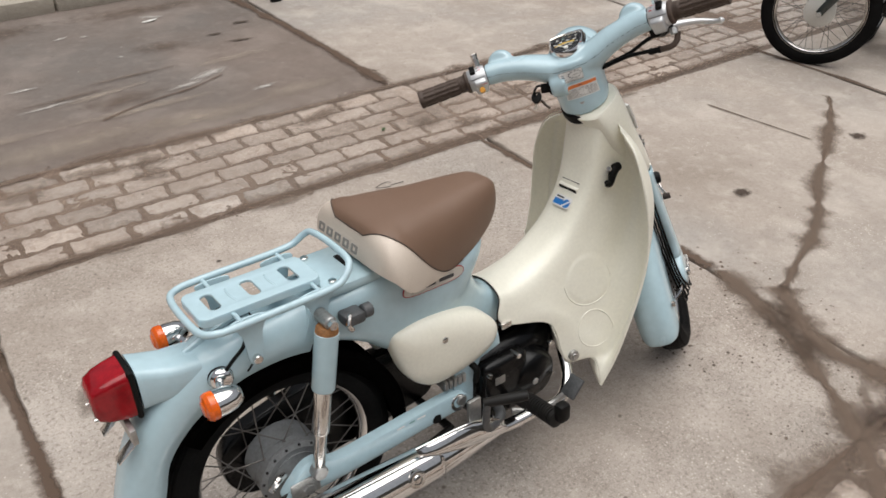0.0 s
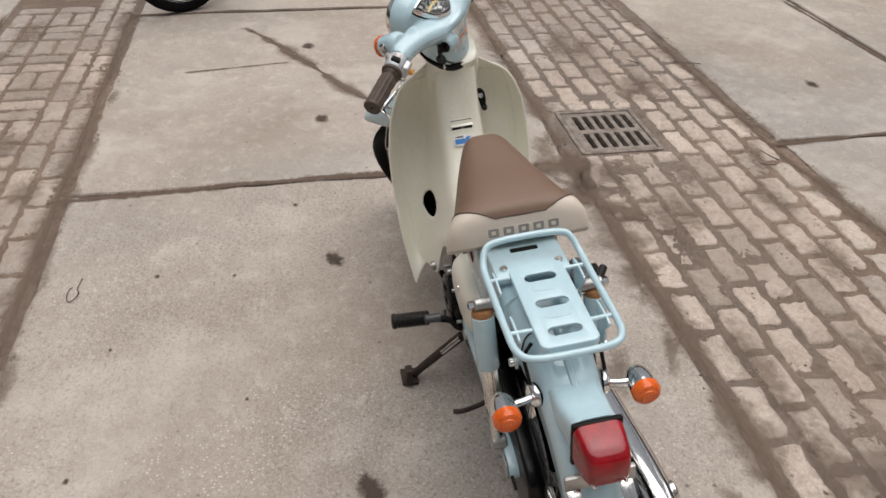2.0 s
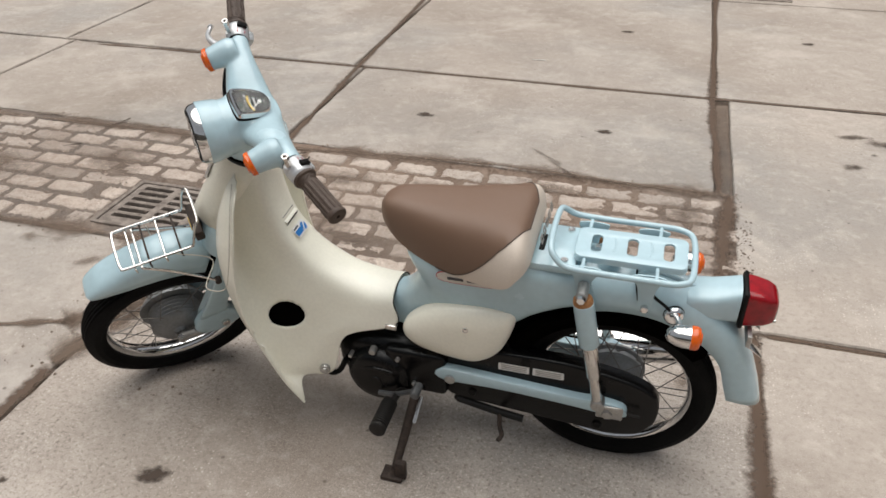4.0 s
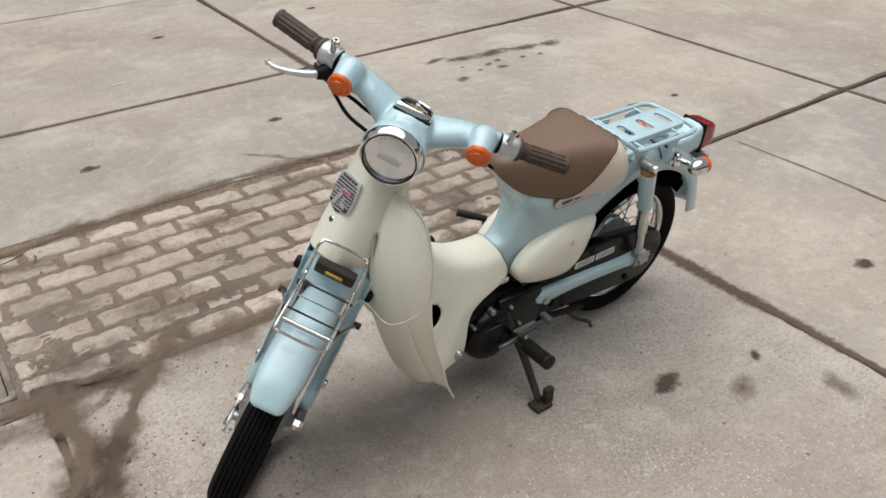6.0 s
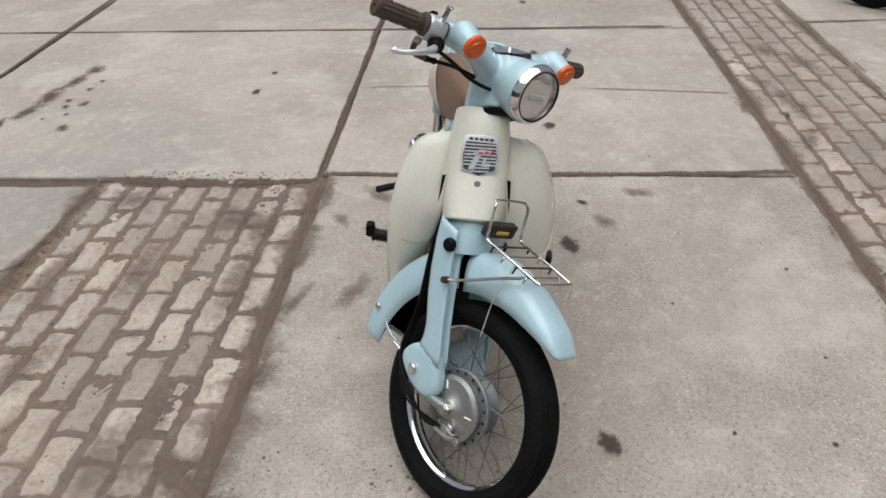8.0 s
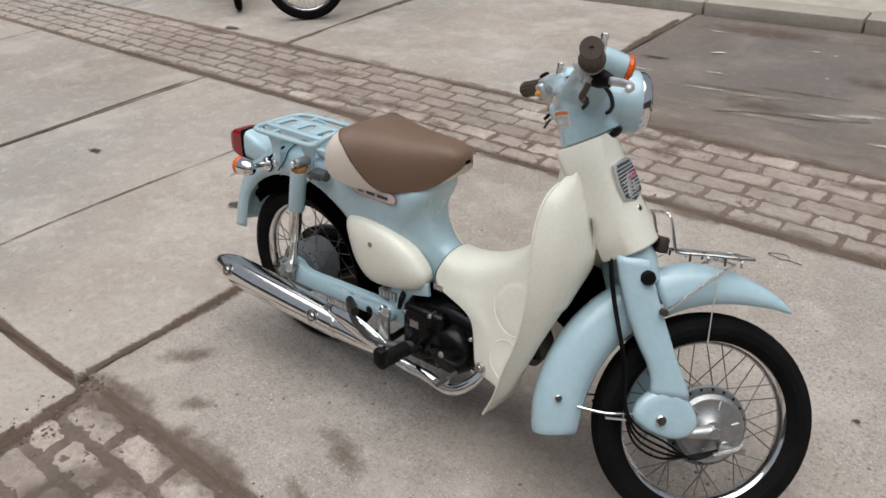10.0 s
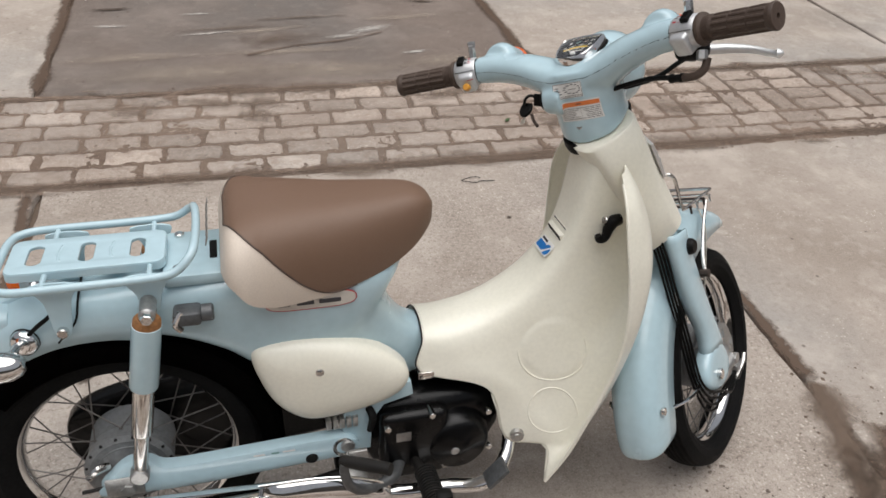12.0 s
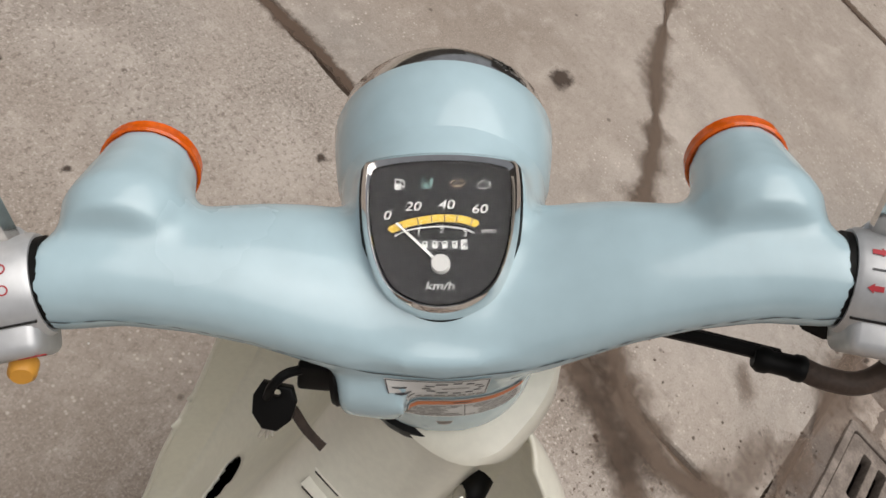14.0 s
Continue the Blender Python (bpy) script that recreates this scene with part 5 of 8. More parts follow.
# the inner return of each wing, folded in behind the lower edge
for s in (-1, 1):
    # the wing's rounded front, from its fold in to the edge beside the front cover and the fork
    g = shield(s)
    inner = [(0.893, 0.060, 0.716), (0.922, 0.066, 0.650), (0.936, 0.071, 0.580)]
    inner += [(0.931, 0.070, 0.470), (0.902, 0.072, 0.355), (0.866, 0.076, 0.252), (0.834, 0.081, 0.202), (0.806, 0.090, 0.166)] if s > 0 else [(0.905, 0.092, 0.485)]
    face = []
    for row, e in zip(g[12:], catmull(inner, 12)):
        p, e = row[72], Vector((e.x, s * e.y, e.z))
        face.append([p.lerp(e, f) + Vector((0.013, 0, -0.004)) * math.sin(math.pi * f ** 0.8) for f in np.linspace(0, 1, 11).tolist()])
    shell(part("wing_front", sheet(face), CREAM, leg_shield, "", 70), 0.003)
    if s > 0:
        continue
    low = shield(s)[-1][44:85:4]
    back = [[p + Vector(((0.020 + 0.012 * u) * f, -s * (0.045 + 0.030 * u) * f, 0.030 * u * f * f + 0.004 * f)) for f in (0, 0.35, 0.7, 1)] for u, p in zip(np.linspace(0, 1, len(low)).tolist(), low)]
    shell(part("wing_return", sheet(back), CREAM, leg_shield), 0.003)
# moulded hatch outlines
def moulding(s, cx, cz, rx, rz, a0, a1):
    near = [p for row in shield(s) for p in row[12:66]]
    pts = []
    for k in range(25):
        a = radians(a0 + (a1 - a0) * k / 24)
        x, z = cx + rx * math.cos(a), cz + rz * math.sin(a)
        best = sorted(near, key=lambda p: (p.x - x) ** 2 + (p.z - z) ** 2)[:4]
        ws = [1 / (1e-6 + (p.x - x) ** 2 + (p.z - z) ** 2) for p in best]
        pts.append(Vector((x, sum(w * p.y for w, p in zip(ws, best)) / sum(ws), z)))
    smooth = [pts[0]] + [(a + b * 2 + c) / 4 for a, b, c in zip(pts, pts[1:], pts[2:])] + [pts[-1]]
    part("hatch_ridge", tube([p + Vector((-0.0006, s * 0.0010, 0)) for p in smooth[::2]], 0.0016, 8, 4), CREAM, leg_shield)


moulding(-1, 0.766, 0.406, 0.064, 0.061, 180, 380)
moulding(-1, 0.767, 0.285, 0.046, 0.046, 0, 360)
for s in (-1, 1):
    part("rear_seam", tube([p + Vector((-0.0012, s * 0.0006, 0)) for p in shield(s)[-1][:30:2]], 0.0016, 6, 2), CASE, leg_shield)
# vents and sticker on the tunnel
for k in (0, 1):
    lv = Matrix.Translation((0.7850 + 0.0105 * k, 0, 0.6035 + 0.0145 * k)) @ Matrix.Rotation(radians(-20), 4, "Y")
    part("vent_louvre", moved(box(0.0, 0.018, -0.029, 0.029, -0.006, 0.0062, 0.001), lv), CREAM, leg_shield)
    for y0, y1 in ((-0.027, -0.001), (0.001, 0.027)):
        part("vent_slot", moved(box(-0.0012, 0.004, y0, y1, -0.0048, 0.0042, 0.0006), lv), PLASTIC, leg_shield)
st = Matrix.Translation((0.7705, 0.0, 0.5740)) @ Matrix.Rotation(radians(-48), 4, "Y")
sticker = part("sticker", plate(rounded(-0.014, 0.014, -0.026, 0.026, 0.006, 4), [], 0.001, st @ Matrix.Translation((0, 0, 0.0022))), WHITE, leg_shield, "small blue and white sticker")
part("sticker_bar", plate(rounded(-0.010, 0.004, -0.003, 0.024, 0.002, 3), [], 0.001, st @ Matrix.Translation((0, 0, 0.0027))), BLUEINK, sticker)
part("sticker_bar", plate(rounded(0.007, 0.011, 0.0, 0.022, 0.001, 2), [], 0.001, st @ Matrix.Translation((0, 0, 0.0027))), INK, sticker)
part("sticker_disc", plate(circle(-0.002, -0.0135, 0.0105, 20), [], 0.001, st @ Matrix.Translation((0, 0, 0.0027))), BLUEINK, sticker)
part("sticker_bar", plate([(-0.011, -0.008), (-0.008, -0.006), (0.007, -0.02), (0.005, -0.022)], [], 0.001, st @ Matrix.Translation((0, 0, 0.0032))), WHITE, sticker)
# added black box that keeps the open hatch dark inside
part("inner_duct", box(0.752, 0.80, 0.015, 0.062, 0.355, 0.430, 0.012), PLASTIC, leg_shield)
# added black sheets that darken the hollows behind the panel
for s in (-1, 1):
    g = shield(s)
    part("dark_backing", sheet([[p + Vector((0.007, s * -0.002, 0)) for p in row[24:46:2]] for row in g[20:46:2]]), PLASTIC, leg_shield, "black sheet added to darken the gap behind the leg shield")
part("dark_backing", sheet([[p + Vector((0.012, -0.008, -0.004)) for p in row[30:64:2]] for row in shield(1)[48:78:2]]), ARCH, leg_shield, "black sheet added to darken the missing hatch")
# bag hook
hook = part("bag_hook", tube([(0.876, -0.068, 0.656), (0.862, -0.070, 0.653), (0.854, -0.072, 0.641), (0.851, -0.073, 0.629), (0.845, -0.074, 0.622), (0.838, -0.074, 0.623), (0.834, -0.074, 0.630)], [0.010, 0.0115, 0.010, 0.008, 0.0075, 0.0075, 0.006], 10, 6), PLASTIC, leg_shield, "black bag hook")
part("hook_screw", rod((0.858, -0.064, 0.652), (0.845, -0.068, 0.657), 0.0065, 12), OLDCHROME, hook)

# -- front cover over the steering head
def head_loop(s, front, back, side, n=32, e=0.8):
    c = HEAD - AX * s
    fwd = Vector((math.cos(CASTER), 0, math.sin(CASTER)))
    out = []
    for k in range(n):
        a = 2 * math.pi * k / n
        ca, sa = math.cos(a), math.sin(a)
        out.append(c + fwd * ((front if ca > 0 else back) * math.copysign(abs(ca) ** e, ca)) + Vector((0, side * math.copysign(abs(sa) ** e, sa), 0)))
    return out


front_cover = part("front_cover", loft([head_loop(0.063, 0.074, 0.036, 0.057), head_loop(0.067, 0.077, 0.042, 0.0605), head_loop(0.12, 0.079, 0.034, 0.068), head_loop(0.18, 0.080, 0.026, 0.069), head_loop(0.25, 0.086, 0.014, 0.070), head_loop(0.306, 0.0885, 0.004, 0.069), head_loop(0.310, 0.085, 0.003, 0.066)]), CREAM, moped, "cream front cover with a chrome badge")
FW = Vector((math.cos(CASTER), 0, math.sin(CASTER)))
# badge: a ribbed shield plate, its words left as bars
bx = Matrix((Vector((0, 1, 0, 0)), Vector((AX.x, AX.y, AX.z, 0)), Vector((FW.x, 0, FW.z, 0)), (0, 0, 0, 1))).transposed()
bc = Matrix.Translation(HEAD - AX * 0.170 + FW * 0.0795) @ bx
badge = part("badge", plate([(-0.036, 0.043), (0.0, 0.047), (0.036, 0.043), (0.041, 0.0), (0.038, -0.031), (0.0, -0.047), (-0.038, -0.031), (-0.041, 0.0)], [], 0.006, bc, 0.0015), LEVER, front_cover, "ribbed chrome shield badge with a pink script")
part("badge_field", plate([(-0.033, 0.030), (0.033, 0.030), (0.037, 0.0), (0.034, -0.028), (0.0, -0.042), (-0.034, -0.028), (-0.037, 0.0)], [], 0.002, bc @ Matrix.Translation((0, 0, 0.0028))), INK, badge)
for k in range(9):
    z = 0.026 - k * 0.0072
    w = 0.035 if z > -0.024 else 0.022
    part("badge_rib", plate([(-w, z - 0.0036), (w, z - 0.0016), (w, z + 0.0016), (-w, z - 0.0006)], [], 0.0022, bc @ Matrix.Translation((0, 0, 0.0036))), LEVER, badge)
part("badge_bar", plate([(-0.024, -0.030), (-0.012, -0.030), (0.004, 0.006), (0.020, 0.006), (0.024, 0.014), (-0.004, 0.014), (-0.010, 0.002)], [], 0.0024, bc @ Matrix.Translation((0, 0, 0.0054))), LEVER, badge, "slanted bright figure")
part("badge_bar", plate([(0.004, -0.022), (0.022, -0.022), (0.024, -0.014), (0.010, -0.014), (0.016, -0.002), (0.009, -0.002)], [], 0.0024, bc @ Matrix.Translation((0, 0, 0.0054))), LEVER, badge)
for k, (x, w) in enumerate(((-0.024, 0.005), (-0.012, 0.0055), (0.001, 0.0055), (0.014, 0.0055), (0.027, 0.005))):
    z = 0.002 + 0.0022 * k
    part("script_bar", plate([(x - w, z - 0.0026), (x + w * 0.8, z - 0.0014), (x + w, z + 0.0034), (x - w * 0.7, z + 0.0022)], [], 0.0020, bc @ Matrix.Translation((0, 0, 0.0068))), PINK if k > 1 else LEVER, badge)
for k in range(5):
    x = (k - 2) * 0.0112
    part("badge_block", plate(rounded(x - 0.0042, x + 0.0042, 0.0335, 0.0395, 0.0008, 2), [], 0.001, bc @ Matrix.Translation((0, 0, 0.0036))), INK, badge)
part("screw", rod(HEAD - AX * 0.230 + FW * 0.074, HEAD - AX * 0.230 + FW * 0.0855, 0.0075, 12), OLDCHROME, front_cover)

# -- handlebar cover: arms, neck, lamp bucket and indicator pods grown into one shell
bm = bmesh.new()
arm = lambda y, x, z, rx, rz: [Vector((x + rx * math.cos(a) * 1.0, y, z + rz * math.sin(a))) for a in np.linspace(0, 2 * math.pi, 24, endpoint=False)]
half = [(0.0, 0.820, 0.888, 0.050, 0.034), (0.03, 0.8195, 0.890, 0.0495, 0.034), (0.05, 0.819, 0.896, 0.048, 0.034), (0.07, 0.817, 0.905, 0.0445, 0.0325), (0.09, 0.814, 0.914, 0.040, 0.030), (0.12, 0.809, 0.923, 0.0335, 0.0268), (0.15, 0.802, 0.929, 0.0268, 0.0248), (0.1825, 0.794, 0.931, 0.0230, 0.0236)]
st = [(-y, *q) for y, *q in half[:0:-1]] + half
loft([arm(*q) for q in st], True, bm)


def neck_loop(z, back, front, hw, tilt=0.0, n=32, e=0.85):
    c, d = (back + front) / 2, (front - back) / 2
    out = []
    for k in range(n):
        a = 2 * math.pi * k / n
        ca, sa = math.cos(a), math.sin(a)
        ca, sa = math.copysign(abs(ca) ** e, ca), math.copysign(abs(sa) ** e, sa)
        out.append(Vector((c + d * ca, hw * sa, z + tilt * ca)))
    return out


NECK = ((0.8125, 0.799, 0.914, 0.0575, 0.0325), (0.825, 0.792, 0.906, 0.0575, 0.024), (0.845, 0.784, 0.898, 0.0585, 0.012), (0.865, 0.775, 0.890, 0.062, 0.004), (0.887, 0.768, 0.884, 0.068, 0.001), (0.902, 0.766, 0.880, 0.066, 0.0))
loft([neck_loop(*q) for q in NECK], True, bm)
lamp_ax = Vector((0.99, 0, 0.09)).normalized()
lamp_c = Vector((0.941, 0, 0.895))
lathe([(0, -0.125), (0.034, -0.12), (0.050, -0.10), (0.0585, -0.07), (0.0615, -0.03), (0.0615, 0.0), (0, 0.0)], lamp_c, lamp_ax, 40, bm=bm)
for s in (-1, 1):
    lathe([(0, -0.068), (0.025, -0.066), (0.031, -0.05), (0.0275, -0.025), (0.0252, -0.012), (0.0246, 0.0), (0, 0)], (0.868, s * 0.1530, 0.937), (0.985, s * 0.06, -0.13), 28, bm=bm)
face_t = Matrix.Translation((0.8175, 0, 0.9275)) @ Matrix.Rotation(radians(-24), 4, "Y")
GAUGE = face_t @ Matrix(((0, 1, 0, 0), (-1, 0, 0, 0), (0, 0, 1, 0), (0, 0, 0, 1))) @ Matrix.Scale(0.94, 4)
go = [(-0.0415, 0.038), (-0.035, 0.0475), (0.0, 0.051), (0.035, 0.0475), (0.0415, 0.038), (0.0395, 0.004), (0.030, -0.0235), (0.0155, -0.0345), (0.0, -0.0378), (-0.0155, -0.0345), (-0.030, -0.0235), (-0.0395, 0.004)]
shape = lambda f: [(q.x, q.y) for q in closed_curve([(x * f, y * f - 0.0, 0) for x, y in go], 5)]
loft([[GAUGE @ Vector((x, y, h)) for x, y in shape(f)] for f, h in ((1.5, -0.06), (1.3, -0.035), (1.14, -0.014), (1.08, -0.004))], True, bm)
lathe([(0, 0.0), (0.030, 0.0), (0.028, 0.012), (0.0245, 0.030), (0.0225, 0.034), (0, 0.034)], (0.794, 0.022, 0.862), (-0.10, 1, 0.02), 28, bm=bm)
bar_cover = part("handlebar_cover", bm, BLUE, moped, "pale blue handlebar cover with headlight bucket", 80)
grow = bar_cover.modifiers.new("grow", "REMESH")
grow.mode, grow.voxel_size, grow.use_smooth_shade = "VOXEL", 0.0032, True
ease = bar_cover.modifiers.new("ease", "SMOOTH")
ease.factor, ease.iterations = 0.5, 14
bar_cover.matrix_local = STEER


def wrap(ob, lift):
    """Lays a thin label or strip on the shell of the handlebar cover."""
    w = ob.modifiers.new("lie", "SHRINKWRAP")
    w.target, w.wrap_method, w.wrap_mode, w.offset = bar_cover, "NEAREST_SURFACEPOINT", "ABOVE_SURFACE", lift
    return ob


part("neck_gasket", loft([neck_loop(0.7925, 0.803, 0.913, 0.0545, 0.0325), neck_loop(0.7995, 0.7995, 0.916, 0.0585, 0.0325), neck_loop(0.8095, 0.7975, 0.9158, 0.0590, 0.0325)]), PLASTIC, bar_cover, "black rubber gap below the handlebar cover")
# seam between the upper and lower half
for s in (-1, 1):
    line = catmull([(0.758, s * 0.1815, 0.928), (0.758, s * 0.15, 0.923), (0.756, s * 0.12, 0.914), (0.755, s * 0.09, 0.904), (0.752, s * 0.06, 0.894), (0.750, s * 0.03, 0.888), (0.750, 0.0, 0.886)], 8)
    wrap(part("seam", sheet([line, [p + Vector((0, 0, -0.0011)) for p in line]]), SEAM, bar_cover, "thin dark gap between two cover halves"), 0.0004)

# -- gauge
gauge = part("speedometer", plate(shape(0.965), [], 0.014, GAUGE @ Matrix.Translation((0, 0, 0.0)), 0.001), FACE, bar_cover, "speedometer with black face and chrome rim")
bezel = []
for f, h in ((0.862, 0.0080), (0.880, 0.0112), (0.93, 0.0128), (0.985, 0.0095), (1.02, 0.001), (1.03, -0.008)):
    bezel.append([GAUGE @ Vector((x, y, h)) for x, y in shape(f)])
part("bezel", loft(bezel, cap=False), CHROME, gauge, "chrome bezel")
part("gasket", loft([[GAUGE @ Vector((x, y, h)) for x, y in shape(f)] for f, h in ((1.02, 0.0), (1.055, -0.002), (1.06, -0.012), (1.02, -0.012))], cap=False), PLASTIC, gauge)
GT = lambda x, y, h=0.0074: GAUGE @ Matrix.Translation((x, y + 0.0018, h)) @ Matrix.Scale(0.96, 4)
SLANT = Matrix(((1.22, 0.24, 0, 0), (0, 1, 0, 0), (0, 0, 1, 0), (0, 0, 0, 1)))
for text, x, y, size, m in (("0", -0.0275, 0.0135, 0.0072, WHITE), ("20", -0.0141, 0.0184, 0.0072, WHITE), ("40", 0.0033, 0.0193, 0.0072, WHITE), ("60", 0.0204, 0.0168, 0.0072, WHITE), ("1", -0.0114, 0.0038, 0.0044, DIALINK), ("2", 0.0006, 0.0051, 0.0044, DIALINK), ("3", 0.0126, 0.0031, 0.0044, DIALINK), ("SPEED", 0.0248, 0.0045, 0.0030, DIALINK), ("km/h", 0.0, -0.0245, 0.0062, DIALINK)):
    part("dial_text", words(text, size, GT(x, y) @ (SLANT if text != "SPEED" else Matrix.Identity(4)), 0.0001), m, gauge)


def stripe(pts, half, n=6):
    """A flat curved stripe with round ends along pts."""
    line = catmull([(x, y, 0) for x, y in pts], n)
    left, right = [], []
    for i, p in enumerate(line):
        d = (line[min(i + 1, len(line) - 1)] - line[max(i - 1, 0)]).normalized()
        left.append((p.x - d.y * half, p.y + d.x * half))
        right.append((p.x + d.y * half, p.y - d.x * half))
    a, b = line[0], line[-1]
    return left + [(b.x + half * 0.8, b.y)] + right[::-1] + [(a.x - half * 0.8, a.y)]


arc = [(-0.0267, 0.0060), (-0.0171, 0.0098), (-0.0049, 0.0120), (0.0024, 0.0124), (0.0122, 0.0115), (0.0192, 0.0091)]
part("yellow_arc", plate(stripe(arc, 0.0021), [], 0.0004, GT(0, 0)), YELLOW, gauge, "yellow speed band")
for k, (x, y) in enumerate(((-0.0208, 0.0075), (-0.0122, 0.0105), (-0.0049, 0.0122), (0.0021, 0.0120), (0.0088, 0.0122), (0.0165, 0.0095))):
    lean = -0.35 + 0.13 * k
    h = 0.0019 if k % 2 == 0 else 0.0026
    part("tick", plate([(x - 0.0003 - lean * h, y - h), (x + 0.0003 - lean * h, y - h), (x + 0.0003 + lean * h, y + h), (x - 0.0003 + lean * h, y + h)], [], 0.0004, GT(0, 0, 0.0078)), INK, gauge)
part("gear_arc", plate(stripe([(-0.0245, 0.0024), (-0.0171, 0.0058), (-0.0049, 0.0075), (0.0037, 0.0075), (0.0122, 0.0062), (0.0178, 0.0040)], 0.0003), [], 0.0004, GT(0, 0)), WHITE, gauge)
for x, y in ((-0.0114, 0.0067), (0.0008, 0.0077), (0.0128, 0.0062)):
    part("tick", plate([(x - 0.0008, y - 0.0014), (x - 0.0003, y - 0.0014), (x + 0.0008, y + 0.0010), (x + 0.0003, y + 0.0010)], [], 0.0004, GT(0, 0)), WHITE, gauge)
part("needle", plate([(0.0006, -0.0135), (-0.0006, -0.0146), (-0.0242, 0.0088), (-0.0234, 0.0096)], [], 0.0008, GT(0, 0, 0.0092)), WHITE, gauge, "white needle at zero")
part("needle_hub", lathe([(0, 0.004), (0.0042, 0.004), (0.0047, 0.003), (0.0047, 0.0), (0, 0.0)], GAUGE @ Vector((0, -0.0117, 0.0075)), GAUGE.to_3x3() @ Vector((0, 0, 1)), 20), WHITE, gauge)
part("odometer", plate(rounded(-0.0125, 0.0145, -0.0055, 0.0, 0.0006, 2), [], 0.0004, GT(0, 0)), INK, gauge)
for k in range(4):
    x = -0.0083 + k * 0.0053
    part("odometer_digit", plate(rounded(x - 0.0014, x + 0.0014, -0.0048, -0.0008, 0.0006, 2), [rounded(x - 0.0008, x + 0.0006, -0.0026, -0.0013, 0.0002, 2)], 0.0003, GT(0, 0, 0.0078)), DIALINK, gauge)
part("odometer_digit", plate(rounded(0.0108, 0.0145, -0.0055, 0.0, 0.0004, 2), [], 0.0003, GT(0, 0, 0.0078)), DIALINK, gauge, "white tenths wheel")
part("dial_text", words("4", 0.0052, GT(0.0127, -0.0029, 0.0083) @ SLANT, 0.0001), INK, gauge)


def outline_mark(pts, w=0.00035):
    """A closed thin line round pts."""
    c = sum((Vector((x, y)) for x, y in pts), Vector((0, 0))) / len(pts)
    return plate(pts, [[(x + (c.x - x) * w / max(0.001, math.hypot(x - c.x, y - c.y)) * 1.3, y + (c.y - y) * w / max(0.001, math.hypot(x - c.x, y - c.y)) * 1.3) for x, y in pts]], 0.0003, GT(0, 0))


x, y = -0.0226, 0.0324
pump = part("telltale", plate(rounded(x - 0.0026, x + 0.0010, y - 0.0032, y + 0.0032, 0.0004, 2), [rounded(x - 0.0020, x + 0.0004, y + 0.0004, y + 0.0026, 0.0003, 2)], 0.0003, GT(0, 0)), DIALINK, gauge, "fuel pump mark")
part("pump_hose", plate(stripe([(x + 0.0012, y - 0.0005), (x + 0.0020, y - 0.0020), (x + 0.0026, y - 0.0010), (x + 0.0024, y + 0.0016), (x + 0.0014, y + 0.0028)], 0.00025, 3), [], 0.0003, GT(0, 0)), DIALINK, pump)
x, y = -0.0076, 0.0330
part("telltale", outline_mark([(x - 0.0032, y - 0.0030), (x - 0.0020, y - 0.0030), (x - 0.0012, y + 0.0008), (x + 0.0018, y - 0.0030), (x + 0.0028, y - 0.0030), (x + 0.0036, y + 0.0030), (x + 0.0024, y + 0.0030), (x + 0.0016, y - 0.0008), (x - 0.0014, y + 0.0030), (x - 0.0024, y + 0.0030)]), TEAL, gauge, "dim green neutral mark")
x, y = 0.0092, 0.0328
part("telltale", outline_mark([(x - 0.0044, y), (x - 0.0016, y + 0.0026), (x - 0.0016, y + 0.0012), (x + 0.0016, y + 0.0012), (x + 0.0016, y + 0.0026), (x + 0.0044, y), (x + 0.0016, y - 0.0026), (x + 0.0016, y - 0.0012), (x - 0.0016, y - 0.0012), (x - 0.0016, y - 0.0026)]), SANDINK, gauge, "dim orange arrow mark")
x, y = 0.0235, 0.0322
part("telltale", outline_mark([(x - 0.0036, y - 0.0016), (x - 0.0028, y + 0.0012), (x - 0.0012, y + 0.0012), (x - 0.0012, y + 0.0024), (x + 0.0012, y + 0.0024), (x + 0.0012, y + 0.0012), (x + 0.0024, y + 0.0008), (x + 0.0038, y + 0.0016), (x + 0.0038, y - 0.0020), (x + 0.0024, y - 0.0016), (x + 0.0016, y - 0.0026), (x - 0.0024, y - 0.0026)]), DIALINK, gauge, "engine mark")
pane = part("gauge_glass", plate(shape(0.875), [], 0.0012, GAUGE @ Matrix.Translation((0, 0, 0.0108))), GLASS, gauge, "clear glass")
pane.visible_shadow = False

# -- headlight and indicators
lamp = part("headlight", lathe([(0.0605, -0.030), (0.0640, -0.026), (0.0655, -0.008), (0.0640, 0.007), (0.0600, 0.0135), (0.0565, 0.0140), (0.0545, 0.010), (0.0545, 0.006), (0.057, -0.018)], lamp_c, lamp_ax, 56, closed=True), CHROME, bar_cover, "round headlight with chrome rim")
bulb = part("bulb", lathe([(0, 0.004), (0.006, 0.002), (0.009, -0.006), (0.008, -0.016), (0.006, -0.030), (0, -0.030)], lamp_c, lamp_ax, 20), GLASS, lamp)
part("bulb_cap", lathe([(0, 0.006), (0.008, 0.004), (0.010, -0.002), (0.0095, -0.008), (0.0090, -0.008), (0.0088, 0.0), (0, 0.004)], lamp_c, lamp_ax, 20), CASE, bulb)
part("bucket_lip", lathe([(0.0560, -0.060), (0.0622, -0.045), (0.0658, -0.022), (0.0672, -0.0075), (0.0660, -0.0055), (0.0640, -0.012), (0.0560, -0.055)], lamp_c, lamp_ax, 56, closed=True), BLUE, bar_cover)
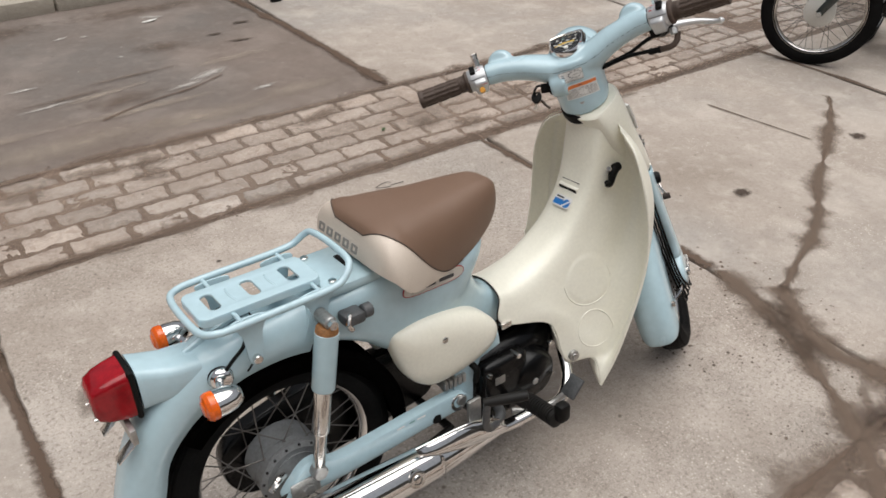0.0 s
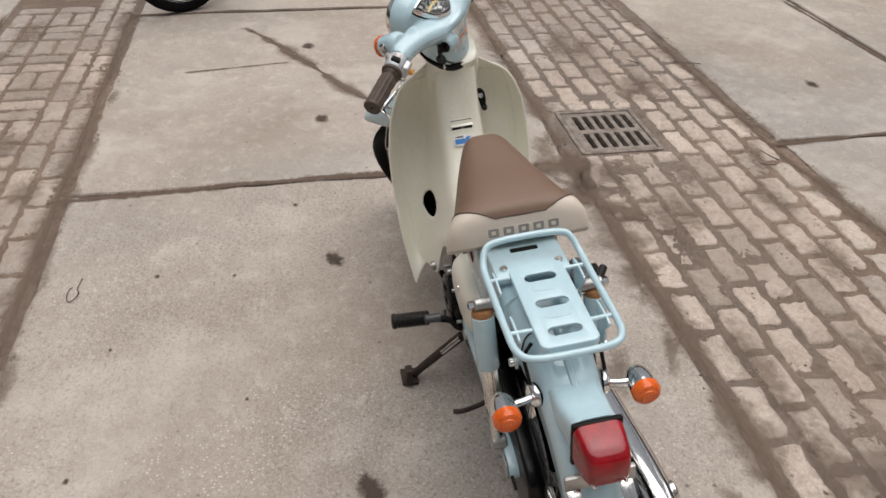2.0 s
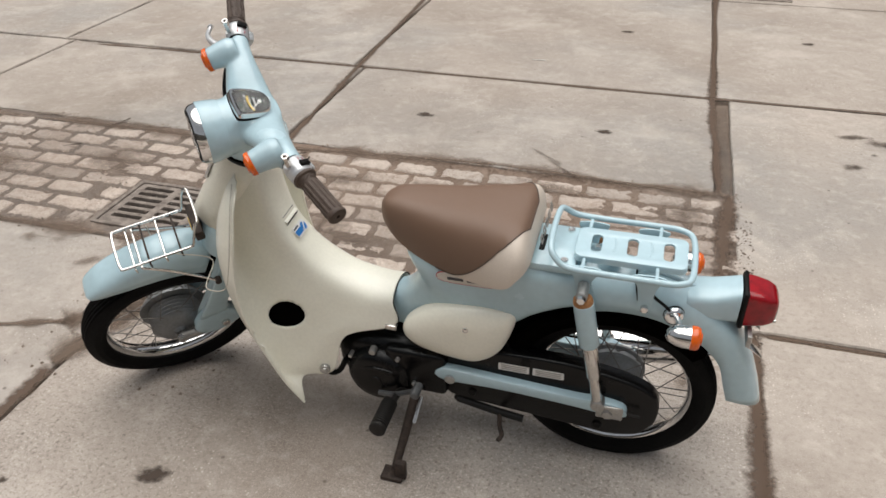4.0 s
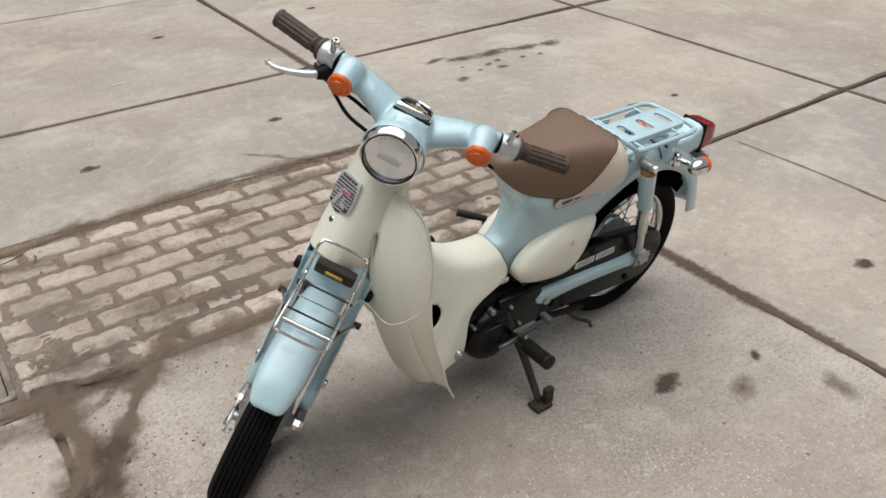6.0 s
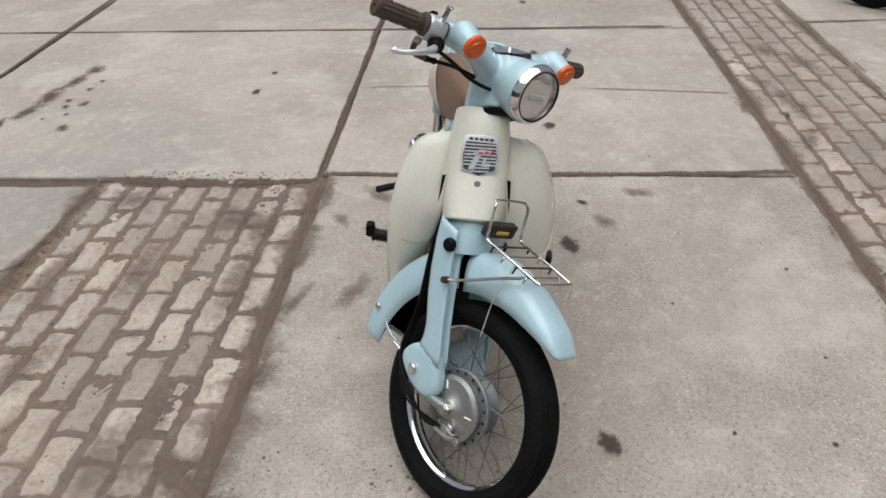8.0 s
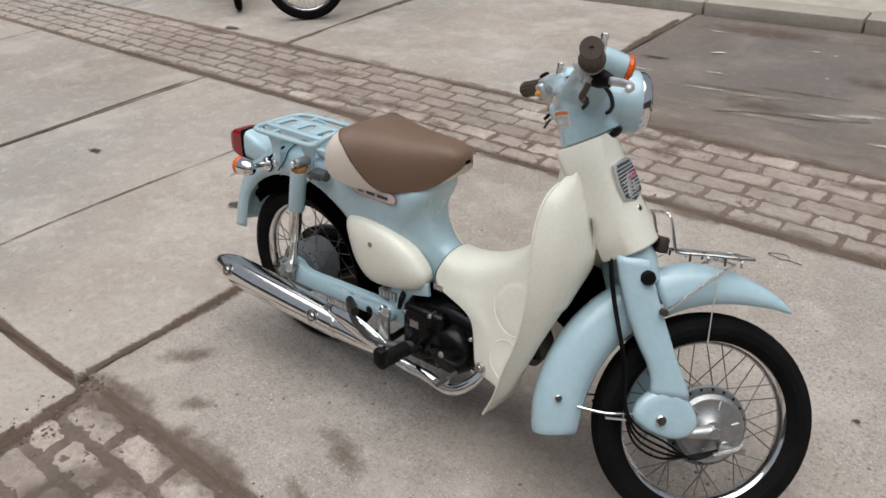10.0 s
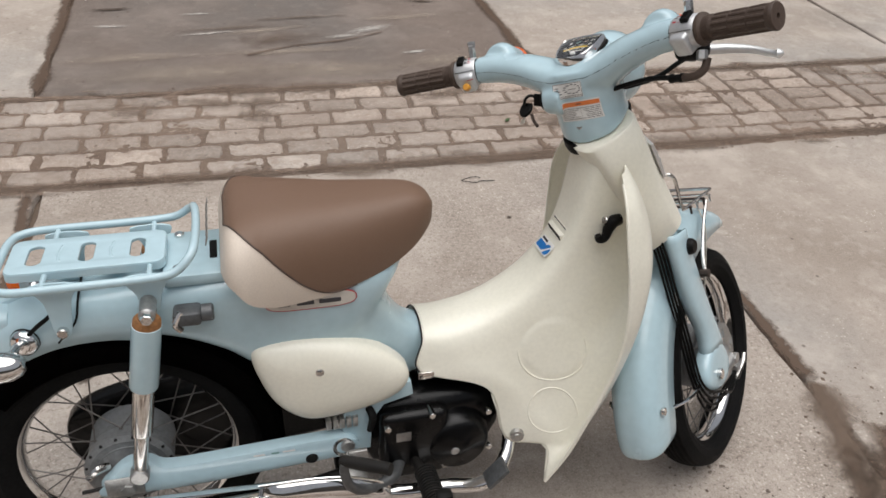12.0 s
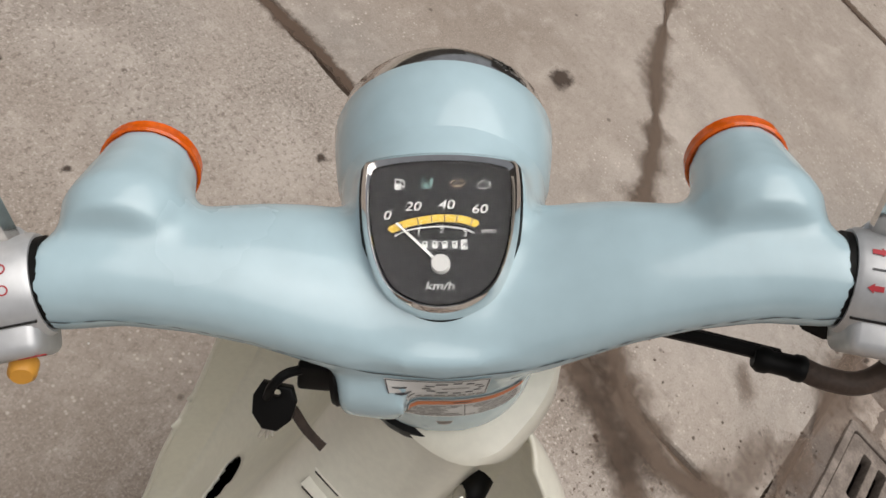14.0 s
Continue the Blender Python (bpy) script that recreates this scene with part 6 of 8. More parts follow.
part("reflector", lathe([(0.055, 0.006), (0.045, -0.010), (0.028, -0.024), (0.010, -0.030), (0, -0.030)], lamp_c, lamp_ax, 48), REFLECT, lamp)
lens = part("lens", lathe([(0.0, 0.0205), (0.02, 0.0195), (0.04, 0.0165), (0.0548, 0.0105), (0.0548, 0.0085), (0.04, 0.0145), (0.02, 0.0175), (0, 0.0185)], lamp_c, lamp_ax, 48), FLUTED, lamp, "ribbed clear headlight glass")
lens.visible_shadow = False
part("lens_gasket", lathe([(0.0535, 0.0120), (0.0560, 0.0135), (0.0568, 0.0150), (0.0555, 0.0162), (0.0535, 0.0140)], lamp_c, lamp_ax, 48, closed=True), PLASTIC, lamp, "black rubber lens gasket")
lamp_up = Vector((-lamp_ax.z, 0, lamp_ax.x))
for z, count, tall in ((0.037, 11, 0.0062),):
    for k in range(count):
        y = (k - (count - 1) / 2) * 0.0062
        c = lamp_c + Vector((0, y, 0)) + lamp_up * (z - 4.5 * abs(y) ** 2 * (1 if z > 0 else -1)) + lamp_ax * (0.0185 - 2.4 * (y * y + z * z))
        part("lens_rib", tube([c - lamp_up * tall, c + lamp_up * tall], 0.0016, 6, straight=True), FLUTED, lens)
part("bulb_shield", box(0.930, 0.950, -0.024, 0.024, 0.884, 0.897, 0.002), WHITE, lamp)
part("bulb_socket", lathe([(0, 0.004), (0.010, 0.003), (0.013, -0.004), (0, -0.004)], lamp_c - lamp_ax * 0.026, lamp_ax, 24), CASE, lamp)
part("pilot_mark", rod(lamp_c + Vector((-0.004, -0.0555, 0.028)), lamp_c + Vector((-0.004, -0.0565, 0.0285)), 0.0035, 12), REDLENS, lamp, "small red badge dot")
for s in (-1, 1):
    ind = part("front_indicator", lathe([(0.0245, -0.002), (0.0254, 0.0), (0.0254, 0.005), (0.0234, 0.0076), (0.0160, 0.0098), (0.0152, 0.0118), (0.008, 0.0128), (0, 0.0131), (0, -0.002)], (0.868, s * 0.1530, 0.937), (0.985, s * 0.06, -0.13), 36), AMBER, bar_cover, "amber indicator lens", 25)
    part("lens_rim", lathe([(0.0246, -0.003), (0.0258, -0.002), (0.0258, 0.001), (0.0246, 0.002)], (0.868, s * 0.1530, 0.937), (0.985, s * 0.06, -0.13), 36, closed=True), AMBER, ind)

# -- handlebar ends
for s in (-1, 1):
    d = Vector((-0.040, s * 0.16, -0.001)).normalized()
    a = Vector((0.794, s * 0.183, 0.931))
    back = Vector((-d.y * s, d.x * s, 0)).normalized()
    up = Vector((0, 0, 1))

    def on_case(along, ang, r):
        """A pose on the housing: x along the bar outwards, y round it towards the rider, z out of the surface."""
        out = up * math.cos(radians(ang)) + back * math.sin(radians(ang))
        turn = back * math.cos(radians(ang)) - up * math.sin(radians(ang))
        p = a + d * along + out * r
        return Matrix(((d.x, turn.x, out.x, p.x), (d.y, turn.y, out.y, p.y), (d.z, turn.z, out.z, p.z), (0, 0, 0, 1)))

    sw = part("switch_housing", lathe([(0, 0.0015), (0.0235, 0.0015), (0.0248, 0.004), (0.0250, 0.033), (0.0238, 0.040), (0.021, 0.0425), (0, 0.0425)], a, d, 36), SILVER, bar_cover, "silver switch housing with red marks")
    part("housing_gap", lathe([(0, -0.002), (0.0222, -0.002), (0.0222, 0.003), (0, 0.003)], a, d, 28), PLASTIC, sw)
    block = box(0.003, 0.038, -0.016, 0.020, -0.010, 0.020, 0.006, seg=3)
    for v in block.verts:
        if v.co.z > 0.012:
            v.co.x = 0.010 + (v.co.x - 0.010) * 0.80
    part("housing_block", moved(block, on_case(0, 128, 0.013)), SILVER, sw)
    part("housing_seam", moved(box(0.003, 0.039, -0.0004, 0.0004, -0.002, 0.0004, 0), on_case(0, 84, 0.0252)), CASE, sw)
    rocker = part("rocker", moved(box(-0.0062, 0.0062, -0.0105, 0.0105, -0.004, 0.0040, 0.0016), on_case(0.028, 34, 0.0265)), PLASTIC, sw, "black rocker switch")
    for k in (-1, 0, 1):
        part("rocker_rib", moved(box(-0.0052, 0.0052, -0.0007, 0.0007, 0.0, 0.0012, 0.0004), on_case(0.028, 34, 0.0302) @ Matrix.Translation((0, 0.004 * k, 0))), PLASTIC, rocker)
    if s > 0:
        for ang in (22, 44):
            for k in range(3):
                part("mark", moved(plate(rounded(-0.0024, 0.0024, -0.0003, 0.0003, 0.0001, 1), [], 0.0003, Matrix.Identity(4)), on_case(0.0185, ang + 3.2 * (k - 1), 0.0252)), INK, sw)
            part("mark", moved(plate(circle(0, 0, 0.0024, 14), [circle(0, 0, 0.0018, 14)], 0.0003, Matrix.Identity(4)), on_case(0.0125, ang, 0.0252)), REDINK, sw)
        part("horn_button", lathe([(0, 0.009), (0.0048, 0.009), (0.0064, 0.007), (0.0066, 0.0), (0, 0.0)], a + d * 0.019 + back * 0.0245 + up * -0.025, back + up * 0.15, 20), HORN, sw, "yellow horn button")
        part("mark", moved(plate([(-0.006, -0.0008), (0.006, -0.0004), (0.006, 0.0004), (-0.006, 0.0008)], [], 0.0004, Matrix.Identity(4)), on_case(0.010, 112, 0.0345)), REDINK, sw)
    else:
        for ang, flip in ((10, 1), (48, -1)):
            part("mark", moved(plate([(-0.003, -0.0012), (0.001, -0.0012), (0.001, -0.0022), (0.0036, 0.0), (0.001, 0.0022), (0.001, 0.0012), (-0.003, 0.0012)], [], 0.0004, Matrix.Identity(4)), on_case(0.0095, ang, 0.0252) @ Matrix.Rotation(math.pi if flip < 0 else 0, 4, "Z")), REDINK, sw, "red arrow")
        part("mark", moved(plate(rounded(-0.0028, 0.0028, -0.0004, 0.0004, 0.0001, 1), [], 0.0004, Matrix.Identity(4)), on_case(0.0095, 29, 0.0252)), INK, sw)
        for text, ang in (("R", 12), ("L", 46)):
            part("switch_text", words(text, 0.0058, on_case(0.0175, ang, 0.0253) @ Matrix.Rotation(math.pi, 4, "Z"), 0.0001), REDINK, sw)
        part("cable_elbow", rod(a + d * 0.040 + Vector((-0.002, 0, -0.030)), a + d * 0.040 + Vector((-0.006, 0, -0.044)), 0.0085, 6, 0.001), ALLOY, sw, "", 20)
    base = Vector((0.8035, s * 0.2005, 0.946))
    part("mirror_boss", lathe([(0, -0.008), (0.0125, -0.008), (0.0105, 0.0), (0.0085, 0.005), (0, 0.005)], base, (0.08, 0, 1), 20), SILVER, sw)
    part("mirror_nut", lathe([(0, 0.004), (0.0068, 0.004), (0.0070, 0.006), (0.0068, 0.030), (0.0078, 0.031), (0.0078, 0.037), (0.0070, 0.038), (0.0046, 0.038), (0.0044, 0.026), (0, 0.026)], base, (0.08, 0, 1), 6), OLDCHROME, sw, "bare threaded mirror nut", 25)
    g0, L = a + d * 0.0420, 0.118
    prof = [(0, 0), (0.0240, 0.0), (0.0250, 0.003), (0.0240, 0.0065), (0.0195, 0.009)]
    for k in range(5):
        prof += [(0.0192, 0.0100 + 0.0022 * k), (0.0192, 0.0112 + 0.0022 * k), (0.0182, 0.0114 + 0.0022 * k), (0.0182, 0.0120 + 0.0022 * k)]
    prof += [(0.0176, 0.0225), (0.0178, L - 0.012), (0.0195, L - 0.008), (0.0205, L - 0.003), (0.019, L), (0.004, L), (0.0035, L - 0.004), (0, L - 0.004)]
    grip = part("grip", lathe(prof, g0, d, 32), GRIP, bar_cover, "ribbed brown rubber grip")
    o1 = d.orthogonal().normalized()
    o2 = d.cross(o1)
    for k in range(12):
        ang = 2 * math.pi * k / 12
        w = (math.cos(ang) * o1 + math.sin(ang) * o2)
        for f0, f1 in ((0.22, 0.42), (0.45, 0.66), (0.69, 0.90)):
            part("rib", tube([g0 + d * (L * f0) + w * 0.0160, g0 + d * (L * (f0 + 0.02)) + w * 0.0166, g0 + d * (L * (f1 - 0.02)) + w * 0.0166, g0 + d * (L * f1) + w * 0.0160], 0.0032, 8, straight=True), GRIP, grip)

# brake lever on the right, with its cables
lev = tube([(0.806, -0.195, 0.905), (0.828, -0.215, 0.900), (0.844, -0.245, 0.895), (0.848, -0.275, 0.888), (0.842, -0.298, 0.880), (0.835, -0.311, 0.877)], [0.009, 0.0085, 0.0075, 0.006, 0.0055, 0.005], 10, 6)
lathe([(0, -0.0075), (0.004, -0.006), (0.0075, 0), (0.004, 0.006), (0, 0.0075)], (0.834, -0.314, 0.877), (0, 1, 0), 14, bm=lev)
lever = part("brake_lever", lev, LEVER, bar_cover, "pale alloy brake lever with ball end")
part("lever_boot", tube([(0.792, -0.186, 0.905), (0.810, -0.198, 0.904), (0.826, -0.214, 0.900)], [0.016, 0.019, 0.012], 10, 5), PLASTIC, lever, "black rubber boot")
part("cable", tube([(0.795, -0.176, 0.8665), (0.8076, -0.1275, 0.870), (0.815, -0.10, 0.868), (0.818, -0.055, 0.862)], 0.0042, 8, 8), PLASTIC, bar_cover, "black throttle cable")
part("cable_sleeve", tube([(0.784, -0.228, 0.889), (0.780, -0.223, 0.874), (0.7786, -0.211, 0.866), (0.783, -0.196, 0.8645), (0.788, -0.187, 0.865)], 0.0062, 10, 6), GRIP, bar_cover, "brown rubber cable sleeve")
part("cable_adjuster", lathe([(0, 0), (0.0058, 0), (0.0072, 0.002), (0.0072, 0.006), (0.0062, 0.008), (0.0062, 0.018), (0.0072, 0.020), (0.0072, 0.024), (0.0052, 0.027), (0, 0.027)], (0.7875, -0.1885, 0.8648), (0.27, 0.96, 0.06), 16), PLASTIC, bar_cover, "black cable adjuster")
part("brake_cable", tube([(0.818, -0.190, 0.895), (0.842, -0.158, 0.885), (0.860, -0.120, 0.870), (0.868, -0.075, 0.862), (0.868, -0.050, 0.860)], 0.0042, 8, 8), PLASTIC, bar_cover, "black brake cable")

# ignition keys with a frayed tag
key = part("ignition_key", lathe([(0, 0), (0.0175, 0), (0.0180, 0.003), (0.0160, 0.0055), (0, 0.0055)], (0.789, 0.0535, 0.8625), (-0.10, 1, 0.02), 24), PLASTIC, bar_cover, "black-headed keys hanging from the ignition lock")
part("key_head", moved(box(-0.0035, 0.0035, 0.0, 0.0185, -0.0105, 0.0105, 0.0022), Matrix.Translation((0.786, 0.0575, 0.8625)) @ Matrix.Rotation(radians(10), 4, "X")), PLASTIC, key)
part("key_link", tube([(0.785, 0.072, 0.871), (0.780, 0.080, 0.874), (0.776, 0.087, 0.869), (0.775, 0.091, 0.860)], 0.0026, 8, 5), PLASTIC, key)
head = plate([(-0.008, 0.012), (0.008, 0.012), (0.0115, 0.004), (0.0105, -0.006), (0.004, -0.0135), (-0.004, -0.0135), (-0.0105, -0.006), (-0.0115, 0.004)], [circle(0.0, 0.0075, 0.0026, 10)], 0.0062, Matrix.Identity(4), 0.0012)
part("key_head", moved(head, Matrix.Translation((0.776, 0.0890, 0.8515)) @ Matrix.Rotation(radians(-90), 4, "Z") @ Matrix.Rotation(radians(52), 4, "X") @ Matrix.Rotation(radians(-12), 4, "Z")), PLASTIC, key)
part("key_blade", tube([(0.779, 0.081, 0.842), (0.773, 0.075, 0.832), (0.769, 0.069, 0.8245), (0.767, 0.066, 0.822)], [0.0030, 0.0028, 0.0026, 0.0030], 6, 4), RUST, key, "dull steel key blade")
for dy, dz in ((0.0, 0.0), (0.004, 0.001), (-0.0035, 0.002)):
    part("key_string", tube([(0.773, 0.092, 0.8395), (0.771, 0.0945 + dy * 0.5, 0.834 + dz), (0.770, 0.0965 + dy, 0.8275 + dz)], [0.0009, 0.0014, 0.0008], 6, 5), STRING, key, "pale frayed string")

# warning labels on the neck
def neck_label(x0, x1, z0, z1, lift, m, parent):
    """A label wrapped on the back of the neck: angle from the middle of the back, height."""
    cols = list(zip(*NECK))
    rows = []
    for z in [float(q) for q in np.linspace(z0, z1, 5)]:
        b, f, hw = (float(np.interp(z, cols[0], cols[k])) for k in (1, 2, 3))
        row = []
        for a in [float(q) for q in np.linspace(x0, x1, 11)]:
            ca, sa = math.copysign(abs(math.cos(a)) ** 0.85, math.cos(a)), math.copysign(abs(math.sin(a)) ** 0.85, math.sin(a))
            row.append(Vector(((b + f) / 2 - ((f - b) / 2 + lift) * ca, (hw + lift) * sa, z)))
        rows.append(row)
    return wrap(part("label", sheet(rows), m, parent, "", 80), lift * 0.5)


lab1 = neck_label(-0.30, 0.36, 0.8605, 0.8855, 0.0012, WHITE, bar_cover)
lab2 = neck_label(-0.72, 0.40, 0.822, 0.855, 0.0012, WHITE, bar_cover)
neck_label(-0.70, 0.38, 0.846, 0.853, 0.0018, ORANGE, lab2)
small = random.Random(31)
for k in range(7):
    z = 0.8245 + k * 0.0029
    a = -0.67
    while a < 0.34:
        b = min(0.35, a + small.uniform(0.06, 0.22))
        if not (a < -0.13 < b):
            neck_label(a, b, z, z + 0.0011, 0.0018, GREYINK, lab2)
        a = b + small.uniform(0.012, 0.03)
neck_label(-0.145, -0.137, 0.8235, 0.8445, 0.0018, GREYINK, lab2)
neck_label(-0.18, -0.06, 0.8488, 0.8502, 0.0022, INK, lab2)
for z in (0.8612, 0.8842):
    neck_label(-0.29, 0.35, z, z + 0.0007, 0.0018, INK, lab1)
for a in (-0.292, 0.344):
    neck_label(a, a + 0.008, 0.8612, 0.8849, 0.0018, INK, lab1)
for z in (0.868, 0.8725, 0.8775):
    neck_label(0.17 + (z - 0.868) * 4, 0.31, z, z + 0.0012, 0.0018, INK, lab1)
for k in range(12):
    a = 2 * math.pi * k / 12
    neck_label(-0.08 + 0.16 * math.cos(a) - 0.026, -0.08 + 0.16 * math.cos(a) + 0.026, 0.8745 + 0.0072 * math.sin(a) - 0.0007, 0.8745 + 0.0072 * math.sin(a) + 0.0007, 0.0018, INK, lab1)
neck_label(-0.16, 0.0, 0.8740, 0.8750, 0.0018, GREYINK, lab1)
a = -0.27
while a < 0.30:
    neck_label(a, a + 0.05, 0.8632, 0.8645, 0.0018, GREYINK, lab1)
    a += 0.065
part("neck_screw", rod((0.800, 0, 0.811), (0.790, 0, 0.811), 0.006, 14), ALLOY, bar_cover)

# -- fork
fork = part("fork", steered(loft([head_loop(0.275, 0.060, 0.02, 0.052), head_loop(0.305, 0.068, 0.022, 0.062), head_loop(0.345, 0.070, 0.022, 0.074), head_loop(0.385, 0.060, 0.018, 0.076)])), BLUE, moped, "pale blue pressed-steel leading-link fork")
FRONT = ((0.29, 1.136), (0.32, 1.124), (0.374, 1.093), (0.422, 1.069), (0.481, 1.040), (0.539, 1.014), (0.59, 0.996), (0.612, 0.990))
BACK = ((0.29, 1.046), (0.325, 1.046), (0.360, 1.032), (0.405, 1.002), (0.462, 0.972), (0.53, 0.944), (0.612, 0.920))
BOSS = [(1.110, 0.316), (1.082, 0.318), (1.050, 0.306), (1.027, 0.283), (1.018, 0.257), (1.030, 0.235), (1.070, 0.216), (1.112, 0.211), (1.142, 0.222), (1.156, 0.250), (1.140, 0.285)]
for s in (-1, 1):
    # a pressed channel, open to the front, over a closed boss
    rows = []
    for z in [float(q) for q in np.linspace(0.300, 0.578, 18)]:
        f, b = (float(np.interp(z, *zip(*q))) for q in (FRONT, BACK))
        rows.append([Vector((x, s * y, z)) for x, y in ((f, 0.057), (b + 0.012, 0.056), (b + 0.004, 0.058), (b, 0.064), (b, 0.072), (b + 0.004, 0.079), (b + 0.014, 0.083), ((f + b) / 2, 0.0845), (f - 0.010, 0.0835), (f - 0.002, 0.081))])
    leg = shell(part("fork_leg", steered(sheet(rows)), BLUE, fork, "", 60), 0.003)
    web = [[Vector((float(np.interp(z, *zip(*FRONT))) - 0.016 + 0.004 * abs(q - 0.5), s * (0.0585 + 0.0225 * q), z)) for q in (0, 0.25, 0.5, 0.75, 1)] for z in np.linspace(0.300, 0.578, 14).tolist()]
    part("leg_web", steered(sheet(web)), BLUE, leg, "recessed front of the fork leg")
    legb = closed_curve([(x, 0, z) for x, z in BOSS], 4)
    c = sum(legb, Vector()) / len(legb)
    part("leg_boss", steered(loft([[Vector((c.x + (p.x - c.x) * f, s * y, c.z + (p.z - c.z) * f)) for p in legb] for f, y in ((0.96, 0.055), (1.0, 0.059), (1.0, 0.074), (0.95, 0.080), (0.84, 0.0835), (0.6, 0.085))])), BLUE, leg)
    part("pivot_bolt", steered(rod((1.073, s * 0.082, 0.252), (1.073, s * 0.094, 0.252), 0.0115, 12)), OLDCHROME, leg)
    part("rubber_cap", steered(lathe([(0, 0.010), (0.012, 0.009), (0.0155, 0.004), (0.016, -0.004), (0, -0.004)], (0.998, s * 0.086, 0.542), (0, s, 0), 20)), PLASTIC, leg, "black rubber cap")
    part("link_arm", steered(tube([(1.073, s * 0.066, 0.250), (1.13, s * 0.068, 0.226), (1.195, s * 0.070, 0.237)], [0.013, 0.012, 0.015], 12, 5)), ALLOY, fork, "cast leading link")
    part("link_nut", steered(rod((1.195, s * 0.062, 0.237), (1.195, s * 0.078, 0.237), 0.014, 6, 0.001)), OLDCHROME, fork, "", 20)


# -- front mudguard
def wheel_trough(rows):
    st = []
    for a, ro, ri, hw in rows:
        ca, sa = math.cos(radians(a)), math.sin(radians(a))
        st.append(((1.195 + ro * ca, 0.237 + ro * sa), (1.195 + ri * ca, 0.237 + ri * sa), hw * 0.96, hw))
    return steered(trough(st))


def gl(rows, n=5):
    a = catmull([r[:3] for r in rows], n)
    b = catmull([(r[3], 0, 0) for r in rows], n)
    return [(p.x, p.y, p.z, q.x) for p, q in zip(a, b)]


front_guard = shell(part("front_mudguard", wheel_trough(gl([(120, 0.352, 0.262, 0.050), (106, 0.354, 0.266, 0.052), (94, 0.341, 0.269, 0.053), (85, 0.332, 0.273, 0.0525), (77.5, 0.3246, 0.279, 0.051), (71, 0.320, 0.286, 0.047), (66, 0.314, 0.292, 0.042), (62.5, 0.3095, 0.2975, 0.035), (61.2, 0.305, 0.2995, 0.024)])), BLUE, moped, "pale blue front mudguard"))
rear_guard = shell(part("guard_tail", wheel_trough(gl([(124, 0.356, 0.266, 0.047), (138, 0.364, 0.270, 0.049), (152, 0.369, 0.274, 0.051), (166, 0.372, 0.277, 0.052), (178, 0.374, 0.280, 0.052), (187, 0.374, 0.284, 0.050), (190, 0.372, 0.290, 0.046)])), BLUE, front_guard, "pale blue rear flap of the mudguard"))
# added black lining: the shade under the tail, put into its colour
part("tail_shade_lining", wheel_trough(gl([(126, 0.351, 0.264, 0.0435), (152, 0.364, 0.272, 0.0475), (178, 0.369, 0.278, 0.0485), (188, 0.368, 0.285, 0.046)])), ARCH, rear_guard, "black lining put in for the shade inside the mudguard")
for s in (-1, 1):
    part("guard_screw", steered(rod((0.862, s * 0.049, 0.262), (0.862, s * 0.056, 0.262), 0.008, 10)), OLDCHROME, rear_guard)
    part("guard_stay", steered(tube([(0.905, s * 0.052, 0.250), (0.96, s * 0.068, 0.248), (1.02, s * 0.066, 0.252), (1.03, s * 0.062, 0.24), (0.965, s * 0.060, 0.236)], 0.0035, 8, 6)), CHROME, rear_guard)

# -- front carrier of chromed wire
def racked(bm):
    return steered(moved(bm, Matrix.Translation((0.011, 0, -0.007))))


carrier = part("front_carrier", racked(tube([(1.172, -0.058, 0.596), (1.120, -0.066, 0.556), (1.062, -0.080, 0.508), (1.028, -0.094, 0.484)], 0.0036, 8, 5)), OLDCHROME, moped, "small rust-spotted chrome wire carrier")
def rail(y):
    return [(1.205, y, 0.612), (1.12, y, 0.609), (1.056, y, 0.606), (1.044, y, 0.612), (1.038, y, 0.630), (1.026, y, 0.668), (1.020, y * 0.94, 0.680), (1.012, y * 0.82, 0.684)]
loop = rail(-0.056) + [(1.010, 0, 0.685)] + rail(0.056)[::-1] + [(1.214, 0.05, 0.613), (1.217, 0.03, 0.613), (1.217, -0.03, 0.613), (1.214, -0.05, 0.613)]
part("outer_wire", racked(ring(loop, 0.0034, 8, 4)), OLDCHROME, carrier)
for k, x in enumerate((1.075, 1.112, 1.150, 1.185)):
    part("cross_wire", racked(tube([(x, -0.062, 0.592), (x, -0.0605, 0.604), (x, -0.054, 0.6065), (x, 0.054, 0.6065), (x, 0.0605, 0.604), (x, 0.062, 0.592)], 0.0024, 7, 4)), RUST if k in (0, 2) else OLDCHROME, carrier)
part("stay", racked(tube([(1.172, 0.058, 0.596), (1.120, 0.066, 0.556), (1.062, 0.080, 0.508), (1.028, 0.094, 0.484)], 0.0036, 8, 5)), OLDCHROME, carrier)
part("stay_cross", racked(tube([(1.172, -0.058, 0.597), (1.172, 0.058, 0.597)], 0.003, 8, straight=True)), OLDCHROME, carrier)
for s in (-1, 1):
    part("stay_bolt", racked(rod((1.028, s * 0.084, 0.484), (1.028, s * 0.102, 0.484), 0.008, 8)), RUST, carrier)
clamp = part("carrier_clamp", racked(box(1.012, 1.034, -0.046, 0.046, 0.600, 0.634, 0.005)), RUST, carrier, "rusty clamp plate with a yellow mark")
part("yellow_mark", racked(box(1.030, 1.0365, -0.020, 0.020, 0.612, 0.620, 0.001)), YELLOW, clamp)
